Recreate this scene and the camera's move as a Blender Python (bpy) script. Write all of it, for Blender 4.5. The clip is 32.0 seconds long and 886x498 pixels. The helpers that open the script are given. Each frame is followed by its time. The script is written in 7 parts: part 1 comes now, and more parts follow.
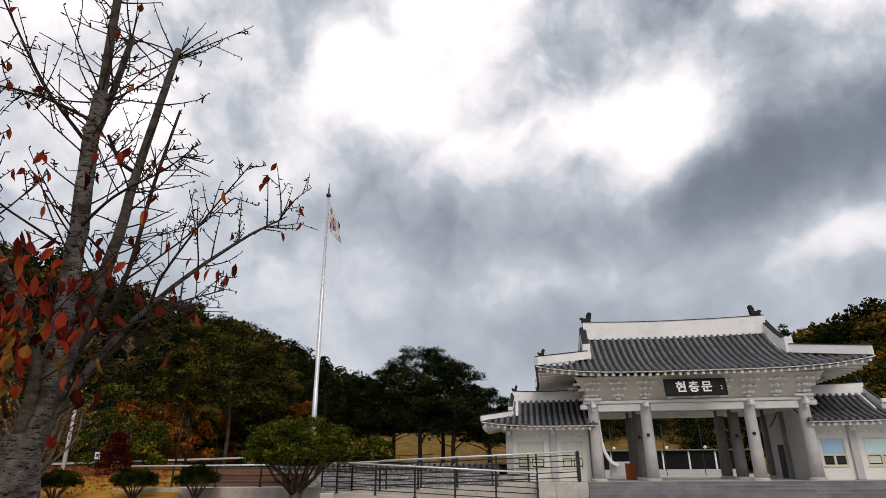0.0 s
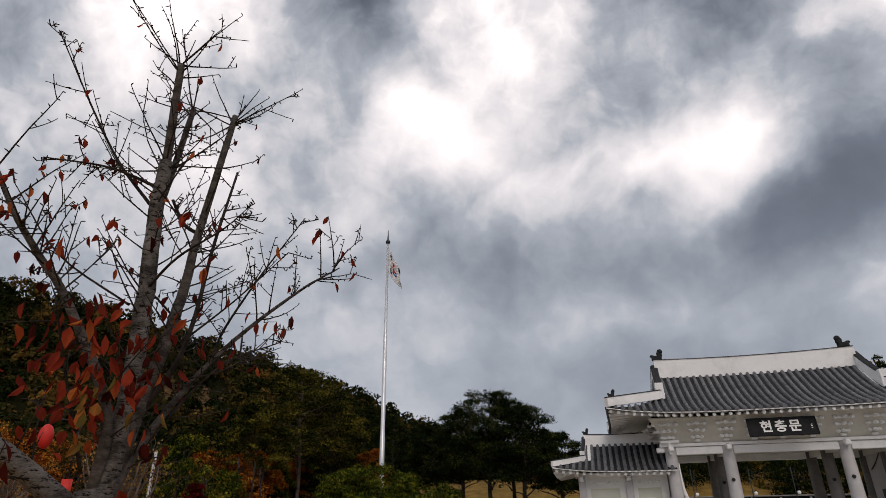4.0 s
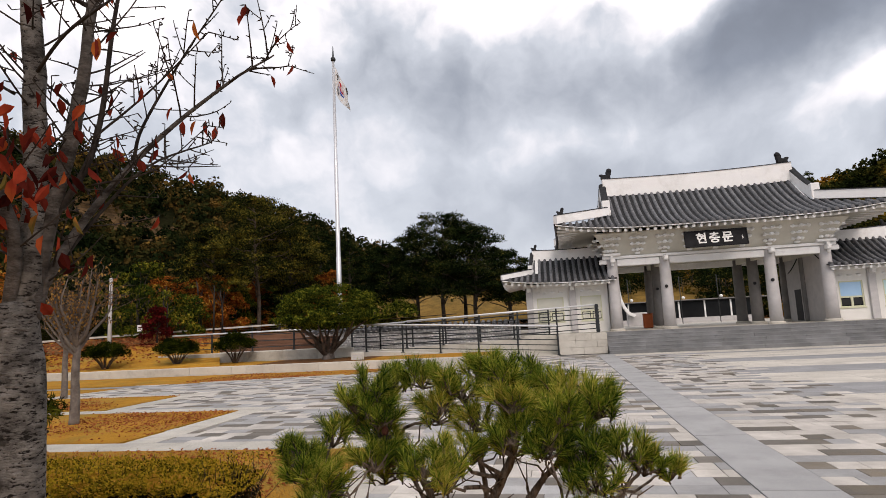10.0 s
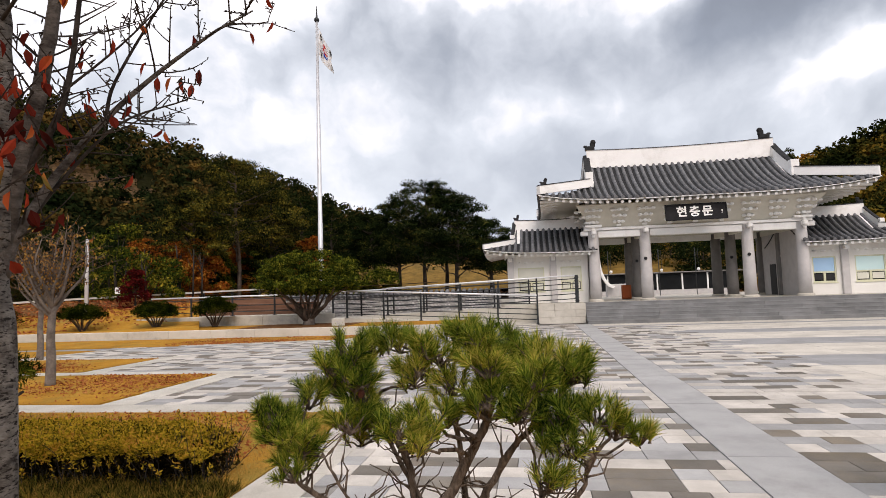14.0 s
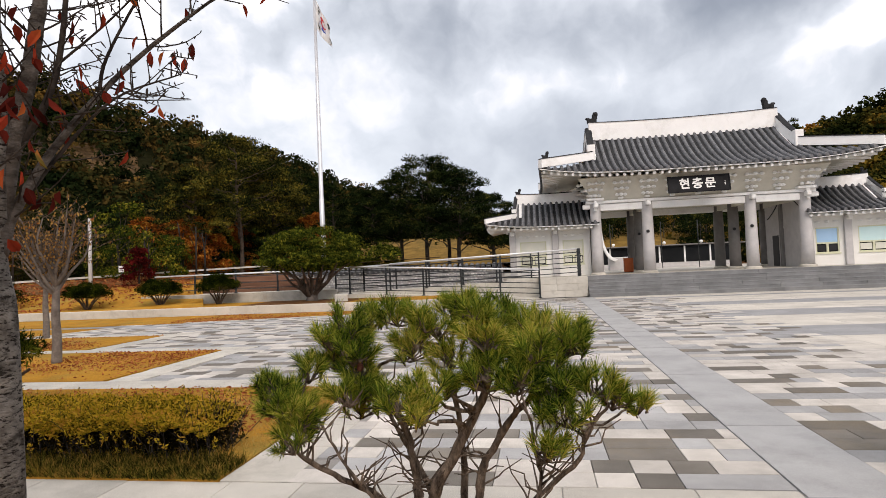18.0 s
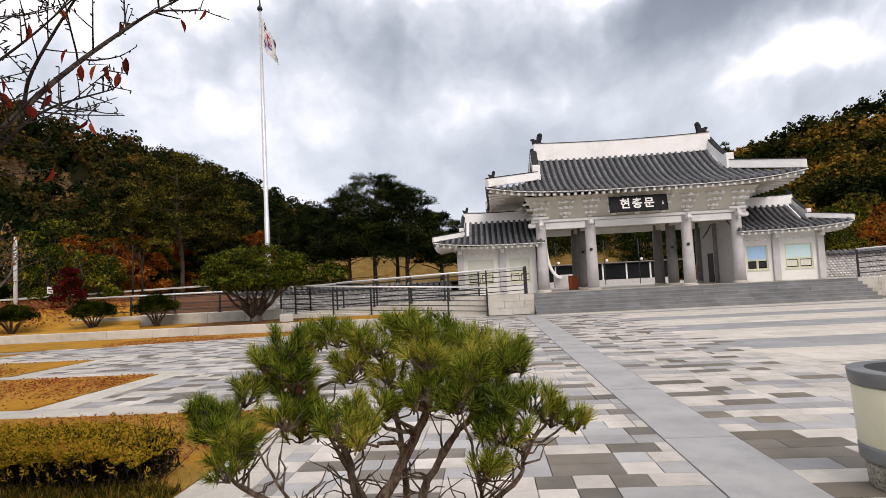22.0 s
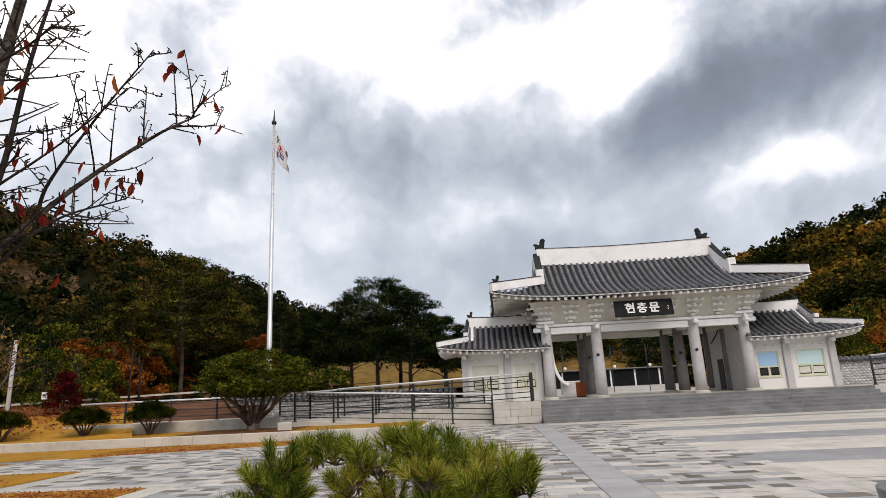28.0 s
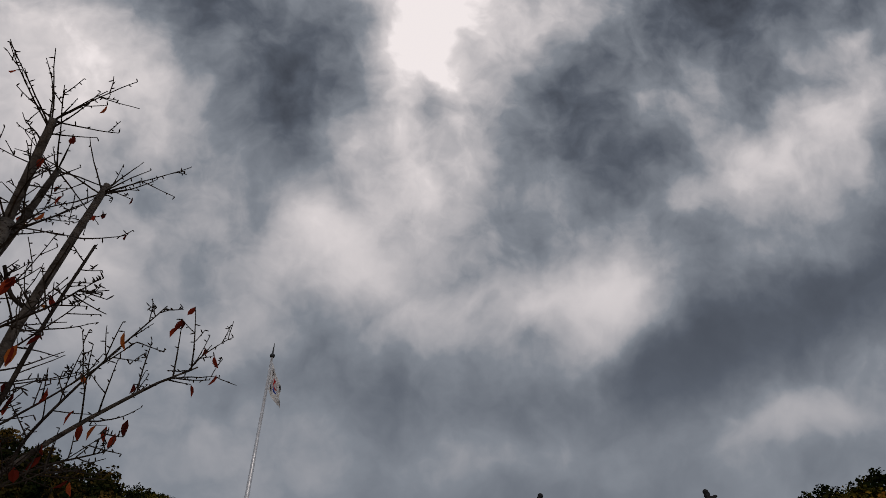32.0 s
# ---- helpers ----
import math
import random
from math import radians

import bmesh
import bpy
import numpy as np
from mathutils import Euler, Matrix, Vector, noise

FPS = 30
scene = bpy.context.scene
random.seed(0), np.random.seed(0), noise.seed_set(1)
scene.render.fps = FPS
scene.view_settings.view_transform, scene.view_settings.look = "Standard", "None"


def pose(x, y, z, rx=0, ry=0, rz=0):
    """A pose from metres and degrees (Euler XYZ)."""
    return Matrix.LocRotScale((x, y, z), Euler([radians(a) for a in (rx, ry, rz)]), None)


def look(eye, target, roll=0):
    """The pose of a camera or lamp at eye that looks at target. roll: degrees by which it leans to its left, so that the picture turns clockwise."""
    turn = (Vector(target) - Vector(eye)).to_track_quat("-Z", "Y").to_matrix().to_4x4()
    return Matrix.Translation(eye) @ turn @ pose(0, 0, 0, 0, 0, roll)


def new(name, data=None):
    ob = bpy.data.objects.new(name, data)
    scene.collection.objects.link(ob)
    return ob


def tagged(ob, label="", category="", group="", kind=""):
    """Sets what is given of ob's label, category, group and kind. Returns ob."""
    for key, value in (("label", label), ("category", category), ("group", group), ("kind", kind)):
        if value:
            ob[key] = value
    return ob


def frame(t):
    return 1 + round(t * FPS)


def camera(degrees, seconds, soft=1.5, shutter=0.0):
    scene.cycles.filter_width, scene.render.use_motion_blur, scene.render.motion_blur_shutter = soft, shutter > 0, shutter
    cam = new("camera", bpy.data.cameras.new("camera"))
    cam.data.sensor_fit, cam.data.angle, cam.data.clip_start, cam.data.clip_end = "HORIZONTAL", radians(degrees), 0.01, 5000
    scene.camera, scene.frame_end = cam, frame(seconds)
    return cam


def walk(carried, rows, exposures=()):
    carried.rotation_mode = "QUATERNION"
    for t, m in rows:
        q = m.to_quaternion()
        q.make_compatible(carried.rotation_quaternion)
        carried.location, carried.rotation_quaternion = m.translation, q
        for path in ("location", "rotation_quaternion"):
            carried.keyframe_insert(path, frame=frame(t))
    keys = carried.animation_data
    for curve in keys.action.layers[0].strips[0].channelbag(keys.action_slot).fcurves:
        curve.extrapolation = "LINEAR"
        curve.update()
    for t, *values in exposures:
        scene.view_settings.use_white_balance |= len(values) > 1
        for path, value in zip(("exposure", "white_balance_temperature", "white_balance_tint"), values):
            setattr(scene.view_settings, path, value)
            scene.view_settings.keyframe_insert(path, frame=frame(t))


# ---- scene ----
cam = camera(74.0, 32.0, 0.7)
PATH = [
    (0, (0.047, -0.483, 1.671), (-0.227, 1.372, 2.365), -0.5),
    (0.5, (0.052, -0.464, 1.619), (-0.238, 1.401, 2.28), -0.5),
    (1, (0.041, -0.406, 1.584), (-0.29, 1.48, 2.16), -0.5),
    (1.5, (0.038, -0.404, 1.58), (-0.354, 1.497, 2.063), -0.7),
    (2, (0.053, -0.408, 1.551), (-0.42, 1.492, 1.959), -1.4),
    (2.5, (0.055, -0.397, 1.555), (-0.449, 1.479, 2.031), -1.5),
    (3, (0.068, -0.384, 1.572), (-0.403, 1.419, 2.297), -1.1),
    (3.5, (0.143, -0.497, 1.669), (-0.321, 1.272, 2.476), -0.9),
    (5.5, (0.096, -0.409, 1.705), (-0.345, 1.324, 2.602), -0.6),
    (6, (0.123, -0.455, 1.697), (-0.3, 1.266, 2.624), -0.5),
    (6.5, (0.136, -0.412, 1.688), (-0.285, 1.34, 2.557), -0.3),
    (7, (-0.05, -0.189, 1.589), (-0.448, 1.621, 2.339), -0.3),
    (7.5, (-0.068, -0.116, 1.592), (-0.433, 1.759, 2.183), -0.4),
    (8, (-0.046, -0.026, 1.629), (-0.379, 1.894, 2.078), -0.8),
    (8.5, (-0.021, -0.033, 1.637), (-0.33, 1.909, 2.005), -2.0),
    (9, (-0.014, -0.037, 1.633), (-0.31, 1.912, 1.971), -3.1),
    (9.5, (-0.01, -0.034, 1.631), (-0.342, 1.914, 1.939), -3.4),
    (10, (-0.017, -0.029, 1.623), (-0.377, 1.921, 1.883), -2.9),
    (10.5, (-0.019, -0.022, 1.618), (-0.391, 1.93, 1.843), -2.3),
    (11, (-0.021, -0.018, 1.618), (-0.39, 1.933, 1.861), -2.2),
    (11.5, (-0.019, -0.007, 1.616), (-0.383, 1.951, 1.799), -2.2),
    (12, (-0.007, -0.002, 1.612), (-0.341, 1.965, 1.758), -2.2),
    (12.5, (-0.006, -0.012, 1.613), (-0.332, 1.956, 1.763), -2.1),
    (13, (-0.002, -0.017, 1.611), (-0.294, 1.955, 1.769), -1.9),
    (13.5, (-0.005, -0.021, 1.615), (-0.313, 1.948, 1.777), -1.9),
    (14, (-0.007, -0.006, 1.61), (-0.315, 1.964, 1.761), -1.9),
    (14.5, (-0.005, 0.009, 1.606), (-0.299, 1.983, 1.726), -2.0),
    (16.5, (0.017, 0.024, 1.604), (-0.29, 1.999, 1.69), -2.6),
    (17, (0.014, 0.02, 1.601), (-0.305, 1.993, 1.675), -2.2),
    (17.5, (0.013, 0.013, 1.602), (-0.313, 1.985, 1.668), -2.3),
    (18, (0.016, 0.008, 1.601), (-0.304, 1.981, 1.668), -2.5),
    (18.5, (0.021, 0.01, 1.602), (-0.28, 1.987, 1.654), -2.8),
    (19, (0.025, 0.011, 1.601), (-0.266, 1.989, 1.653), -3.1),
    (19.5, (0.027, 0.001, 1.604), (-0.277, 1.977, 1.675), -3.5),
    (20, (0.022, -0.003, 1.604), (-0.343, 1.961, 1.684), -3.5),
    (20.5, (0.027, -0.001, 1.607), (-0.286, 1.973, 1.692), -3.1),
    (21, (0.034, -0.002, 1.609), (-0.213, 1.979, 1.728), -2.7),
    (21.5, (0.04, 0.0, 1.608), (-0.152, 1.988, 1.714), -2.9),
    (22, (0.054, 0.003, 1.605), (-0.09, 1.994, 1.726), -2.9),
    (22.5, (0.054, -0.005, 1.615), (-0.119, 1.978, 1.809), -3.6),
    (23, (0.053, -0.002, 1.61), (-0.103, 1.986, 1.761), -3.2),
    (23.5, (0.041, -0.011, 1.622), (-0.199, 1.957, 1.887), -3.9),
    (24, (0.053, -0.001, 1.627), (-0.074, 1.973, 1.92), -3.3),
    (24.5, (0.047, 0.02, 1.61), (-0.109, 2.009, 1.749), -3.4),
    (26.5, (0.085, -0.035, 1.615), (-0.083, 1.954, 1.731), -3.0),
    (27, (0.085, -0.039, 1.619), (-0.091, 1.95, 1.739), -3.1),
    (27.5, (0.098, -0.042, 1.604), (-0.077, 1.943, 1.77), -3.2),
    (28, (0.057, 0.029, 1.632), (-0.08, 1.969, 2.101), -2.8),
    (28.5, (0.111, -0.152, 1.72), (0.006, 1.709, 2.446), -2.7),
    (29, (0.126, -0.196, 1.717), (0.05, 1.565, 2.662), -2.2),
    (29.5, (0.124, -0.194, 1.71), (0.075, 1.435, 2.869), -2.1),
    (30, (0.121, -0.176, 1.722), (0.084, 1.316, 3.054), -1.6),
    (30.5, (0.121, -0.151, 1.731), (0.083, 1.25, 3.158), -1.3),
    (31, (0.125, -0.165, 1.729), (0.085, 1.204, 3.187), -1.2),
    (31.5, (0.117, -0.165, 1.736), (0.059, 1.3, 3.096), -0.9),
    (32, (0.131, -0.158, 1.735), (0.046, 1.449, 2.923), -0.5),
]
EXPOSURES = [
    (0.0, 0.65, 7020, 18), (1.0, 0.56, 7100, 20), (2.0, 0.9, 7170, 22), (3.5, 0.46, 7080, 19), (6.0, 0.1, 6740, 20), (7.0, 0.16, 7000, 22), (8.0, 0.8, 7180, 22), (9.0, 0.95, 7180, 21), (11.0, 1.12, 7200, 20), (14.0, 1.25, 7220, 20), (19.0, 1.27, 7220, 19), (22.0, 1.2, 7130, 20), (24.0, 1.06, 6980, 19),
    (27.5, 1.15, 7050, 19), (28.3, 0.8, 6950, 17), (28.8, 0.22, 6800, 16), (29.5, -0.38, 6640, 16), (30.5, -0.54, 6640, 16), (32.0, -0.56, 6850, 18),
]
walk(cam, [(t, look(eye, target, roll)) for t, eye, target, roll in PATH], EXPOSURES)

# ---------------------------------------------------------------- sky and sun
CLOUD_AZ, CLOUD_EL = radians(-6.0), radians(32.0)
# cloud masses on the plane of the sky: place (u, v), half width, half height, turn in degrees, weight
LIT_CLOUDS = [
    (0.30, 0.0, 0.13, 0.045, 4, 0.30), (0.36, -0.01, 0.05, 0.035, 0, 0.18), (0.20, -0.01, 0.24, 0.09, 0, 0.20), (0.02, 0.70, 0.20, 0.24, 0, 0.36), (0.02, 0.45, 0.11, 0.14, 0, 0.34),
    (-0.02, 0.21, 0.10, 0.11, 8, 0.32), (-0.10, 0.07, 0.11, 0.08, 0, 0.28), (0.66, 0.28, 0.28, 0.065, 28, 0.36), (0.757, 0.457, 0.13, 0.025, 30, 0.20),
    (0.717, -0.205, 0.13, 0.045, 16, 0.46), (-0.66, 0.46, 0.12, 0.12, 0, 0.32), (-0.33, -0.07, 0.08, 0.06, 0, 0.30), (-0.60, 0.0, 0.24, 0.20, 0, 0.26),
    (-0.50, -0.42, 0.25, 0.08, 0, 0.22), (-0.20, -0.42, 0.09, 0.05, 15, 0.28), (0.06, -0.275, 0.20, 0.035, 0, 0.14), (-0.58, 0.27, 0.15, 0.09, 10, 0.20), (-0.30, -0.22, 0.18, 0.07, 0, 0.24),
]
DARK_CLOUDS = [
    (0.023, 0.315, 0.035, 0.06, 0, 0.36), (0.30, 0.376, 0.12, 0.16, -12, 0.13), (0.417, 0.213, 0.10, 0.09, 20, 0.13), (0.577, 0.518, 0.20, 0.10, 25, 0.16),
    (0.637, 0.376, 0.20, 0.03, 28, 0.15), (-0.443, 0.09, 0.10, 0.09, 0, 0.16), (-0.243, 0.416, 0.13, 0.13, 0, 0.24), (-0.50, 0.58, 0.25, 0.09, 0, 0.22),
    (-0.243, 0.19, 0.08, 0.06, 0, 0.12), (-0.02, -0.16, 0.26, 0.07, 0, 0.30), (0.497, -0.13, 0.22, 0.07, 20, 0.27), (0.737, 0.02, 0.26, 0.08, 25, 0.52), (0.60, -0.11, 0.25, 0.05, 12, 0.14),
    (-0.48, -0.16, 0.18, 0.08, 0, 0.12), (0.30, -0.345, 0.34, 0.05, 6, 0.18), (0.05, -0.43, 0.32, 0.07, 0, 0.16), (0.68, 0.70, 0.22, 0.13, 20, 0.20),
]


class Nodes:
    """Short hand for building a node tree."""

    def __init__(self, tree):
        self.tree = tree
        tree.nodes.clear()

    def add(self, kind, inputs=None):
        n = self.tree.nodes.new(kind)
        for k, v in (inputs or {}).items():
            self.feed(n.inputs[k], v)
        return n

    def feed(self, socket, v):
        if isinstance(v, bpy.types.NodeSocket):
            self.tree.links.new(v, socket)
        elif isinstance(v, bpy.types.Node):
            self.tree.links.new(v.outputs[0], socket)
        else:
            socket.default_value = v

    def math(self, op, a, b=0.0, c=0.0, clamp=False):
        n = self.add("ShaderNodeMath")
        n.operation, n.use_clamp = op, clamp
        for i, v in enumerate((a, b, c)):
            self.feed(n.inputs[i], v)
        return n.outputs[0]

    def vec(self, op, a, b):
        n = self.add("ShaderNodeVectorMath")
        n.operation = op
        self.feed(n.inputs[0], a)
        self.feed(n.inputs[1], b)
        return n

    def mix(self, fac, a, b, blend="MIX"):
        n = self.add("ShaderNodeMix")
        n.data_type, n.blend_type = "RGBA", blend
        self.feed(n.inputs[0], fac)
        self.feed(n.inputs[6], a)
        self.feed(n.inputs[7], b)
        return n.outputs[2]

    def ramp(self, fac, stops):
        n = self.add("ShaderNodeValToRGB")
        self.feed(n.inputs[0], fac)
        els = n.color_ramp.elements
        while len(els) < len(stops):
            els.new(0.5)
        for e, (p, c) in zip(els, stops):
            e.position, e.color = p, (*c, 1) if len(c) == 3 else c
        return n.outputs[0]


def cloudy_sky():
    """A broken overcast: Nishita sky with two layers of cloud over it."""
    w = bpy.data.worlds.new("overcast_sky")
    scene.world = w
    w.use_nodes = True
    n = Nodes(w.node_tree)
    ray = n.add("ShaderNodeTexCoord").outputs["Generated"]
    ca, sa, ce, se = math.cos(CLOUD_AZ), math.sin(CLOUD_AZ), math.cos(CLOUD_EL), math.sin(CLOUD_EL)
    right, ahead = (ca, -sa, 0.0), (sa * ce, ca * ce, se)
    up = (-sa * se, -ca * se, ce)
    depth = n.math("MAXIMUM", n.vec("DOT_PRODUCT", ray, ahead).outputs[1], 0.18)
    u = n.math("DIVIDE", n.vec("DOT_PRODUCT", ray, right).outputs[1], depth)
    v = n.math("DIVIDE", n.vec("DOT_PRODUCT", ray, up).outputs[1], depth)
    flat = n.add("ShaderNodeCombineXYZ", {0: u, 1: v, 2: 0.0})
    warp = n.add("ShaderNodeTexNoise", {"Vector": flat.outputs[0], "Scale": 3.6, "Detail": 4.0, "Roughness": 0.5})
    off = n.vec("SUBTRACT", warp.outputs["Color"], (0.5, 0.5, 0.5))
    off = n.vec("MULTIPLY", off.outputs[0], (0.20, 0.18, 0.0))
    bent = n.vec("ADD", flat.outputs[0], off.outputs[0])
    curl = n.add("ShaderNodeTexNoise", {"Vector": flat.outputs[0], "Scale": 12.0, "Detail": 4.0, "Roughness": 0.5})
    off = n.vec("MULTIPLY", n.vec("SUBTRACT", curl.outputs["Color"], (0.5, 0.5, 0.5)).outputs[0], (0.06, 0.055, 0.0))
    bent = n.vec("ADD", bent.outputs[0], off.outputs[0])
    sep = n.add("ShaderNodeSeparateXYZ", {0: bent.outputs[0]})
    pu, pv = sep.outputs[0], sep.outputs[1]

    def masses(rows):
        total = 0.0
        for x, y, rx, ry, turn, weight in rows:
            c, s = math.cos(radians(turn)), math.sin(radians(turn))
            dx, dy = n.math("SUBTRACT", pu, x), n.math("SUBTRACT", pv, y)
            a = n.math("MULTIPLY_ADD", dx, c / rx, n.math("MULTIPLY", dy, s / rx))
            b = n.math("MULTIPLY_ADD", dx, -s / ry, n.math("MULTIPLY", dy, c / ry))
            r2 = n.math("MULTIPLY_ADD", a, a, n.math("MULTIPLY", b, b))
            g = n.math("POWER", 2.718, n.math("MULTIPLY", r2, -0.8))
            total = n.math("MULTIPLY_ADD", g, weight, total)
        return total

    wisps = n.add("ShaderNodeTexNoise", {"Vector": n.vec("ADD", flat.outputs[0], n.vec("MULTIPLY", off.outputs[0], (0.9, 0.9, 0.0)).outputs[0]).outputs[0], "Scale": 4.6, "Detail": 8.0, "Roughness": 0.53})
    broad = n.add("ShaderNodeTexNoise", {"Vector": flat.outputs[0], "Scale": 2.1, "Detail": 4.0, "Roughness": 0.5})
    tone = n.math("SUBTRACT", masses(LIT_CLOUDS), masses(DARK_CLOUDS))
    tone = n.math("MULTIPLY_ADD", n.math("SUBTRACT", wisps.outputs[0], 0.5), 0.95, tone)
    tone = n.math("MULTIPLY_ADD", n.math("SUBTRACT", broad.outputs[0], 0.5), 0.35, tone)
    billow = n.add("ShaderNodeTexNoise", {"Vector": bent.outputs[0], "Scale": 15.0, "Detail": 4.0, "Roughness": 0.5})
    tone = n.math("MULTIPLY_ADD", n.math("SUBTRACT", billow.outputs[0], 0.5), 0.38, tone)
    sunward = n.vec("DOT_PRODUCT", ray, (math.sin(SUN_ROT) * math.cos(SUN_EL), math.cos(SUN_ROT) * math.cos(SUN_EL), math.sin(SUN_EL))).outputs[1]
    tone = n.math("MULTIPLY_ADD", n.math("MAXIMUM", sunward, 0.0), 0.06, tone)
    tone = n.math("MULTIPLY_ADD", n.math("TANH", n.math("MULTIPLY", tone, 2.15)), 0.5, 0.5)
    # the low sky is seen through haze: an even, paler grey towards the horizon
    height = n.add("ShaderNodeSeparateXYZ", {0: ray}).outputs[2]
    clear = n.math("MULTIPLY", n.math("SUBTRACT", height, HAZE[0]), 1.0 / (HAZE[1] - HAZE[0]), clamp=True)
    clear = n.math("POWER", clear, 1.25)
    depth_of = n.math("MULTIPLY_ADD", clear, 1.46 - HAZE[2], HAZE[2])
    level = n.math("MULTIPLY_ADD", clear, 0.5 - HAZE[3], HAZE[3])
    tone = n.math("MULTIPLY_ADD", n.math("SUBTRACT", tone, 0.5), depth_of, level)
    cloud = n.ramp(tone, SKY_TONES)
    nishita = n.add("ShaderNodeTexSky")
    nishita.sky_type, nishita.sun_disc, nishita.sun_elevation, nishita.sun_rotation = "NISHITA", False, SUN_EL, SUN_ROT
    blue = n.add("ShaderNodeBackground", {"Color": nishita.outputs[0], "Strength": 0.07})
    grey = n.add("ShaderNodeBackground", {"Color": cloud, "Strength": SKY_STRENGTH})
    both = n.add("ShaderNodeMixShader", {0: 0.93, 1: blue.outputs[0], 2: grey.outputs[0]})
    n.add("ShaderNodeOutputWorld", {0: both.outputs[0]})


SUN_EL, SUN_ROT = radians(42.0), radians(155.0)
SKY_STRENGTH = 1.0
HAZE = (0.15, 0.76, 0.38, 0.47)      # sine of the heights between which the haze ends, contrast and tone at the horizon
SKY_TONES = [(0.0, (0.052, 0.063, 0.080)), (0.22, (0.135, 0.168, 0.208)), (0.5, (0.312, 0.368, 0.420)), (0.75, (0.66, 0.69, 0.72)), (0.92, (0.98, 0.99, 1.0)), (1.0, (1.30, 1.30, 1.30))]
cloudy_sky()
sun = new("sun", bpy.data.lights.new("sun", "SUN"))
sun.data.energy, sun.data.angle, sun.data.color = 0.8, radians(34.0), (1.0, 0.95, 0.87)
sun.matrix_world = look((60.0 * math.sin(SUN_ROT) * math.cos(SUN_EL), 60.0 * math.cos(SUN_ROT) * math.cos(SUN_EL), 60.0 * math.sin(SUN_EL)), (0.0, 0.0, 0.0))

# ---------------------------------------------------------------- materials
def surface(name, c1, c2, scale=3.0, rough=0.8, metal=0.0, bump=0.25, fine=40.0, grain=0.25, vary=0.0, island=0.0, stretch=(1, 1, 1), spec=0.3, dirt=None, dirt_scale=0.7, thin=0.0):
    """Two-tone procedural surface: broad mottling, fine grain, relief, optional stains and piece-to-piece variation."""
    m = bpy.data.materials.new(name)
    m.use_nodes = True
    n = Nodes(m.node_tree)
    at = n.add("ShaderNodeNewGeometry")
    pos = n.vec("MULTIPLY", at.outputs["Position"], stretch).outputs[0]
    big = n.add("ShaderNodeTexNoise", {"Vector": pos, "Scale": scale, "Detail": 5.0, "Roughness": 0.6})
    small = n.add("ShaderNodeTexNoise", {"Vector": pos, "Scale": fine, "Detail": 4.0, "Roughness": 0.65})
    col = n.ramp(big.outputs[0], [(0.32, c1), (0.68, c2)])
    val = n.math("MULTIPLY_ADD", n.math("SUBTRACT", small.outputs[0], 0.5), 2.0 * grain, 1.0)
    if vary:
        rnd = n.add("ShaderNodeObjectInfo").outputs["Random"]
        val = n.math("MULTIPLY", val, n.math("MULTIPLY_ADD", rnd, 2.0 * vary, 1.0 - vary))
    if island:
        val = n.math("MULTIPLY", val, n.math("MULTIPLY_ADD", at.outputs["Random Per Island"], 2.0 * island, 1.0 - island))
    if dirt:
        blot = n.add("ShaderNodeTexNoise", {"Vector": pos, "Scale": dirt_scale, "Detail": 8.0, "Roughness": 0.7})
        col = n.mix(n.ramp(blot.outputs[0], [(0.50, (0, 0, 0)), (0.72, (0.8, 0.8, 0.8))]), col, (*dirt, 1))
    grey = n.add("ShaderNodeCombineColor", {0: val, 1: val, 2: val})
    col = n.mix(1.0, col, grey.outputs[0], "MULTIPLY")
    rel = n.add("ShaderNodeBump", {"Height": small.outputs[0], "Strength": bump, "Distance": 0.02})
    p = n.add("ShaderNodeBsdfPrincipled", {"Base Color": col, "Roughness": rough, "Metallic": metal, "Normal": rel.outputs[0], "Specular IOR Level": spec})
    out = p.outputs[0]
    if thin:
        tr = n.add("ShaderNodeBsdfTranslucent", {"Color": col})
        out = n.add("ShaderNodeMixShader", {0: thin, 1: p.outputs[0], 2: tr.outputs[0]}).outputs[0]
    n.add("ShaderNodeOutputMaterial", {0: out})
    return m


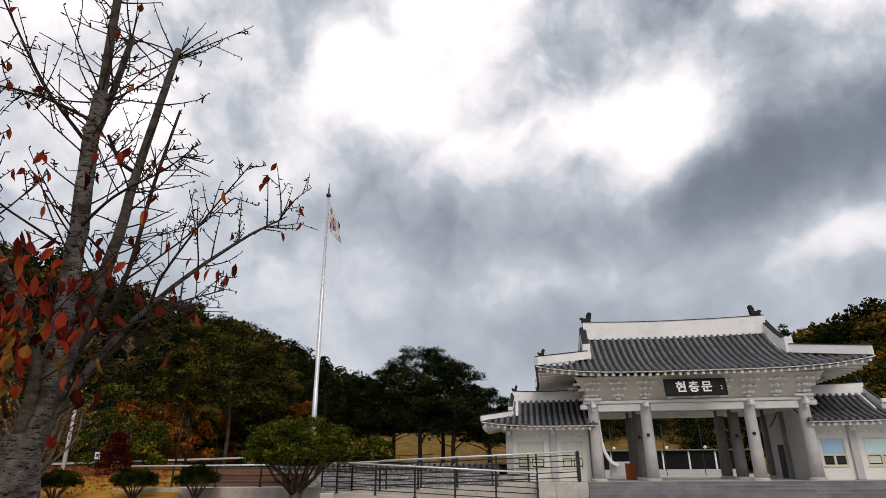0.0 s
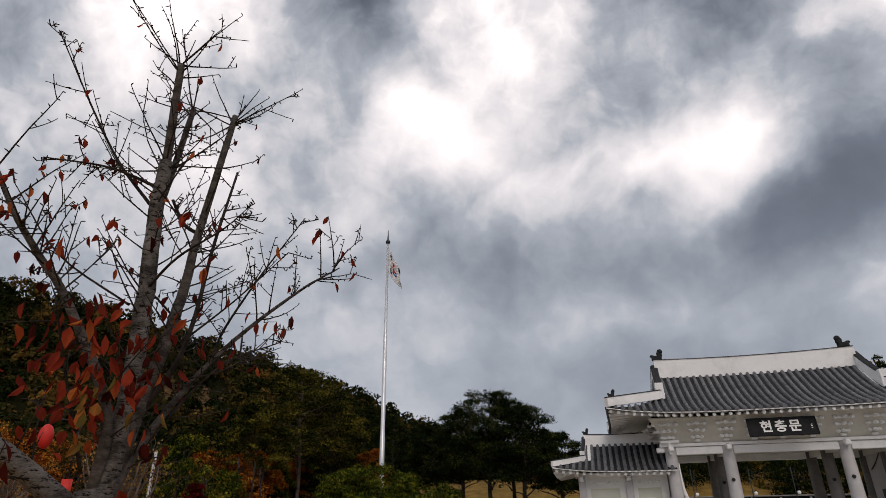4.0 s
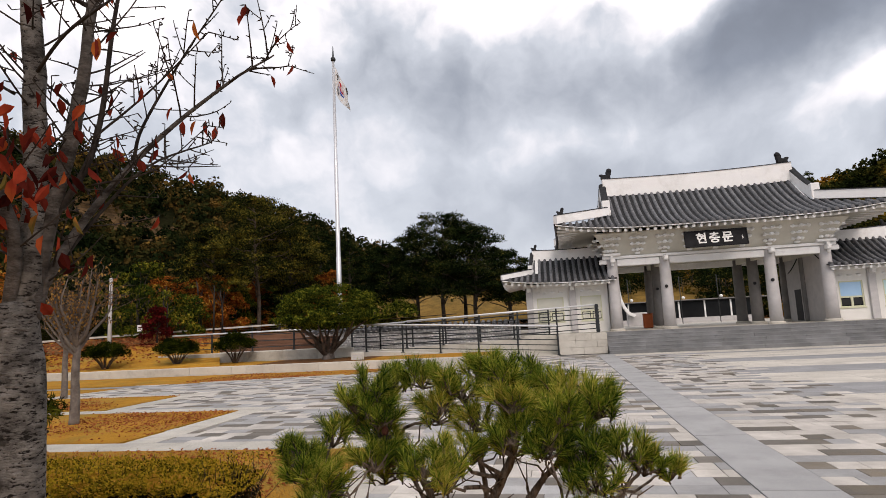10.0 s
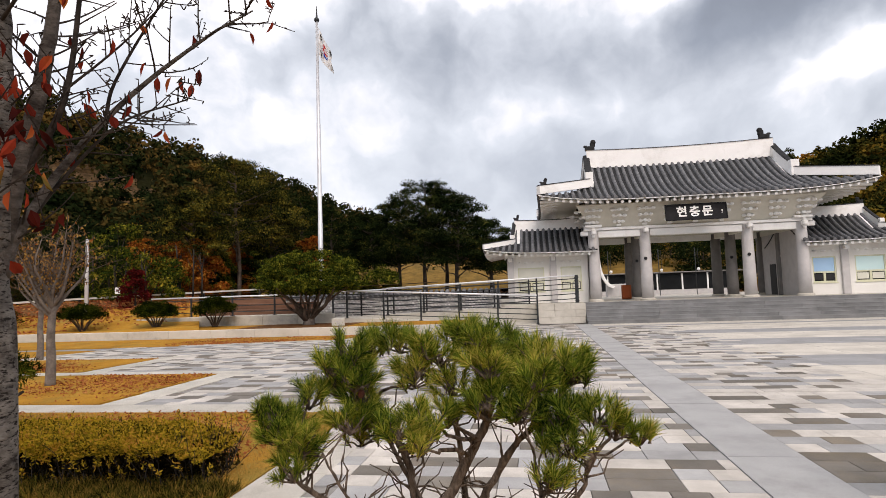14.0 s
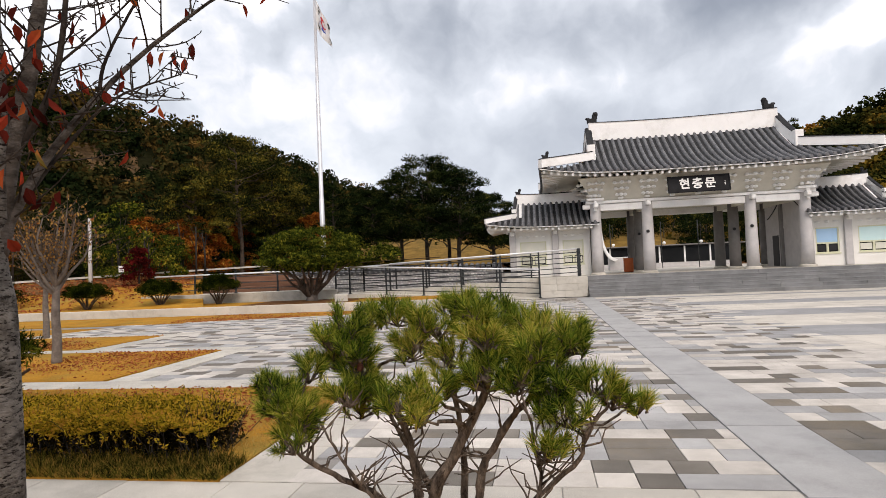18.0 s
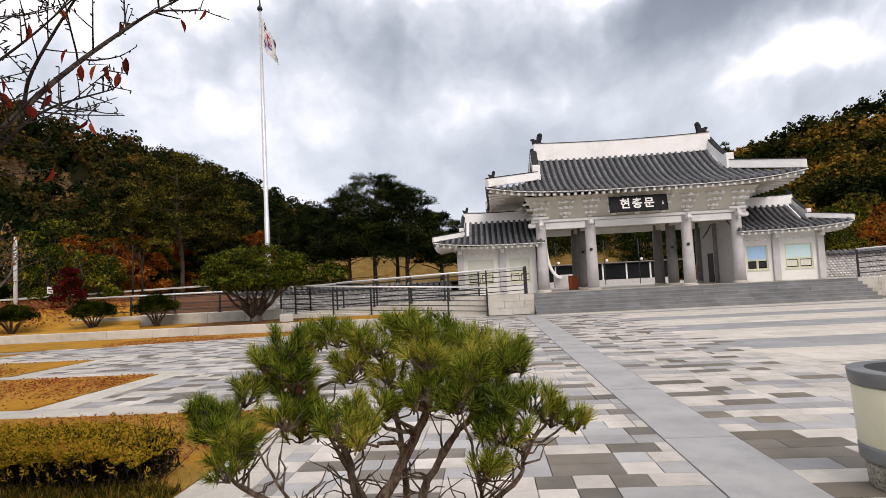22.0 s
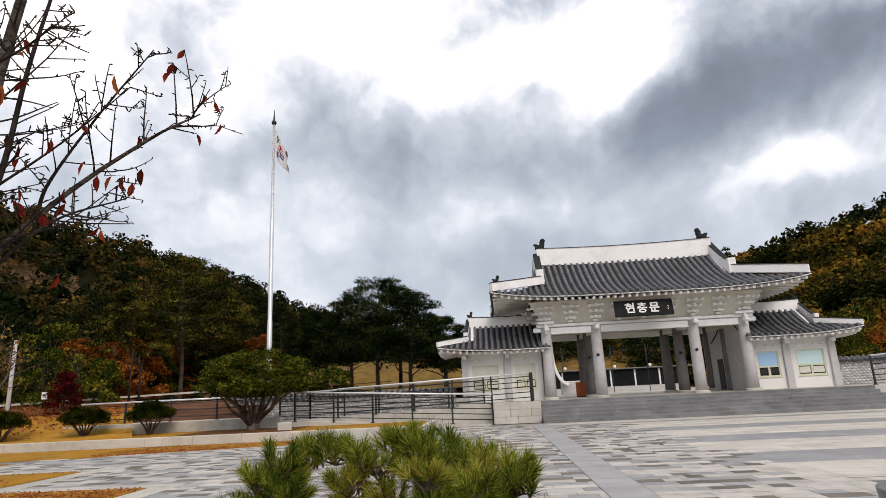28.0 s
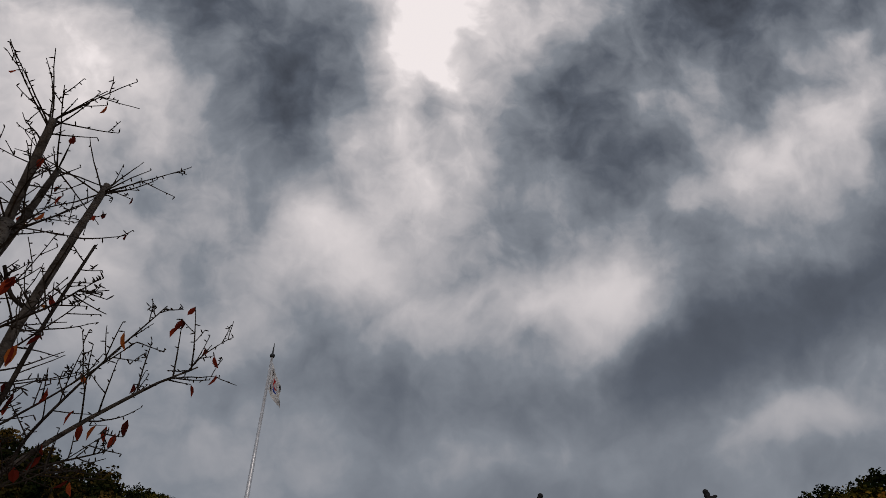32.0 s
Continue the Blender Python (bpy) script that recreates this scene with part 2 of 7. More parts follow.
def tinted(name, stops, rough=0.7, thin=0.35, grain=0.3, fine=25.0, patch=1.5, isl=0.62, pat=1.9):
    """Foliage: the colour of each leaf or clump picked from a ramp by its island."""
    m = bpy.data.materials.new(name)
    m.use_nodes = True
    n = Nodes(m.node_tree)
    at = n.add("ShaderNodeNewGeometry")
    broad = n.add("ShaderNodeTexNoise", {"Vector": at.outputs["Position"], "Scale": patch, "Detail": 2.0})
    pick = n.math("MULTIPLY_ADD", n.math("SUBTRACT", broad.outputs[0], 0.5), pat, n.math("MULTIPLY_ADD", at.outputs["Random Per Island"], isl, 0.48 - isl / 2), clamp=True)
    col = n.ramp(pick, stops)
    small = n.add("ShaderNodeTexNoise", {"Vector": at.outputs["Position"], "Scale": fine, "Detail": 3.0})
    val = n.math("MULTIPLY_ADD", n.math("SUBTRACT", small.outputs[0], 0.5), 2.0 * grain, 1.0)
    grey = n.add("ShaderNodeCombineColor", {0: val, 1: val, 2: val})
    col = n.mix(1.0, col, grey.outputs[0], "MULTIPLY")
    p = n.add("ShaderNodeBsdfPrincipled", {"Base Color": col, "Roughness": rough, "Specular IOR Level": 0.0})
    tr = n.add("ShaderNodeBsdfTranslucent", {"Color": col})
    n.add("ShaderNodeOutputMaterial", {0: n.add("ShaderNodeMixShader", {0: thin, 1: p.outputs[0], 2: tr.outputs[0]}).outputs[0]})
    return m


M = {
    "plaster": surface("white_plaster", (0.82, 0.82, 0.81), (0.88, 0.88, 0.87), 1.2, 0.75, bump=0.12, grain=0.06, dirt=(0.62, 0.61, 0.58), dirt_scale=0.8),
    # cream, made darker so that it holds the shadow under the eave
    "paint": surface("shaded_cream_paint", (0.56, 0.54, 0.47), (0.66, 0.635, 0.56), 1.6, 0.7, bump=0.1, grain=0.06),
    "wallpaint": surface("white_wall_paint", (0.70, 0.69, 0.65), (0.78, 0.77, 0.74), 1.1, 0.75, bump=0.1, grain=0.05),
    "column": surface("grey_concrete_paint", (0.45, 0.437, 0.437), (0.54, 0.522, 0.517), 2.5, 0.75, bump=0.25, fine=70, grain=0.14),
    # column grey with the shade under the gate roof put into the colour
    "column_dark": surface("shaded_column_grey", (0.15, 0.145, 0.14), (0.21, 0.20, 0.195), 2.5, 0.75, bump=0.2, fine=70, grain=0.12),
    "tile": surface("grey_roof_tile", (0.085, 0.088, 0.095), (0.165, 0.168, 0.176), 5.0, 0.7, bump=0.3, fine=30, grain=0.3, vary=0.16, island=0.12),
    # own colour of caps and ornaments; in the channels it paints the shade
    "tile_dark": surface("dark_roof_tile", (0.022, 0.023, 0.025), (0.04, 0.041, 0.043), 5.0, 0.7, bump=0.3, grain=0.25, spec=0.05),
    "step": surface("grey_granite_step", (0.15, 0.153, 0.155), (0.235, 0.238, 0.24), 1.2, 0.7, bump=0.2, fine=90, grain=0.2, vary=0.08),
    "granite": surface("beige_granite", (0.47, 0.44, 0.385), (0.58, 0.55, 0.49), 0.9, 0.75, bump=0.15, fine=110, grain=0.16, vary=0.05, dirt=(0.30, 0.275, 0.235), dirt_scale=1.3),
    "rail": surface("dark_steel_rail", (0.022, 0.026, 0.028), (0.05, 0.055, 0.058), 6.0, 0.45, 0.5, bump=0.05, grain=0.1),
    "railtop": surface("bright_steel_rail", (0.66, 0.67, 0.68), (0.76, 0.77, 0.78), 6.0, 0.35, 0.35, bump=0.03, grain=0.06),
    "poleal": surface("white_pole_paint", (0.55, 0.56, 0.58), (0.66, 0.67, 0.69), 2.0, 0.3, 0.5, bump=0.02, grain=0.05),
    "lawn": surface("dry_autumn_lawn", (0.29, 0.135, 0.018), (0.44, 0.222, 0.032), 1.1, 0.95, bump=0.8, fine=55, grain=0.55, dirt=(0.22, 0.20, 0.06), dirt_scale=0.5, spec=0.05),
    "farlawn": surface("dull_dry_grass", (0.11, 0.068, 0.018), (0.23, 0.138, 0.036), 0.9, 0.95, bump=0.8, fine=6, grain=0.5, dirt=(0.10, 0.075, 0.025), dirt_scale=0.25, spec=0.05),
    "pale": surface("pale_granite_slab", (0.40, 0.38, 0.335), (0.53, 0.50, 0.445), 1.1, 0.78, bump=0.3, fine=170, grain=0.60, vary=0.09, dirt=(0.33, 0.31, 0.27), dirt_scale=1.8),
    "bandpale": surface("pale_band_slab", (0.46, 0.43, 0.38), (0.58, 0.545, 0.485), 1.1, 0.78, bump=0.2, fine=150, grain=0.3, island=0.06, dirt=(0.37, 0.345, 0.30), dirt_scale=1.2),
    "bandgrey": surface("grey_band_slab", (0.235, 0.237, 0.24), (0.31, 0.312, 0.315), 1.1, 0.75, bump=0.2, fine=150, grain=0.25, island=0.08),
    "strip": surface("grey_basalt_band", (0.30, 0.303, 0.303), (0.37, 0.372, 0.37), 1.3, 0.72, bump=0.2, fine=120, grain=0.24, vary=0.05, dirt=(0.25, 0.25, 0.245), dirt_scale=1.4),
    "joint": surface("sand_joint", (0.20, 0.19, 0.18), (0.27, 0.26, 0.24), 3.0, 0.95, fine=80),
    "sign": surface("black_lacquer_board", (0.012, 0.012, 0.013), (0.022, 0.022, 0.024), 3.0, 0.8, bump=0.05, grain=0.1, spec=0.15),
    "letter": surface("white_letter_paint", (0.80, 0.80, 0.78), (0.86, 0.86, 0.84), 8.0, 0.6, bump=0.05, grain=0.04),
    "dark": surface("dark_void", (0.012, 0.012, 0.013), (0.02, 0.02, 0.022), 3.0, 0.6, bump=0.05),
    "glass": surface("dark_window_glass", (0.006, 0.007, 0.008), (0.012, 0.013, 0.014), 1.0, 0.25, bump=0.0, grain=0.02, spec=0.15),
    # next three glasses: reflected sky and brightness are painted as base colour
    "skyglass": surface("sky_reflection_blue_glass", (0.30, 0.52, 0.78), (0.40, 0.62, 0.85), 0.8, 0.12, bump=0.0, grain=0.02, spec=0.8),
    "cyanglass": surface("sky_reflection_cyan_glass", (0.52, 0.74, 0.76), (0.62, 0.82, 0.82), 0.8, 0.12, bump=0.0, grain=0.02, spec=0.8),
    "paleglass": surface("pale_reflection_glass", (0.60, 0.60, 0.52), (0.70, 0.69, 0.60), 0.8, 0.2, bump=0.0, grain=0.02, spec=0.6),
    "winframe": surface("pale_green_window_frame", (0.56, 0.57, 0.40), (0.62, 0.62, 0.46), 4.0, 0.5, bump=0.03, grain=0.05),
    "limb": surface("dark_limb_bark", (0.032, 0.027, 0.024), (0.14, 0.124, 0.112), 7.0, 0.9, bump=1.0, fine=40, grain=0.6, stretch=(1, 1, 2.0), spec=0.08),
    "twig": surface("dark_twig_bark", (0.016, 0.013, 0.012), (0.055, 0.046, 0.040), 9.0, 0.85, bump=0.5, fine=60, grain=0.35, spec=0.05),
    "pinebark": surface("pine_bark", (0.020, 0.015, 0.012), (0.21, 0.165, 0.13), 26.0, 0.95, bump=1.0, fine=60, grain=0.8, stretch=(1, 1, 0.45), spec=0.05),
    "farbark": surface("far_trunk_bark", (0.025, 0.02, 0.017), (0.06, 0.05, 0.04), 2.0, 0.95, bump=0.5, fine=15, grain=0.4, spec=0.05),
    "trunkbrown": surface("brown_trunk_bark", (0.035, 0.026, 0.02), (0.13, 0.095, 0.072), 4.0, 0.95, bump=0.8, fine=25, grain=0.5, spec=0.08),
    "palebark": surface("pale_smooth_bark", (0.085, 0.070, 0.06), (0.20, 0.168, 0.145), 5.0, 0.9, bump=0.5, fine=30, grain=0.3),
    "wood": surface("brown_deck_wood", (0.11, 0.05, 0.03), (0.20, 0.10, 0.058), 2.0, 0.75, bump=0.3, fine=30, grain=0.3, stretch=(0.3, 3, 3), vary=0.15),
    "orange": surface("orange_box_paint", (0.42, 0.09, 0.025), (0.52, 0.13, 0.04), 3.0, 0.6, bump=0.1, grain=0.1),
    "red": surface("red_paint", (0.50, 0.02, 0.015), (0.60, 0.035, 0.025), 3.0, 0.5, bump=0.05, grain=0.08),
    "binwhite": surface("cream_bin_panel", (0.62, 0.60, 0.44), (0.68, 0.66, 0.50), 3.0, 0.45, bump=0.03, grain=0.04),
    "bingrey": surface("grey_bin_band", (0.17, 0.18, 0.185), (0.21, 0.22, 0.225), 3.0, 0.4, 0.3, bump=0.03, grain=0.06),
    "soil": surface("leaf_litter_soil", (0.08, 0.036, 0.014), (0.20, 0.095, 0.036), 2.5, 0.95, bump=0.8, fine=40, grain=0.5, spec=0.05),
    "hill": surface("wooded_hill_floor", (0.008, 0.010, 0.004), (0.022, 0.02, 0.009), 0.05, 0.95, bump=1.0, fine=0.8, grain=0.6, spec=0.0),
    "hillcut": surface("cut_hillside_earth", (0.030, 0.020, 0.009), (0.13, 0.075, 0.034), 0.6, 0.95, bump=1.0, fine=1.2, grain=0.5, spec=0.05),
    "road": surface("pale_concrete_road", (0.28, 0.275, 0.27), (0.36, 0.355, 0.345), 0.6, 0.85, fine=30, grain=0.1),
    "pebble": surface("white_pebble_panel", (0.40, 0.40, 0.40), (0.74, 0.73, 0.71), 7.0, 0.85, bump=0.5, fine=20, grain=0.25, island=0.3),
    "white": surface("white_cloth", (0.80, 0.80, 0.80), (0.86, 0.86, 0.86), 3.0, 0.8, bump=0.1, grain=0.04, thin=0.4),
    "flagred": surface("red_cloth", (0.55, 0.02, 0.03), (0.62, 0.03, 0.04), 3.0, 0.8, grain=0.04, thin=0.3),
    "flagblue": surface("blue_cloth", (0.02, 0.06, 0.34), (0.03, 0.08, 0.42), 3.0, 0.8, grain=0.04, thin=0.3),
    "aggregate": surface("pebbled_concrete", (0.10, 0.085, 0.06), (0.55, 0.50, 0.42), 38.0, 0.7, bump=1.0, fine=60, grain=0.4),
}
TILE_TONES = [
    surface("paver_light", (0.41, 0.383, 0.345), (0.60, 0.562, 0.515), 2.2, 0.78, bump=0.3, fine=150, grain=0.34, vary=0.13, island=0.13, dirt=(0.37, 0.345, 0.31), dirt_scale=1.5),
    surface("paver_grey", (0.29, 0.29, 0.29), (0.39, 0.39, 0.385), 2.2, 0.78, bump=0.3, fine=150, grain=0.32, vary=0.17, island=0.17, dirt=(0.29, 0.285, 0.275), dirt_scale=1.5),
    surface("paver_dark", (0.118, 0.106, 0.090), (0.185, 0.168, 0.145), 1.6, 0.78, bump=0.25, fine=150, grain=0.32, vary=0.20, island=0.20, dirt=(0.215, 0.165, 0.10), dirt_scale=0.5),
]
M["needle"] = tinted("pine_needles", [(0.0, (0.010, 0.024, 0.005)), (0.26, (0.056, 0.105, 0.014)), (0.52, (0.165, 0.235, 0.026)), (0.78, (0.41, 0.41, 0.055)), (1.0, (0.56, 0.44, 0.10))], thin=0.28, patch=3.2, isl=0.90, pat=1.45)
M["hedge"] = tinted("yellow_hedge_leaves", [(0.0, (0.045, 0.036, 0.006)), (0.25, (0.20, 0.15, 0.014)), (0.6, (0.47, 0.32, 0.026)), (1.0, (0.52, 0.27, 0.045))], thin=0.3, patch=4.0, isl=0.9, pat=1.2)
# leaf colour taken close to black to carry the shade in the hedge's hollow
M["hedgein"] = tinted("hedge_hollow_shade_leaves", [(0.0, (0.005, 0.004, 0.002)), (0.6, (0.014, 0.011, 0.004)), (1.0, (0.045, 0.034, 0.008))], thin=0.1)
# green-gold grass, colours lowered to include the hedge's shadow
M["fringe"] = tinted("shaded_green_gold_blades", [(0.0, (0.008, 0.009, 0.002)), (0.4, (0.030, 0.030, 0.006)), (0.72, (0.13, 0.105, 0.018)), (1.0, (0.30, 0.17, 0.04))], thin=0.1, patch=9.0, isl=0.9)
M["edge"] = tinted("yellow_green_edge_grass", [(0.0, (0.05, 0.055, 0.010)), (0.4, (0.17, 0.15, 0.022)), (0.75, (0.38, 0.26, 0.045)), (1.0, (0.40, 0.20, 0.05))], thin=0.25, patch=9.0, isl=0.9)
M["cone"] = surface("brown_cone_scales", (0.06, 0.018, 0.010), (0.16, 0.05, 0.028), 30.0, 0.8, bump=0.8, fine=160, grain=0.5)
M["grass"] = tinted("dry_grass_blades", [(0.0, (0.22, 0.19, 0.045)), (0.5, (0.40, 0.27, 0.08)), (0.85, (0.48, 0.34, 0.12)), (1.0, (0.26, 0.13, 0.05))], thin=0.3)
M["cherry"] = tinted("red_cherry_leaves", [(0.0, (0.035, 0.008, 0.007)), (0.35, (0.12, 0.018, 0.012)), (0.65, (0.30, 0.042, 0.020)), (0.88, (0.40, 0.12, 0.03)), (1.0, (0.12, 0.085, 0.022))], rough=0.5, thin=0.35)
M["litter"] = tinted("fallen_leaves", [(0.0, (0.16, 0.04, 0.02)), (0.5, (0.33, 0.105, 0.04)), (1.0, (0.48, 0.23, 0.08))], thin=0.1)
M["darkpine"] = tinted("dark_pine_clumps", [(0.0, (0.003, 0.007, 0.003)), (0.5, (0.009, 0.016, 0.005)), (0.8, (0.030, 0.038, 0.010)), (1.0, (0.10, 0.095, 0.02))], thin=0.06, patch=0.8)
M["shrub"] = tinted("clipped_shrub_leaves", [(0.0, (0.005, 0.010, 0.002)), (0.40, (0.024, 0.038, 0.006)), (0.70, (0.085, 0.102, 0.012)), (1.0, (0.21, 0.195, 0.022))], thin=0.05, patch=2.4, isl=0.8)
M["darkshrub"] = tinted("dark_shrub_leaves", [(0.0, (0.003, 0.005, 0.0015)), (0.5, (0.009, 0.015, 0.002)), (0.8, (0.034, 0.042, 0.005)), (1.0, (0.10, 0.10, 0.012))], thin=0.08, patch=2.2)
M["olivepine"] = tinted("olive_pine_clumps", [(0.0, (0.004, 0.007, 0.003)), (0.42, (0.018, 0.023, 0.006)), (0.72, (0.085, 0.078, 0.014)), (1.0, (0.22, 0.165, 0.024))], thin=0.04, patch=0.8, isl=0.75)
M["greenleaf"] = tinted("green_yellow_foliage", [(0.0, (0.010, 0.018, 0.004)), (0.45, (0.032, 0.050, 0.007)), (0.75, (0.14, 0.14, 0.016)), (1.0, (0.32, 0.24, 0.028))], thin=0.15, patch=0.9, isl=0.75)
M["orangeleaf"] = tinted("orange_foliage", [(0.0, (0.05, 0.016, 0.005)), (0.4, (0.24, 0.060, 0.011)), (0.8, (0.42, 0.14, 0.022)), (1.0, (0.46, 0.26, 0.04))], thin=0.2, patch=0.9, isl=0.75)
M["tanleaf"] = tinted("tan_orange_leaves", [(0.0, (0.10, 0.05, 0.015)), (0.5, (0.30, 0.15, 0.04)), (0.8, (0.42, 0.27, 0.08)), (1.0, (0.30, 0.09, 0.02))], thin=0.25, patch=2.0)
M["redleaf"] = tinted("deep_red_foliage", [(0.0, (0.02, 0.004, 0.004)), (0.6, (0.085, 0.009, 0.008)), (1.0, (0.19, 0.02, 0.016))], thin=0.25, patch=0.8)
M["hillwood"] = tinted("autumn_hill_wood", [(0.0, (0.004, 0.008, 0.003)), (0.35, (0.010, 0.016, 0.005)), (0.58, (0.032, 0.030, 0.009)), (0.80, (0.085, 0.052, 0.015)), (1.0, (0.17, 0.095, 0.022))], thin=0.05, fine=1.6, grain=0.5, patch=0.12, isl=0.30, pat=2.3)
M["hillwarm"] = tinted("golden_hill_wood", [(0.0, (0.004, 0.007, 0.002)), (0.38, (0.014, 0.019, 0.005)), (0.58, (0.065, 0.054, 0.011)), (0.80, (0.22, 0.125, 0.018)), (1.0, (0.30, 0.12, 0.02))], thin=0.05, fine=1.6, grain=0.5, patch=0.10, isl=0.30, pat=2.5)


def cherry_bark():
    """Pale grey bark with short dark level slits and broad dark blotches."""
    m = bpy.data.materials.new("cherry_bark")
    m.use_nodes = True
    n = Nodes(m.node_tree)
    pos = n.add("ShaderNodeNewGeometry").outputs["Position"]
    flat = n.vec("MULTIPLY", pos, (1.0, 1.0, 3.3)).outputs[0]
    base = n.add("ShaderNodeTexNoise", {"Vector": pos, "Scale": 7.0, "Detail": 6.0, "Roughness": 0.65})
    col = n.ramp(base.outputs[0], [(0.30, (0.075, 0.068, 0.062)), (0.68, (0.30, 0.28, 0.26))])
    slit = n.add("ShaderNodeTexNoise", {"Vector": flat, "Scale": 20.0, "Detail": 7.0, "Roughness": 0.70})
    dark = n.ramp(slit.outputs[0], [(0.535, (0, 0, 0)), (0.585, (1, 1, 1))])
    col = n.mix(dark, col, (0.016, 0.013, 0.012, 1))
    blot = n.add("ShaderNodeTexNoise", {"Vector": n.vec("MULTIPLY", pos, (1.0, 1.0, 1.6)).outputs[0], "Scale": 3.4, "Detail": 6.0, "Roughness": 0.7})
    col = n.mix(n.ramp(blot.outputs[0], [(0.50, (0, 0, 0)), (0.64, (0.85, 0.85, 0.85))]), col, (0.03, 0.026, 0.023, 1))
    h = n.math("SUBTRACT", base.outputs[0], n.math("MULTIPLY", slit.outputs[0], 1.2))
    rel = n.add("ShaderNodeBump", {"Height": h, "Strength": 1.0, "Distance": 0.03})
    p = n.add("ShaderNodeBsdfPrincipled", {"Base Color": col, "Roughness": 0.9, "Normal": rel.outputs[0], "Specular IOR Level": 0.1})
    n.add("ShaderNodeOutputMaterial", {0: p.outputs[0]})
    return m


M["bark"] = cherry_bark()


# ---------------------------------------------------------------- building helpers
def link(name, mesh, material, parent=None, label="", smooth=False):
    ob = new(name, mesh)
    if not mesh.materials:
        mesh.materials.append(material)
    if smooth:
        mesh.shade_smooth()
    if parent is not None:
        ob.parent = parent
    if label:
        tagged(ob, label)
    return ob


def part(name, bm, material, parent=None, label="", smooth=False):
    me = bpy.data.meshes.new(name)
    bm.normal_update()
    bm.to_mesh(me)
    bm.free()
    return link(name, me, material, parent, label, smooth)


def raw(name, verts, faces, material, parent=None, label="", smooth=False):
    me = bpy.data.meshes.new(name)
    me.from_pydata([tuple(v) for v in verts], [], faces)
    me.update()
    return link(name, me, material, parent, label, smooth)


def thing(name, at, label, category, group="", rz=0.0):
    e = new(name)
    e.empty_display_size = 0.2
    e.matrix_world = pose(*at, 0, 0, rz)
    return tagged(e, label, category, group)


def box(bm, x0, x1, y0, y1, z0, z1, bevel=0.0):
    r = bmesh.ops.create_cube(bm, size=1.0, matrix=Matrix.Translation(((x0 + x1) / 2, (y0 + y1) / 2, (z0 + z1) / 2)) @ Matrix.Diagonal((x1 - x0, y1 - y0, z1 - z0, 1)))
    if bevel:
        es = {e for v in r["verts"] for e in v.link_edges}
        bmesh.ops.bevel(bm, geom=list(es), offset=bevel, segments=1, affect="EDGES", profile=0.5)
    return r["verts"]


def boxed(name, dims, material, parent=None, label="", bevel=0.0):
    bm = bmesh.new()
    box(bm, *dims, bevel)
    return part(name, bm, material, parent, label)


def tube_data(points, radii, sides=8, caps=True):
    """Verts and faces of a round tube along points."""
    pts = [Vector(p) for p in points]
    verts, faces = [], []
    side = None
    for i, p in enumerate(pts):
        d = (pts[min(i + 1, len(pts) - 1)] - pts[max(i - 1, 0)])
        d = d.normalized() if d.length > 1e-9 else Vector((0, 0, 1))
        if side is None:
            side = d.orthogonal().normalized()
        side = (side - d * side.dot(d))
        side = side.normalized() if side.length > 1e-6 else d.orthogonal().normalized()
        other = d.cross(side)
        for k in range(sides):
            a = 2 * math.pi * k / sides
            verts.append(p + (side * math.cos(a) + other * math.sin(a)) * radii[i])
    for i in range(len(pts) - 1):
        for k in range(sides):
            a, b = i * sides + k, i * sides + (k + 1) % sides
            faces.append((a, b, b + sides, a + sides))
    if caps:
        faces.append(tuple(range(sides - 1, -1, -1)))
        faces.append(tuple(range((len(pts) - 1) * sides, len(pts) * sides)))
    return verts, faces


def tube(name, points, radii, material, parent=None, label="", sides=8):
    if not isinstance(radii, (list, tuple)):
        radii = [radii] * len(points)
    v, f = tube_data(points, radii, sides)
    return raw(name, v, f, material, parent, label, True)


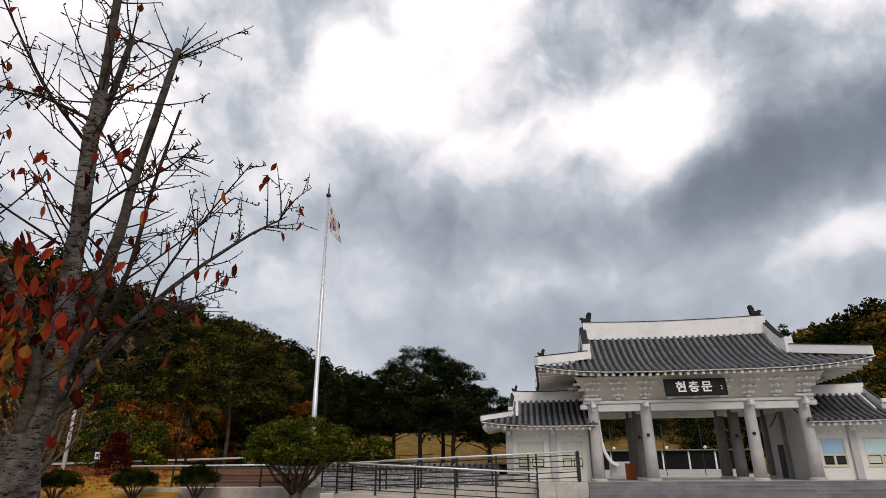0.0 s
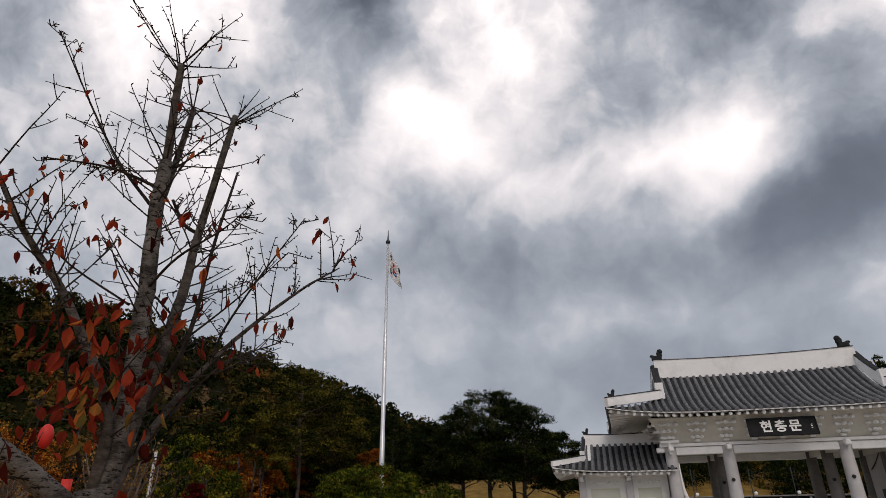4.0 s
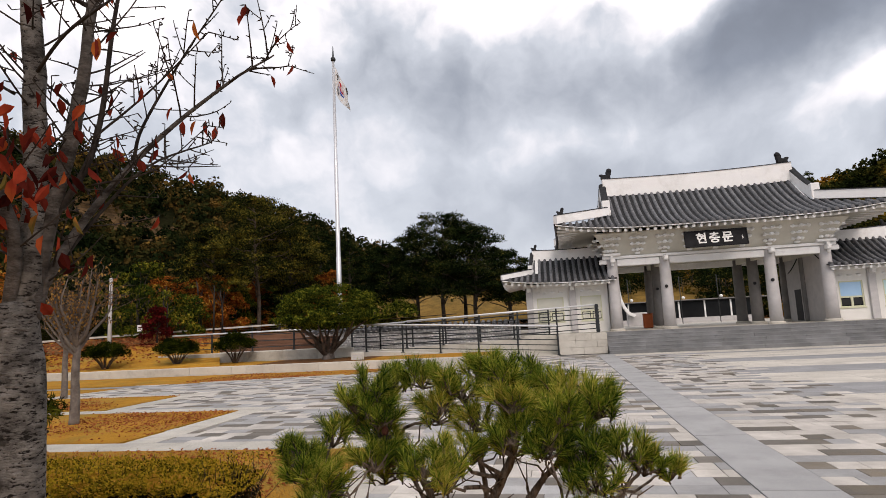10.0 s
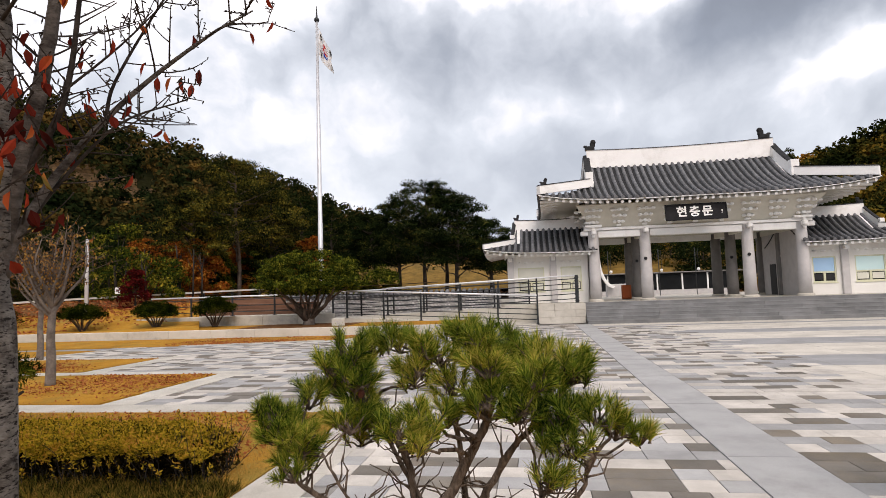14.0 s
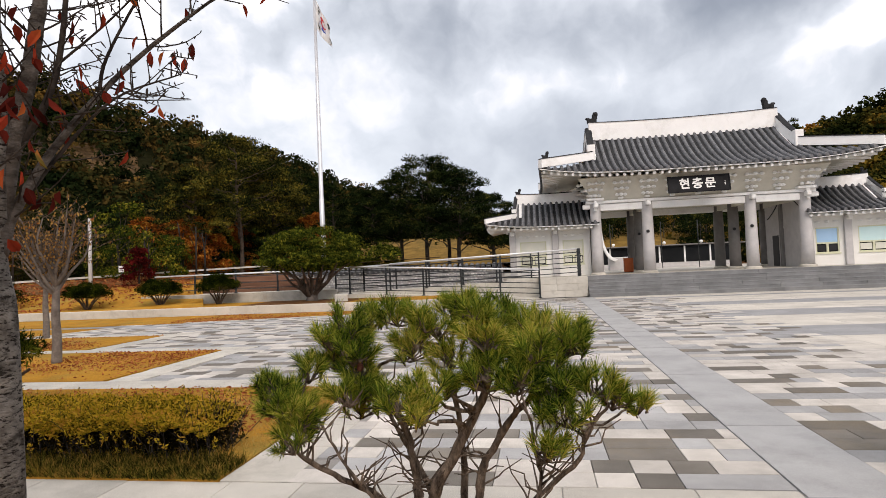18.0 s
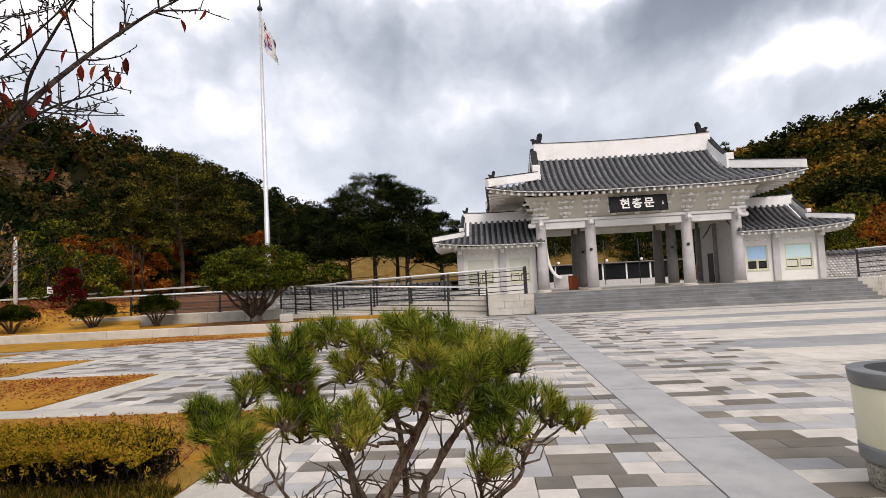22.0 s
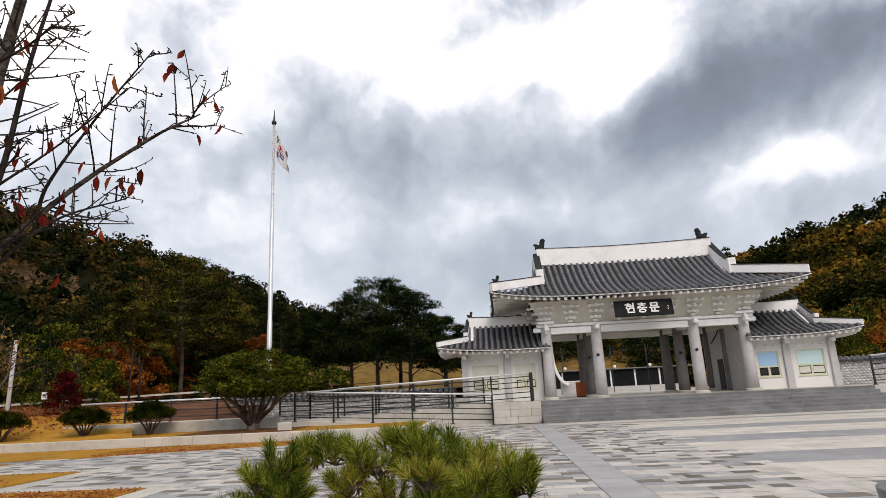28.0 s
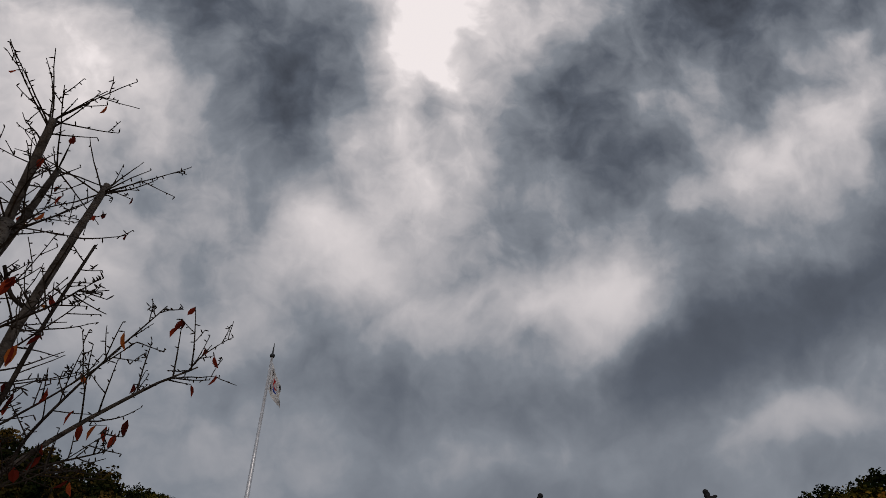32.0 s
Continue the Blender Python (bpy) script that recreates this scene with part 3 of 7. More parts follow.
class Foliage:
    """Gathers thousands of small four-cornered leaves, quickly, into one mesh."""

    def __init__(self, seed):
        self.rng = np.random.default_rng(seed)
        self.quads = []

    def clump(self, c, radius, n, size, flat=1.0, aspect=0.5, rise=0.2):
        g = self.rng
        w = g.normal(size=(n, 3))
        w /= np.linalg.norm(w, axis=1, keepdims=True)
        p = np.asarray(c, float) + w * (radius * g.uniform(0.3, 1.0, (n, 1)) ** 0.5) * np.array([1, 1, flat])
        d = w + g.normal(size=(n, 3)) * 0.65 + np.array([0, 0, rise])
        d /= np.linalg.norm(d, axis=1, keepdims=True)
        s = np.cross(d, g.normal(size=(n, 3)))
        s /= np.linalg.norm(s, axis=1, keepdims=True) + 1e-9
        L = size * g.uniform(0.6, 1.3, (n, 1))
        s *= L * aspect * 0.5
        self.quads.append(np.stack([p, p + d * L * 0.45 + s, p + d * L, p + d * L * 0.5 - s], 1))

    def dome(self, c, rx, rz, n, size, aspect=0.6, turn=0.45, lump=0.2, under=-0.25):
        """Leaves that lie like shingles over a lumpy cap, so that it is light above and dark below."""
        g = self.rng
        w = g.normal(size=(n, 3))
        w /= np.linalg.norm(w, axis=1, keepdims=True)
        w[:, 2] = np.where(w[:, 2] < under, -w[:, 2], w[:, 2])
        k1, k2 = g.normal(size=(2, 3)) * 3.0
        bulge = 1.0 + 0.5 * lump * (np.sin(w @ k1 + g.uniform(0, 6.28)) + np.sin(1.7 * (w @ k2) + g.uniform(0, 6.28)))[:, None]
        p = np.asarray(c, float) + w * np.array([rx, rx, rz]) * bulge * g.uniform(0.80, 1.0, (n, 1))
        nrm = w / np.array([rx, rx, rz])
        nrm = nrm / np.linalg.norm(nrm, axis=1, keepdims=True) + turn * g.normal(size=(n, 3))
        s = np.cross(nrm, g.normal(size=(n, 3)))
        s /= np.linalg.norm(s, axis=1, keepdims=True) + 1e-9
        d = np.cross(nrm, s)
        d /= np.linalg.norm(d, axis=1, keepdims=True) + 1e-9
        L = 0.5 * size * g.uniform(0.6, 1.35, (n, 1))
        self.quads.append(np.stack([p - d * L, p + s * L * aspect, p + d * L, p - s * L * aspect], 1))

    def make(self, name, material, parent=None, label=""):
        v = np.concatenate(self.quads).reshape(-1, 3).astype(np.float32)
        n = len(v) // 4
        me = bpy.data.meshes.new(name)
        me.vertices.add(len(v))
        me.vertices.foreach_set("co", v.ravel())
        me.loops.add(4 * n)
        me.loops.foreach_set("vertex_index", np.arange(4 * n, dtype=np.int32))
        me.polygons.add(n)
        me.polygons.foreach_set("loop_start", np.arange(0, 4 * n, 4, dtype=np.int32))
        me.update(calc_edges=True)
        return link(name, me, material, parent, label)


class Heap:
    """Gathers many small pieces into one mesh."""

    def __init__(self):
        self.v, self.f, self.n = [], [], 0

    def put(self, verts, faces):
        self.v.extend(verts)
        self.f.extend([tuple(i + self.n for i in f) for f in faces])
        self.n += len(verts)

    def make(self, name, material, parent=None, label="", smooth=False):
        return raw(name, self.v, self.f, material, parent, label, smooth)

# ---------------------------------------------------------------- ground and gate
PLAT = 0.95            # height of the gate's platform
FOOT = 27.7            # front line of the steps
COL_Y = 30.6           # front row of columns
COL_X = (2.95, 5.46, 10.27, 12.72)
MID_X, RIDGE_Y = 7.85, 33.1


def ground_height(x, y):
    """Level plaza, rising gently behind the gate and to the woods."""
    h = -0.06
    far = max(0.0, math.hypot(x + 5, y - 10) - 34.0)
    h += 0.055 * far if y > 10 else 0.0
    return min(h, 14.0)


def make_ground():
    xs = [-1400, -700, -350, -200, -120, -80, -60] + list(range(-50, 61, 5)) + [80, 120, 200, 350, 700, 1400]
    ys = [-1400, -600, -200, -80, -30, -10, 0, 5] + list(range(10, 101, 5)) + [130, 170, 230, 350, 700, 1400]
    v = [(x, y, ground_height(x, y)) for y in ys for x in xs]
    w = len(xs)
    f = [(j * w + i, j * w + i + 1, (j + 1) * w + i + 1, (j + 1) * w + i) for j in range(len(ys) - 1) for i in range(w - 1)]
    g = raw("ground", v, f, M["soil"], smooth=True)
    tagged(g, "brown leaf-littered earth that rises behind the plaza", "ground", kind="structure")


make_ground()


def sheet(name, poly, z, material, label, category, parent=None, thick=0.05, kind="structure"):
    bm = bmesh.new()
    face = bm.faces.new([bm.verts.new((x, y, z)) for x, y in poly])
    r = bmesh.ops.extrude_face_region(bm, geom=[face])
    bmesh.ops.translate(bm, verts=[e for e in r["geom"] if isinstance(e, bmesh.types.BMVert)], vec=(0, 0, -thick))
    bmesh.ops.recalc_face_normals(bm, faces=bm.faces)
    ob = part(name, bm, material, parent)
    return tagged(ob, label, category, kind=kind)


sheet("plaza_bed", [(-30, 4.36), (36, 4.36), (36, 29.4), (-30, 29.4)], -0.02, M["joint"], "sandy joints of the paved plaza", "pavement")
sheet("pavement_walk", [(-12, 3.35), (9, 3.35), (9, 4.345), (-12, 4.345)], -0.008, M["joint"], "bed of the pale granite walk", "pavement")
lawn_sheets = [
    ("lawn_hedge", [(-30, 4.35), (-2.57, 4.35), (-2.57, 8.0), (-30, 8.0)]),
    ("lawn_step", [(-30, 8.66), (-7.12, 8.66), (-7.05, 12.2), (-30, 12.2)]),
    ("lawn_second", [(-30, 12.76), (-10.95, 12.76), (-10.9, 15.7), (-30, 15.7)]),
    ("lawn_third", [(-30, 16.26), (-15.8, 16.26), (-15.0, 18.6), (-30, 19.2)]),
    ("lawn_far", [(-30, 19.2), (-13.0, 19.9), (-7.9, 21.2), (-7.0, 22.4), (-6.6, 23.7), (-30, 23.7)]),
    ("lawn_near", [(-30, -14), (30, -14), (30, 3.3), (-30, 3.3)]),
]
for nm, poly in lawn_sheets:
    sheet(nm, poly, 0.012, M["lawn"], "dry golden autumn lawn", "lawn")

# pale stone borders of the lawns
def border(a, b, width=0.22, side=1):
    a, b = Vector(a), Vector(b)
    d = (b - a).normalized()
    nrm = Vector((-d.y, d.x)) * width * side
    sheet("pavement_border", [tuple(a), tuple(b), tuple(b + nrm), tuple(a + nrm)], 0.02, M["pale"], "pale granite border strip of the lawn", "kerb")


for a, b in (((-15.8, 16.26), (-15.0, 18.6)), ((-13.0, 19.86), (-7.9, 21.16))):
    border(a, b, 0.26, -1 if abs(a[1] - b[1]) > 2 else 1)
# flush pale slabs along the stepped lawns: x from, x to, y from, y to
BORDERS = [(-2.565, -1.98, 4.36, 8.0), (-15.0, -1.98, 8.005, 8.655), (-7.04, -6.46, 8.66, 12.2), (-17.0, -6.46, 12.205, 12.755), (-10.89, -10.31, 12.76, 15.7), (-20.0, -10.31, 15.705, 16.255)]
edging = tagged(thing("pavement_edging", (0, 0, 0), "pale granite slabs that edge the stepped lawns", "pavement"), kind="structure")
rng = random.Random(17)
for x0, x1, y0, y1 in BORDERS:
    across = x1 - x0 > y1 - y0
    a, end = (x0, x1) if across else (y0, y1)
    while a < end - 0.02:
        b = a + rng.choice((0.6, 0.75, 0.9))
        b = end if end - b < 0.35 else b
        z = 0.004 + rng.uniform(-0.0015, 0.0015)
        dims = (a + 0.003, b - 0.003, y0 + 0.003, y1 - 0.003) if across else (x0 + 0.003, x1 - 0.003, a + 0.003, b - 0.003)
        boxed("edging_slab", (*dims, -0.05, z), M["pale"], edging, bevel=0.004)
        a = b


# grey basalt band that runs to the steps, and the light and grey bands before the steps
band = tagged(thing("pavement_band", (0, 0, 0), "long grey stone band across the plaza", "pavement"), kind="structure")
for k in range(28):
    y0 = 3.36 + k * (FOOT - 3.37) / 28
    boxed("band_slab", (1.68, 2.36, y0 + 0.002, y0 + (FOOT - 3.37) / 28 - 0.002, -0.05, 0.004 + 0.0015 * math.sin(k * 2.3)), M["strip"], band)
BANDS = [(10.4, 12.4, 0), (12.4, 14.2, 1), (14.2, 16.8, 0), (16.8, 18.6, 1), (18.6, 21.0, 0), (21.0, 22.6, 1), (22.6, 25.6, 0), (25.6, 26.3, 1), (26.3, FOOT - 0.02, 0)]


# ---- steps and platform
steps = thing("front_steps", (0, 0, 0), "six broad grey granite steps up to the gate platform", "steps")
tagged(steps, kind="structure")
RISE, TREAD = PLAT / 6, 0.33
for i in range(6):
    y0 = FOOT + i * TREAD
    x = 2.25
    rng = random.Random(40 + i)
    while x < 17.55:
        w = min(1.5 + 0.3 * rng.random(), 17.6 - x)
        if 17.6 - (x + w) < 0.5:
            w = 17.6 - x
        bm = bmesh.new()
        lip = rng.uniform(0, 0.004)
        box(bm, x + 0.004, x + w - 0.004, y0 + 0.012 + lip, y0 + TREAD + 0.06, i * RISE - 0.03, (i + 1) * RISE - 0.05)
        box(bm, x + 0.004, x + w - 0.004, y0 + lip, y0 + TREAD + 0.06, (i + 1) * RISE - 0.05, (i + 1) * RISE - 0.002, 0.006)
        part("step_slab", bm, M["step"], steps)
        x += w
plat = boxed("platform", (-1.6, 18.6, FOOT + 5.6 * TREAD, 42.0, -0.05, PLAT - 0.006), M["granite"])
tagged(plat, "raised granite platform under the gate", "platform", kind="structure")
cheek = thing("cheek_wall", (0, 0, 0), "beige granite block wall beside the grey steps", "wall")
tagged(cheek, kind="structure")
for (x0, x1) in ((-0.02, 2.24), (17.62, 22.0)):
    for k in range(3):
        rng = random.Random(k + int(x1))
        z0, z1 = k * PLAT / 3, (k + 1) * PLAT / 3
        x = x0
        while x < x1 - 0.01:
            w = min(rng.uniform(0.7, 1.2), x1 - x)
            boxed("granite_block", (x + 0.004, x + w - 0.004, 28.42 if x0 < 1 else 29.62, 30.0, z0 + 0.003, z1 - 0.001), M["granite"], cheek, bevel=0.01)
            x += w


# ---------------------------------------------------------------- tiled roofs
def roof(name, label, xa, xb, half, z_eave, z_top, y_mid, out_a, out_b, lift, rib, band_h, over=0.35, foot_v=0.5):
    """A hip-and-gable roof. xa..xb: the ridge; out_a, out_b: how far the eaves pass its ends (0: a plain end at a wall)."""
    r = thing(name, (0, 0, 0), label, "roof")
    xl, xr = xa - out_a, xb + out_b
    mid = (xl + xr) / 2 if out_a and out_b else (xb if out_b == 0 else xa)
    span = max(mid - xl, xr - mid)

    def eave(x):
        s = abs(x - mid) / span
        if (x < mid and not out_a) or (x > mid and not out_b):
            s = 0.0
        return half + 0.45 * lift * s ** 4, z_eave + lift * s ** 4

    def height(x, d):
        """Surface height d metres in front of (or behind) the ridge."""
        he, ze = eave(x)
        v = max(0.0, 1 - d / he)
        return ze + (z_top - ze) * (0.52 * v + 0.48 * v * v)

    d_foot = half * (1 - foot_v)

    def hip(x):
        """How far from the ridge's line the front slope begins at x."""
        if x < xa and out_a:
            return d_foot + (xa - x) / out_a * (eave(xl)[0] - d_foot)
        if x > xb and out_b:
            return d_foot + (x - xb) / out_b * (eave(xr)[0] - d_foot)
        return 0.0

    n_rows = int((xr - xl) / rib)
    rest = Heap()
    under = Heap()
    for sgn in (-1, 1):
        bed = Heap()
        cols = [xl + (xr - xl) * i / 60 for i in range(61)]
        for i in range(60):
            x0, x1 = cols[i], cols[i + 1]
            q = []
            for x in (x0, x1):
                h0, h1 = hip(x), eave(x)[0]
                q.append([(x, y_mid + sgn * (h0 + (h1 - h0) * k / 7), height(x, h0 + (h1 - h0) * k / 7)) for k in range(8)])
            for k in range(7):
                bed.put([q[0][k], q[1][k], q[1][k + 1], q[0][k + 1]], [(0, 1, 2, 3) if sgn > 0 else (3, 2, 1, 0)])
        # bed far darker than the rows: relief shade is in its colour
        bed.make("tile_bed", M["tile_dark"], r, "concave tile channels, shade between the rows put into the colour" if sgn < 0 else "")
        for i in range(n_rows + 1):
            x = xl + rib * 0.5 + i * rib
            if x > xr - 0.05:
                continue
            h0, h1 = hip(x), eave(x)[0] + 0.04
            if h1 - h0 < 0.25:
                continue
            count = max(2, int((h1 - h0) / 0.36))
            verts, faces = [], []
            rad = rib * 0.285
            for k in range(count):
                da, db = h0 + (h1 - h0) * k / count, h0 + (h1 - h0) * (k + 1) / count
                base = len(verts)
                for d, rr in ((da, rad * 0.92), (db, rad * 1.04)):
                    z = height(x, d)
                    for a in range(6):
                        ang = math.pi * a / 5
                        verts.append((x + rr * math.cos(ang), y_mid + sgn * d, z + rr * 1.55 * math.sin(ang) - 0.005))
                for a in range(5):
                    q = (base + a, base + a + 1, base + 7 + a, base + 6 + a)
                    faces.append(q if sgn < 0 else q[::-1])
                end = tuple(base + 6 + a for a in range(6))
                faces.append(end if sgn < 0 else end[::-1])
            if sgn < 0:
                raw("tile_row", verts, faces, M["tile"], r)
            else:
                rest.put(verts, faces)
        # white board under the tile ends
        board = []
        for k in range(41):
            x = xl + 0.06 + (xr - xl - 0.12) * k / 40
            he, ze = eave(x)
            board += [(x, y_mid + sgn * (he - 0.01), ze - 0.015), (x, y_mid + sgn * (he - 0.01), ze - 0.058), (x, y_mid + sgn * (he - 0.07), ze - 0.058), (x, y_mid + sgn * (he - 0.07), ze - 0.015)]
        raw("eave_board", board, [(4 * k + j, 4 * k + (j + 1) % 4, 4 * k + 4 + (j + 1) % 4, 4 * k + 4 + j) for k in range(40) for j in range(4)], M["plaster"], r)
        # round rafters under the eave
        i = 0
        x = xl + 0.25
        while x < xr - 0.2:
            he, ze = eave(x)
            inner = he - min(1.5, half * 0.45)
            pa = Vector((x, y_mid + sgn * (he - 0.13), ze - 0.15))
            pb = Vector((MID_X + (x - MID_X) * 0.93 if out_a and out_b else x, y_mid + sgn * inner, ze + 0.02))
            v, f = tube_data([pa, pb], [rib * 0.235] * 2, 8)
            if sgn < 0:
                raw("rafter", v, f, M["plaster"], r)
            else:
                under.put(v, f)
            x += rib * 1.06
    # hipped ends
    for on, xe, out, s in ((out_a, xa, out_a, -1), (out_b, xb, out_b, 1)):
        if not on:
            continue
        zf = height(xe, d_foot)
        bed = Heap()
        rows = Heap()

        def side(d, y):
            """Point on the end slope, d metres out from the gable."""
            reach = d / out
            corner = eave(xe + s * out)
            ylim = d_foot + reach * (corner[0] - d_foot)
            ze = z_eave + lift * (abs(y) / corner[0]) ** 4
            v = 1 - reach
            bow = 0.25 * lift * (1 - (y / corner[0]) ** 2) * reach
            return (xe + s * (d - bow), y_mid + y, ze + (zf - ze) * (0.6 * v + 0.4 * v * v)), ylim

        for k in range(8):
            d0, d1 = out * k / 8, out * (k + 1) / 8
            l0, l1 = side(d0, 0)[1], side(d1, 0)[1]
            for j in range(12):
                a, b = -1 + j / 6, -1 + (j + 1) / 6
                quad = [side(d0, a * l0)[0], side(d0, b * l0)[0], side(d1, b * l1)[0], side(d1, a * l1)[0]]
                bed.put(quad, [(0, 1, 2, 3) if s > 0 else (3, 2, 1, 0)])
        # same darkened bed between the rows of the hipped end
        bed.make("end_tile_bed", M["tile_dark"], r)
        y = -eave(xe + s * out)[0] + rib
        lim = -y
        while y < lim:
            start = max(0.0, (abs(y) - d_foot) / max(0.01, (eave(xe + s * out)[0] - d_foot)) * out)
            if out - start > 0.3:
                pts = [Vector(side(start + (out - start) * k / 6, y)[0]) + Vector((0, 0, 0.02)) for k in range(7)]
                rows.put(*tube_data(pts, [rib * 0.3] * 7, 6))
            y += rib
        rows.make("end_tile_rows", M["tile"], r)
        for yy in [(-0.9 + 0.12 * q) * half for q in range(16)]:
            pa, pb = Vector(side(out * 0.95, yy)[0]), Vector(side(out * 0.35, yy * 0.75)[0])
            v, f = tube_data([pa - Vector((0, 0, 0.16)), pb - Vector((0, 0, 0.30))], [rib * 0.21] * 2, 6)
            under.put(v, f)
        # gable triangle, white with a slatted vent
        tri = [(xe - s * 0.12, y_mid - d_foot, zf), (xe - s * 0.12, y_mid + d_foot, zf), (xe - s * 0.12, y_mid, z_top)]
        back = [(xe - s * 0.30, p[1], p[2]) for p in tri]
        raw("gable_wall", tri + back, [(0, 1, 2), (5, 4, 3), (0, 3, 4, 1), (1, 4, 5, 2), (2, 5, 3, 0)], M["plaster"], r)
        nsl = 7 if half > 3 else 4
        for q in range(nsl):
            t0 = 0.12 + 0.62 * q / nsl
            wdt = d_foot * (1 - t0) * 0.72
            z = zf + (z_top - zf) * t0
            bm = bmesh.new()
            box(bm, xe - 0.03 - 0.1 * (s < 0), xe + 0.03 + 0.1 * (s > 0), y_mid - wdt, y_mid + wdt, z, z + 0.06)
            part("gable_slat", bm, M["tile_dark"], r)

        # white descending ridge and corner ridge, front and back
        for sg in (-1, 1):
            gable = [(xe + s * (0.02 + 0.10 * k / 6), y_mid + sg * d_foot * (k / 6) * 1.02, height(xe, d_foot * k / 6)) for k in range(7)]
            corner = eave(xe + s * out)
            tip = (xe + s * out * 0.96, y_mid + sg * corner[0] * 0.955, corner[1])
            hipline = []
            for k in range(7):
                t = k / 6
                d = out * t * 0.97
                p, yl = side(d, sg * (d_foot + t * 0.96 * (corner[0] - d_foot)))
                hipline.append((p[0], y_mid + sg * (d_foot + t * 0.96 * (corner[0] - d_foot)), max(p[2], height(xe, d_foot) + (corner[1] - zf) * t)))
            for nm, line, h, w in (("descending_ridge", gable, band_h * 0.62, band_h * 0.36), ("corner_ridge", hipline, band_h * 0.42, band_h * 0.30)):
                wall_along(nm, line, w, h, r)
            foot = gable[-1]
            boxed("ridge_end_block", (foot[0] - band_h * 0.20, foot[0] + band_h * 0.20, foot[1] - band_h * 0.16, foot[1] + band_h * 0.16, foot[2] - 0.05, foot[2] + band_h * 0.78), M["plaster"], r, bevel=0.02)

    # main ridge: white plaster band with a dark tile cap, sagging to the middle
    line = []
    sag = 0.22 * (band_h / 1.0)
    for k in range(17):
        t = -1 + k / 8
        line.append((xa + (xb - xa) * k / 16, y_mid, z_top - 0.10 - sag * (1 - t * t) * 0.5))
    wall_along("main_ridge", line, 0.42 * band_h + 0.1, band_h, r)
    rest.make("rear_tile_rows", M["tile"], r)
    under.make("rear_rafters", M["plaster"], r)
    # sloping soffit boards
    sof = Heap()
    for sgn in (-1, 1):
        cols = [xl + 0.15 + (xr - xl - 0.3) * i / 40 for i in range(41)]
        for i in range(40):
            q = []
            for x in (cols[i], cols[i + 1]):
                he, ze = eave(x)
                inner = he - min(1.7, half * 0.5)
                q += [(x, y_mid + sgn * (he - 0.10), ze - 0.075), (x, y_mid + sgn * inner, ze + 0.10 + 0.0)]
            sof.put([q[0], q[2], q[3], q[1]], [(0, 1, 2, 3), (3, 2, 1, 0)])
    for on, xe, out, s in ((out_a, xa, out_a, -1), (out_b, xb, out_b, 1)):
        if on:
            c = eave(xe + s * out)
            for j in range(12):
                a, b = -1 + j / 6, -1 + (j + 1) / 6
                za, zb = z_eave + lift * a ** 4 - 0.075, z_eave + lift * b ** 4 - 0.075
                xo, xi = xe + s * (out - 0.12), xe + s * out * 0.25
                quad = [(xo - s * 0.2 * lift * (1 - a * a), y_mid + a * c[0] * 0.97, za), (xo - s * 0.2 * lift * (1 - b * b), y_mid + b * c[0] * 0.97, zb), (xi, y_mid + b * c[0] * 0.6, z_eave + 0.1), (xi, y_mid + a * c[0] * 0.6, z_eave + 0.1)]
                sof.put(quad, [(0, 1, 2, 3), (3, 2, 1, 0)])
    sof.make("soffit", M["paint"], r, "cream boarded soffit")
    return r


def wall_along(name, line, width, height_, parent, cap=True):
    """A white plaster ridge of rectangular section along a line, with a dark tile cap."""
    v, f, cv, cf = [], [], [], []
    for i, p in enumerate(line):
        a, b = Vector(line[max(i - 1, 0)]), Vector(line[min(i + 1, len(line) - 1)])
        d = (b - a)
        d.z = 0
        d.normalize()
        n = Vector((-d.y, d.x, 0)) * width / 2
        p = Vector(p)
        v += [p - n, p + n, p + n * 0.86 + Vector((0, 0, height_)), p - n * 0.86 + Vector((0, 0, height_))]
        top = p + Vector((0, 0, height_))
        cv += [top - n * 1.0, top + n * 1.0, top + n * 0.6 + Vector((0, 0, 0.05)), top - n * 0.6 + Vector((0, 0, 0.05))]
    k = len(line)
    for i in range(k - 1):
        for j in range(4):
            q = (4 * i + j, 4 * i + (j + 1) % 4, 4 * i + 4 + (j + 1) % 4, 4 * i + 4 + j)
            f.append(q)
            cf.append(q)
    ends = [(3, 2, 1, 0), (4 * k - 4, 4 * k - 3, 4 * k - 2, 4 * k - 1)]
    ob = raw(name, v, f + ends, M["plaster"], parent, "white plastered roof ridge")
    if cap:
        raw("ridge_cap", cv, cf + ends, M["tile_dark"], ob)
    return ob


def finial(parent, x, y, z, s, size=1.0):
    """A dark curled ridge-end ornament."""
    bm = bmesh.new()
    box(bm, -0.26, 0.26, -0.12, 0.12, 0.0, 0.24, 0.03)
    box(bm, -0.30, -0.02, -0.11, 0.11, 0.18, 0.46, 0.05)
    bmesh.ops.create_icosphere(bm, subdivisions=2, radius=0.15, matrix=Matrix.Translation((-0.20, 0, 0.46)))
    box(bm, 0.12, 0.34, -0.08, 0.08, 0.18, 0.30, 0.04)
    ob = part("ridge_ornament", bm, M["tile_dark"], parent, "dark curled ridge ornament")
    ob.matrix_local = pose(x, y, z) @ Matrix.Diagonal((s * size, size, size, 1))
    return ob


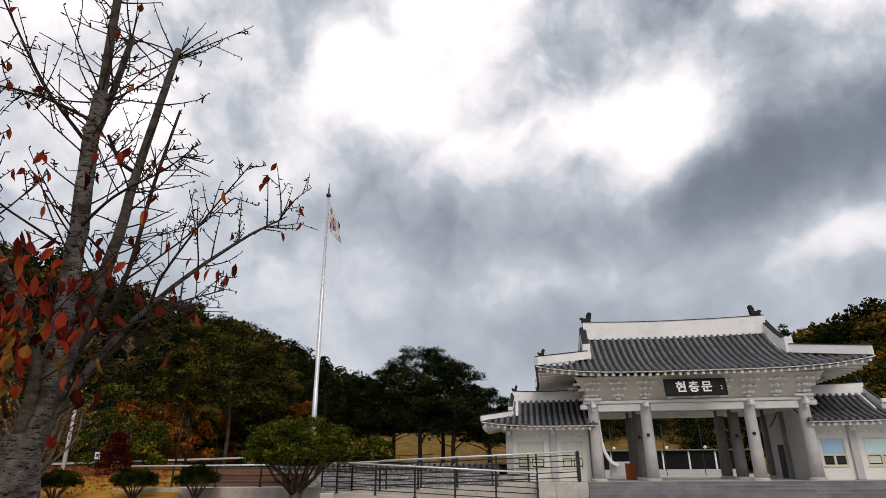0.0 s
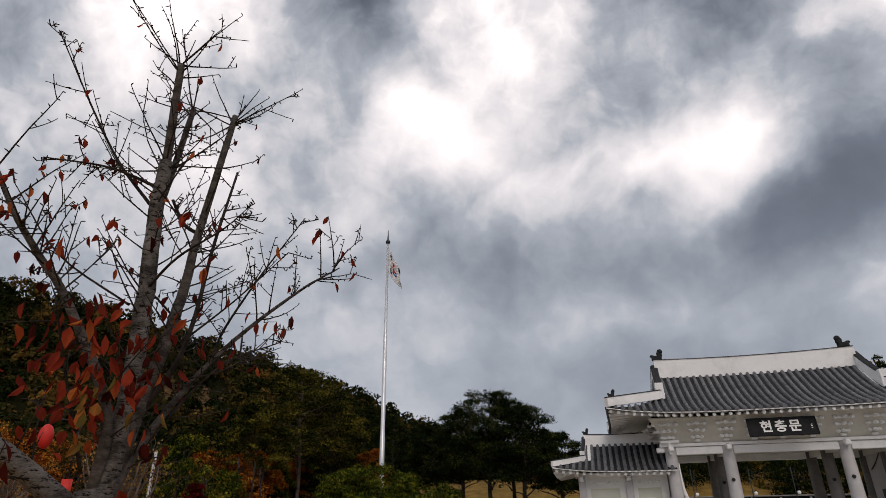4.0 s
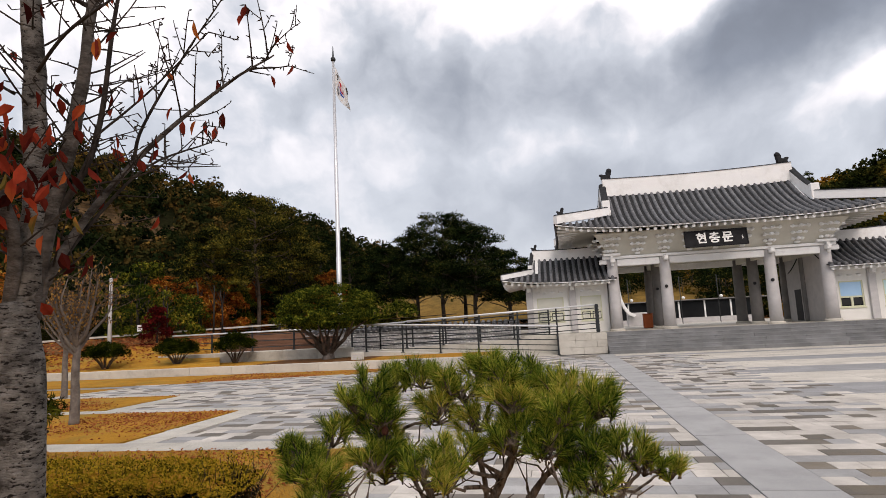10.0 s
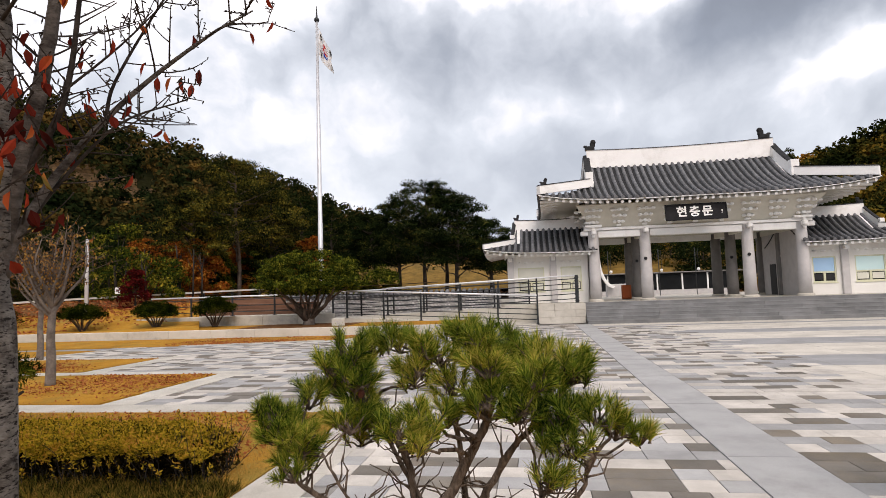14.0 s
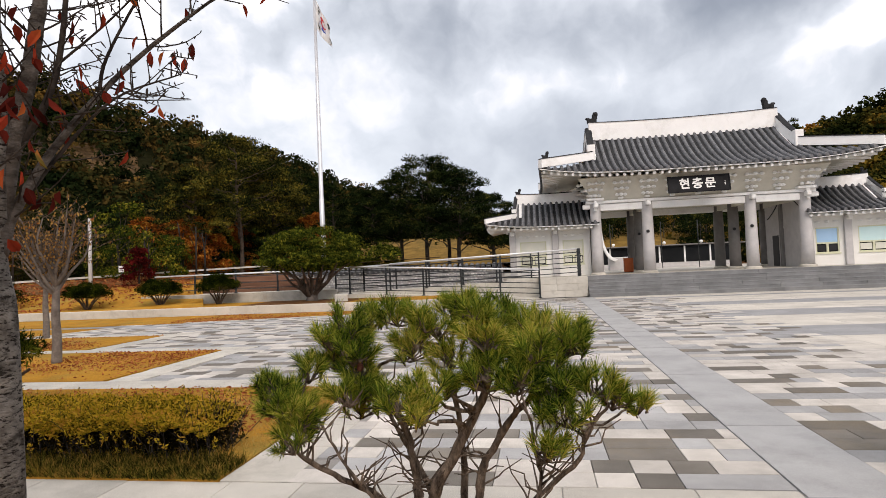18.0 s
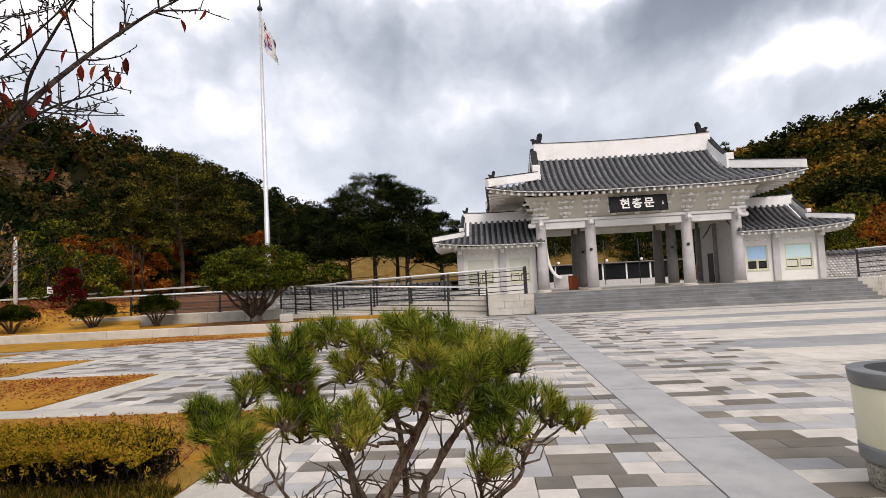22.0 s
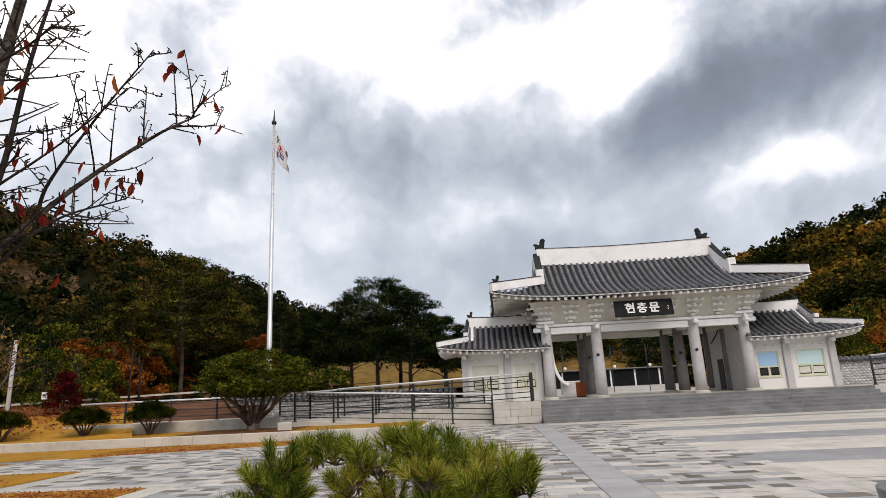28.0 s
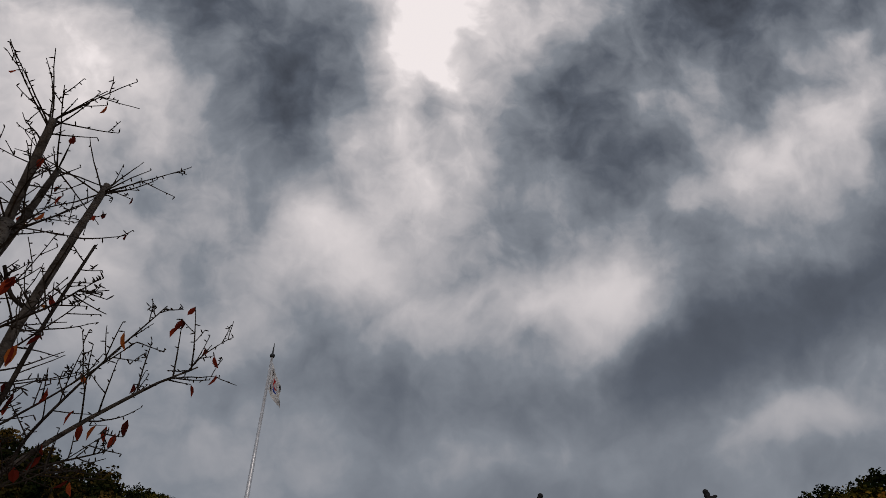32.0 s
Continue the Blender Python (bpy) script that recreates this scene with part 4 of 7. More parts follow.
GATE_HALF = 4.25
gate_roof = roof("gate_roof", "curved grey tiled hip-and-gable roof with white plaster ridges", 3.05, 12.65, GATE_HALF, 5.86, 8.35, RIDGE_Y, 2.85, 2.85, 0.40, 0.325, 0.98, foot_v=0.5)
finial(gate_roof, 3.25, RIDGE_Y, 9.25, -1)
finial(gate_roof, 12.30, RIDGE_Y, 9.27, 1)
finial(gate_roof, 0.55, RIDGE_Y - 4.2, 6.75, -1, 0.55)
wing_r = roof("wing_roof", "small grey tiled wing roof with white plaster ridges", 12.6, 16.5, 2.5, 3.52, 5.0, 32.6, 0, 1.65, 0.28, 0.30, 0.58, foot_v=0.48)
wing_l = roof("wing_roof", "small grey tiled wing roof with white plaster ridges", -1.05, 3.1, 2.5, 3.52, 5.0, 32.6, 1.6, 0, 0.28, 0.30, 0.58, foot_v=0.48)
for o, x in ((wing_r, 16.4), (wing_l, -0.95)):
    finial(o, x, 32.6, 5.52, 1 if o is wing_r else -1, 0.5)


# ---------------------------------------------------------------- gate body
gate = thing("memorial_gate", (0, 0, 0), "white and grey traditional gate with round columns on a granite platform", "gate")


def column(x, y, mat, base=True):
    zs = (PLAT + (0.10 if base else 0.0), 2.2, 3.6, 4.58)
    v, f = tube_data([(x, y, z) for z in zs], [0.290, 0.282, 0.265, 0.25], 20)
    c = raw("column", v, f, mat, gate, "", True)
    if base:
        v, f = tube_data([(x, y, PLAT - 0.01), (x, y, PLAT + 0.07), (x, y, PLAT + 0.12)], [0.38, 0.38, 0.32], 20)
        raw("column_base", v, f, M["granite"], c, "", False)
    return c


front_cols = [column(x, COL_Y, M["column"]) for x in COL_X]
# inner columns take the darker grey, which paints the gate's inner shade
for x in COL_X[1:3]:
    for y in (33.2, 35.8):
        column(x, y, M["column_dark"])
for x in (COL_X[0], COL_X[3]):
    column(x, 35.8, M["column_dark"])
# black ring knobs on the columns
for x, y in ((COL_X[1], COL_Y), (COL_X[2], COL_Y), (COL_X[2], 33.2), (COL_X[1], 33.2)):
    v, f = tube_data([(x - 0.05, y - 0.27, 3.02), (x - 0.05, y - 0.36, 3.02)], [0.085, 0.06], 10)
    raw("column_boss", v, f, M["dark"], gate, "black round boss on the column")

# beams between the columns, and the plate on top
for y in (COL_Y, 35.8):
    for a, b in zip(COL_X[:-1], COL_X[1:]):
        boxed("beam", (a + 0.24, b - 0.24, y - 0.14, y + 0.14, 4.16, 4.50), M["plaster"], gate, bevel=0.015)
    boxed("wall_plate", (COL_X[0] - 0.45, COL_X[3] + 0.45, y - 0.24, y + 0.24, 4.52, 4.66), M["plaster"], gate, bevel=0.015)
for x in COL_X:
    boxed("cross_beam", (x - 0.12, x + 0.12, COL_Y + 0.26, 35.54, 4.20, 4.50), M["paint"], gate, bevel=0.01)
    boxed("beam_nose", (x - 0.11, x + 0.11, COL_Y - 0.62, COL_Y - 0.24, 4.30, 4.52), M["plaster"], gate, bevel=0.04)
for x, s in ((COL_X[0], -1), (COL_X[3], 1)):
    bm = bmesh.new()
    box(bm, x + s * 0.24 if s > 0 else x - 0.62, x + 0.62 if s > 0 else x - 0.24, COL_Y - 0.12, COL_Y + 0.12, 4.28, 4.52, 0.04)
    part("beam_nose", bm, M["plaster"], gate)
    boxed("column_cap", (x - 0.42, x + 0.42, COL_Y - 0.42, COL_Y + 0.42, 4.665, 4.80), M["plaster"], gate, bevel=0.03)
    boxed("corner_hanger", (x - 0.07 + s * 0.02, x + 0.07 + s * 0.02, COL_Y - 0.46, COL_Y - 0.36, 4.16, 4.66), M["plaster"], gate, bevel=0.02)

# bracket zone: cream wall board with white bracket clusters before it
for y, s in ((COL_Y, -1), (35.8, 1)):
    boxed("bracket_wall", (COL_X[0] - 0.12, COL_X[3] + 0.12, y - 0.06, y + 0.06, 4.66, 6.35), M["paint"], gate)
for x in (COL_X[0], COL_X[3]):
    boxed("bracket_wall", (x - 0.06, x + 0.06, COL_Y + 0.065, 35.735, 4.52, 6.35), M["paint"], gate)


def flared_board(y, s):
    """Cream board that leans out from the wall plate up to the rafters."""
    x0, x1 = COL_X[0] - 0.1, COL_X[3] + 0.1
    v = []
    for x, e in ((x0, -0.75), (x1, 0.75)):
        v += [(x, y + s * 0.10, 4.68), (x + e, y + s * 0.95, 5.72), (x + e, y + s * 0.90, 5.78), (x, y + s * 0.065, 4.72)]
    raw("flared_board", v, [(0, 4, 5, 1), (1, 5, 6, 2), (2, 6, 7, 3), (3, 7, 4, 0), (0, 1, 2, 3), (7, 6, 5, 4)], M["paint"], gate, "cream flared board under the rafters")


flared_board(COL_Y, -1)
flared_board(35.8, 1)


def bracket_mesh():
    """Three stepped tiers of small arms that end in rounded knobs."""
    bm = bmesh.new()
    box(bm, -0.12, 0.12, -0.26, 0.0, 0.00, 0.11, 0.03)
    for k, (w, reach) in enumerate(((0.19, 0.34), (0.27, 0.60), (0.34, 0.86))):
        z = 0.16 + k * 0.27
        box(bm, -w, w, -reach + 0.12, -reach + 0.22, z + 0.02, z + 0.10, 0.02)
        box(bm, -0.05, 0.05, -reach - 0.10, -reach + 0.40, z, z + 0.12, 0.03)
        for sx in (-w, 0.0, w):
            bmesh.ops.create_icosphere(bm, subdivisions=2, radius=0.105, matrix=Matrix.Translation((sx, -reach + 0.06 - (0.12 if sx == 0 else 0.0), z + 0.05)) @ Matrix.Diagonal((1, 1.1, 0.8, 1)))
    me = bpy.data.meshes.new("bracket")
    bm.to_mesh(me)
    bm.free()
    me.materials.append(M["plaster"])
    return me


brk = bracket_mesh()
BRX = (2.95, 4.2, 5.46, 6.66, 7.85, 9.06, 10.27, 11.5, 12.72)
for x in BRX:
    o = link("bracket", brk, M["plaster"], gate, "white stepped bracket cluster with rounded ends")
    o.matrix_local = pose(x, COL_Y - 0.06, 4.70)
for y in (31.9, 33.2, 34.5):
    for x, rz in ((COL_X[0] - 0.06, -90), (COL_X[3] + 0.06, 90)):
        o = link("bracket", brk, M["plaster"], gate)
        o.matrix_local = pose(x, y, 4.70, 0, 0, rz)
for x, rz in ((COL_X[0], -45), (COL_X[3], 45)):
    o = link("bracket", brk, M["plaster"], gate)
    o.matrix_local = pose(x, COL_Y, 4.72, 0, 0, rz)

# ceiling with boards
boxed("gate_ceiling", (COL_X[0] - 0.05, COL_X[3] + 0.05, COL_Y + 0.08, 35.72, 4.515, 4.56), M["paint"], gate, "cream boarded ceiling")
for k in range(9):
    y = COL_Y + 0.55 + k * 0.55
    boxed("ceiling_batten", (COL_X[0] + 0.13, COL_X[3] - 0.13, y, y + 0.05, 4.485, 4.514), M["paint"], gate)

# closed side bays: panelled walls with doors
for x, s in ((COL_X[3] + 0.02, 1), (COL_X[0] - 0.02, -1)):
    if s > 0:
        boxed("side_wall", (x - 0.08, x + 0.08, COL_Y + 0.29, 35.5, PLAT, 4.2), M["column"], gate, "grey panelled side wall")
        boxed("side_post", (x - 0.20, x + 0.0, 33.05, 33.35, PLAT, 4.2), M["column_dark"], gate, bevel=0.02)
        boxed("panel_rail", (x - 0.12, x - 0.082, COL_Y + 0.35, 33.0, 2.95, 3.05), M["column"], gate)
        boxed("panel_rail", (x - 0.12, x - 0.082, 33.4, 35.4, 2.75, 2.85), M["column"], gate)
        # the wall is not cut; a dark sheet stands for the doorway's shade
        boxed("side_door", (x - 0.10, x - 0.083, 33.75, 34.55, PLAT + 0.02, 2.6), M["dark"], gate, "dark panel painting the shade of a side doorway")
    else:
        boxed("side_wall", (x - 0.08, x + 0.08, 32.0, 35.5, PLAT, 4.2), M["wallpaint"], gate)

# name board
board = thing("name_board", (8.0, COL_Y - 0.62, 5.22), "black framed name board with white letters under the eave", "sign")
board.matrix_world = pose(7.64, 29.32, 5.10, -10, 0, 0)
boxed("board", (-1.33, 1.33, -0.03, 0.03, -0.32, 0.32), M["sign"], board, bevel=0.01)
for nm, d in (("frame_top", (-1.38, 1.38, -0.06, 0.04, 0.322, 0.40)), ("frame_bottom", (-1.38, 1.38, -0.06, 0.04, -0.40, -0.322)), ("frame_side", (-1.40, -1.332, -0.06, 0.04, -0.40, 0.40)), ("frame_side", (1.332, 1.40, -0.06, 0.04, -0.40, 0.40))):
    boxed(nm, d, M["sign"], board, bevel=0.012)
cu = bpy.data.curves.new("letters", "FONT")
cu.body, cu.size, cu.align_x, cu.align_y, cu.extrude, cu.offset = "현충문", 0.545, "CENTER", "CENTER", 0.008, 0.014
cu.space_character = 1.28
tmp = bpy.data.objects.new("letters_curve", cu)
scene.collection.objects.link(tmp)
bpy.context.view_layer.update()
letters = bpy.data.meshes.new_from_object(tmp.evaluated_get(bpy.context.evaluated_depsgraph_get()))
bpy.data.objects.remove(tmp)
lo = link("lettering", letters, M["letter"], board, "white painted characters")
lo.matrix_local = pose(-0.06, -0.042, -0.02, 90, 0, 0)
for q in range(3):
    boxed("seal_bar", (1.14, 1.20, -0.036, -0.031, 0.02 - 0.07 * q, 0.05 - 0.07 * q), M["letter"], board)


# ---------------------------------------------------------------- wings
def wing(s):
    """A white guard-room wing. s: +1 on the right of the gate, -1 on its left."""
    w = thing("gate_wing", (0, 0, 0), "low white side wing of the gate with grey pillars and windows", "building")
    X = lambda d: (COL_X[3] + d) if s > 0 else (COL_X[0] - d)

    def seg(a, b):
        return (min(X(a), X(b)), max(X(a), X(b)))

    wy = 31.15
    edges = (0.30, 2.05, 4.25)
    boxed("wall_front_low", (*seg(0.28, 4.3), wy, wy + 0.2, PLAT, 1.55), M["wallpaint"], w)
    boxed("wall_front_high", (*seg(0.28, 4.3), wy, wy + 0.2, 2.80, 3.45), M["wallpaint"], w)
    wins = ((0.62, 1.68), (2.52, 3.88))
    lo_x = 0.28
    for a, b in wins:
        boxed("wall_pier", (*seg(lo_x, a), wy + 0.001, wy + 0.2, 1.55, 2.80), M["wallpaint"], w)
        lo_x = b
    boxed("wall_pier", (*seg(lo_x, 4.3), wy + 0.001, wy + 0.2, 1.55, 2.80), M["wallpaint"], w)
    boxed("wall_side", (*seg(4.1, 4.3), wy + 0.2, 34.2, PLAT, 3.45), M["wallpaint"], w)
    boxed("wall_back", (*seg(0.28, 4.3), 34.2, 34.4, PLAT, 3.45), M["wallpaint"], w)
    for d in edges[1:]:
        boxed("pillar", (*seg(d - 0.17, d + 0.17), wy - 0.14, wy + 0.1, PLAT, 3.34), M["column"], w, bevel=0.02)
        boxed("pillar_head", (*seg(d - 0.10, d + 0.10), wy - 0.42, wy - 0.1, 3.12, 3.34), M["plaster"], w, bevel=0.03)
    boxed("lintel_beam", (*seg(0.28, 4.55), wy - 0.10, wy + 0.12, 3.345, 3.52), M["plaster"], w, bevel=0.02)
    for d in (0.75, 1.15, 1.55, 2.65, 3.05, 3.45, 3.8):
        bm = bmesh.new()
        bmesh.ops.create_icosphere(bm, subdivisions=2, radius=0.075, matrix=Matrix.Translation((X(d), wy - 0.02, 3.08)) @ Matrix.Diagonal((1.5, 0.8, 0.75, 1)))
        part("wall_boss", bm, M["plaster"], w, "small white relief boss", True)
    for i, (a, b) in enumerate(wins):
        x0, x1 = seg(a, b)
        win = boxed("window", (x0 + 0.05, x1 - 0.05, wy + 0.09, wy + 0.10, 1.6, 2.75), M["glass"], w, "window in a pale green frame")
        f = 0.06
        for d in ((x0, x1, 1.55, 1.61), (x0, x1, 2.74, 2.80), (x0, x0 + f, 1.61, 2.74), (x1 - f, x1, 1.61, 2.74), (x0 + f, x1 - f, 2.0, 2.08), ((x0 + x1) / 2 - 0.05, (x0 + x1) / 2 + 0.05, 1.61, 2.0)):
            boxed("frame", (d[0], d[1], wy + 0.03, wy + 0.105, d[2], d[3]), M["winframe"], win)
        boxed("upper_pane", (x0 + f, x1 - f, wy + 0.07, wy + 0.08, 2.08, 2.74), M["paleglass" if s < 0 else ("skyglass" if i == 0 else "cyanglass")], win, "upper pane with a pale reflection put into its colour")
        for h in (0, 1):
            hx0 = x0 + f + 0.03 if h == 0 else (x0 + x1) / 2 + 0.08
            hx1 = (x0 + x1) / 2 - 0.08 if h == 0 else x1 - f - 0.03
            o = boxed("lower_pane", (hx0, hx1, wy + 0.06, wy + 0.075, 1.66, 1.96), M["paleglass"] if i or s < 0 else M["dark"], win)
        boxed("sill", (x0 - 0.04, x1 + 0.04, wy - 0.04, wy + 0.03, 1.50, 1.549), M["winframe"], win)
    return w


wing(1)
wing(-1)

# ---------------------------------------------------------------- paving
def in_poly(x, y, poly):
    inside = False
    for (x1, y1), (x2, y2) in zip(poly, poly[1:] + poly[:1]):
        if (y1 > y) != (y2 > y) and x < (x2 - x1) * (y - y1) / (y2 - y1) + x1:
            inside = not inside
    return inside


def paver_mesh(length, tone):
    bm = bmesh.new()
    box(bm, 0.003, length - 0.003, 0.003, 0.297, -0.045, 0.0, 0.004)
    me = bpy.data.meshes.new("paver")
    bm.to_mesh(me)
    bm.free()
    me.materials.append(TILE_TONES[tone])
    return me


def lay_plaza():
    bed = bpy.data.objects["plaza_bed"]
    shared = {(ln, t): paver_mesh(ln, t) for ln in (0.3, 0.45, 0.6, 0.75) for t in range(3)}
    rest = [Heap(), Heap(), Heap()]
    rng = random.Random(7)
    lawns = [p for n, p in lawn_sheets if n != "lawn_near"] + [[(x0, y0), (x1, y0), (x1, y1), (x0, y1)] for x0, x1, y0, y1 in BORDERS]
    row = 0
    y = 4.36
    near = 0
    above = []
    while y < FOOT - 0.1:
        depth = min(0.3, FOOT - 0.01 - y)
        laid = []
        for x_from, x_to in ((-16.0, 1.672), (2.368, 20.0)):
            x = x_from - rng.choice((0.0, 0.15, 0.3)) if x_from < 0 else x_from
            last = 0
            while x < x_to - 0.02:
                ln = rng.choice((0.3, 0.3, 0.45, 0.45, 0.45, 0.6, 0.6, 0.75))
                if x + ln > x_to - 0.12:
                    ln = x_to - x
                patch = noise.noise(Vector((x * 0.30, y * 0.42, 3.0)))
                p = rng.random()
                pale_row = x > 2.3 and (8.9 < y < 9.5 or 11.4 < y < 12.0)
                dark = 0.03 if pale_row else 0.41 + 0.22 * patch
                under_dark = any(a < x + ln - 0.05 and b > x + 0.05 for a, b in above)
                if last == 2 or under_dark and rng.random() < 0.5:
                    dark *= 0.12
                grey = 0.12 if pale_row else 0.34 - 0.25 * patch
                tone = 2 if p < dark else (1 if p < dark + grey else 0)
                last = tone
                if tone == 2:
                    laid.append((x, x + ln))
                cx, cy = x + ln / 2, y + depth / 2
                banded = cx > 5.0 + 0.5 * math.sin(row * 1.7) and cy > 10.4
                if banded or cy > 25.6 and cx > 2.4 or any(in_poly(cx, cy, q) for q in lawns):
                    x += ln
                    continue
                dz = rng.uniform(-0.002, 0.002)
                if y < 8.3 and -2.6 < x < 4.0 and (ln, tone) in shared and near < 300:
                    o = link("paver", shared[(ln, tone)], TILE_TONES[tone], bed)
                    o.location = (x, y, dz)
                    near += 1
                else:
                    a, b, c, d = x + 0.004, x + ln - 0.004, y + 0.004, y + depth - 0.004
                    rest[tone].put([(a, c, dz), (b, c, dz), (b, d, dz), (a, d, dz), (a, c, -0.04), (b, c, -0.04), (b, d, -0.04), (a, d, -0.04)],
                                   [(0, 1, 2, 3), (0, 4, 5, 1), (1, 5, 6, 2), (2, 6, 7, 3), (3, 7, 4, 0)])
                x += ln
        above = laid
        row += 1
        y += 0.3
    for t, h in enumerate(rest):
        o = h.make("paver_field", TILE_TONES[t], bed)
        tagged(o, kind="stuff")
    for i, (y0, y1, t) in enumerate(BANDS):
        h = Heap()
        x = 4.4 if y0 < 25 else 2.38
        while x < 34:
            ln = 1.2
            yy = y0
            while yy < y1 - 0.05:
                d = min(0.6, y1 - yy)
                z = rng.uniform(-0.002, 0.001) - 0.003
                h.put([(x + 0.004, yy + 0.004, z), (x + ln - 0.004, yy + 0.004, z), (x + ln - 0.004, yy + d - 0.004, z), (x + 0.004, yy + d - 0.004, z)], [(0, 1, 2, 3)])
                yy += 0.6
            x += ln
        o = h.make("band_slabs", M["bandgrey"] if t else M["bandpale"], bed)
        tagged(o, kind="stuff")


lay_plaza()
walkway = bpy.data.objects["pavement_walk"]
rng = random.Random(11)
for x_from, x_to in ((-11.9, 1.67), (2.37, 8.9)):
    x = x_from
    while x < x_to - 0.05:
        w = min(rng.choice((0.6, 0.75, 0.9)), x_to - x)
        boxed("walk_slab", (x + 0.004, x + w - 0.004, 3.86, 4.345, -0.05, rng.uniform(-0.002, 0.002)), M["pale"], walkway, bevel=0.004)
        boxed("walk_slab", (max(x - 0.2, x_from) + 0.004, x + w - 0.208, 3.36, 3.85, -0.05, rng.uniform(-0.002, 0.002)), M["pale"], walkway, bevel=0.004)
        x += w

# ---------------------------------------------------------------- plants
def blade(rng, at, d, length, width):
    """A thin bent blade or needle from a point along a direction."""
    at, d = Vector(at), Vector(d).normalized()
    side = d.cross(Vector((rng.uniform(-1, 1), rng.uniform(-1, 1), rng.uniform(-1, 1))))
    side = (side.normalized() if side.length > 1e-5 else d.orthogonal()) * width / 2
    mid = at + d * length * 0.55 + Vector((0, 0, -0.04 * length))
    tip = at + d * length + Vector((0, 0, -0.12 * length))
    return [at - side, at + side, mid + side * 0.9, mid - side * 0.9, tip], [(0, 1, 2, 3), (3, 2, 4)]


def leaf_shape(rng, at, d, length, width, fold=0.25):
    """A pointed oval leaf, folded along its midrib."""
    at, d = Vector(at), Vector(d).normalized()
    side = d.cross(Vector((rng.uniform(-1, 1), rng.uniform(-1, 1), rng.uniform(-0.6, 0.6))))
    side = side.normalized() if side.length > 1e-5 else d.orthogonal().normalized()
    up = side.cross(d) * width * fold
    s = side * width / 2
    pts = [at, at + d * length * 0.3 + s * 0.85 + up, at + d * length * 0.62 + s * 0.8 + up, at + d * length - up * 0.6, at + d * length * 0.62 - s * 0.8 + up, at + d * length * 0.3 - s * 0.85 + up, at + d * length * 0.45 - up * 0.2]
    return pts, [(0, 1, 6), (1, 2, 6), (2, 3, 6), (3, 4, 6), (4, 5, 6), (5, 0, 6)]


def wander(rng, a, b, n, amount):
    a, b = Vector(a), Vector(b)
    L = (b - a).length
    pts = []
    for i in range(n + 1):
        t = i / n
        j = amount * L * math.sin(math.pi * t)
        pts.append(a.lerp(b, t) + Vector((rng.uniform(-j, j), rng.uniform(-j, j), rng.uniform(-j, j))))
    return pts


def smooth_line(points, n=4):
    """Catmull-Rom through the points."""
    p = [Vector(q) for q in points]
    p = [p[0] * 2 - p[1]] + p + [p[-1] * 2 - p[-2]]
    out = []
    for i in range(1, len(p) - 2):
        for k in range(n):
            t = k / n
            out.append(0.5 * ((2 * p[i]) + (p[i + 1] - p[i - 1]) * t + (2 * p[i - 1] - 5 * p[i] + 4 * p[i + 1] - p[i + 2]) * t * t + (3 * p[i] - p[i - 1] - 3 * p[i + 1] + p[i + 2]) * t ** 3))
    out.append(p[-2])
    return out


def taper(n, r0, r1):
    return [r0 + (r1 - r0) * i / max(1, n - 1) for i in range(n)]


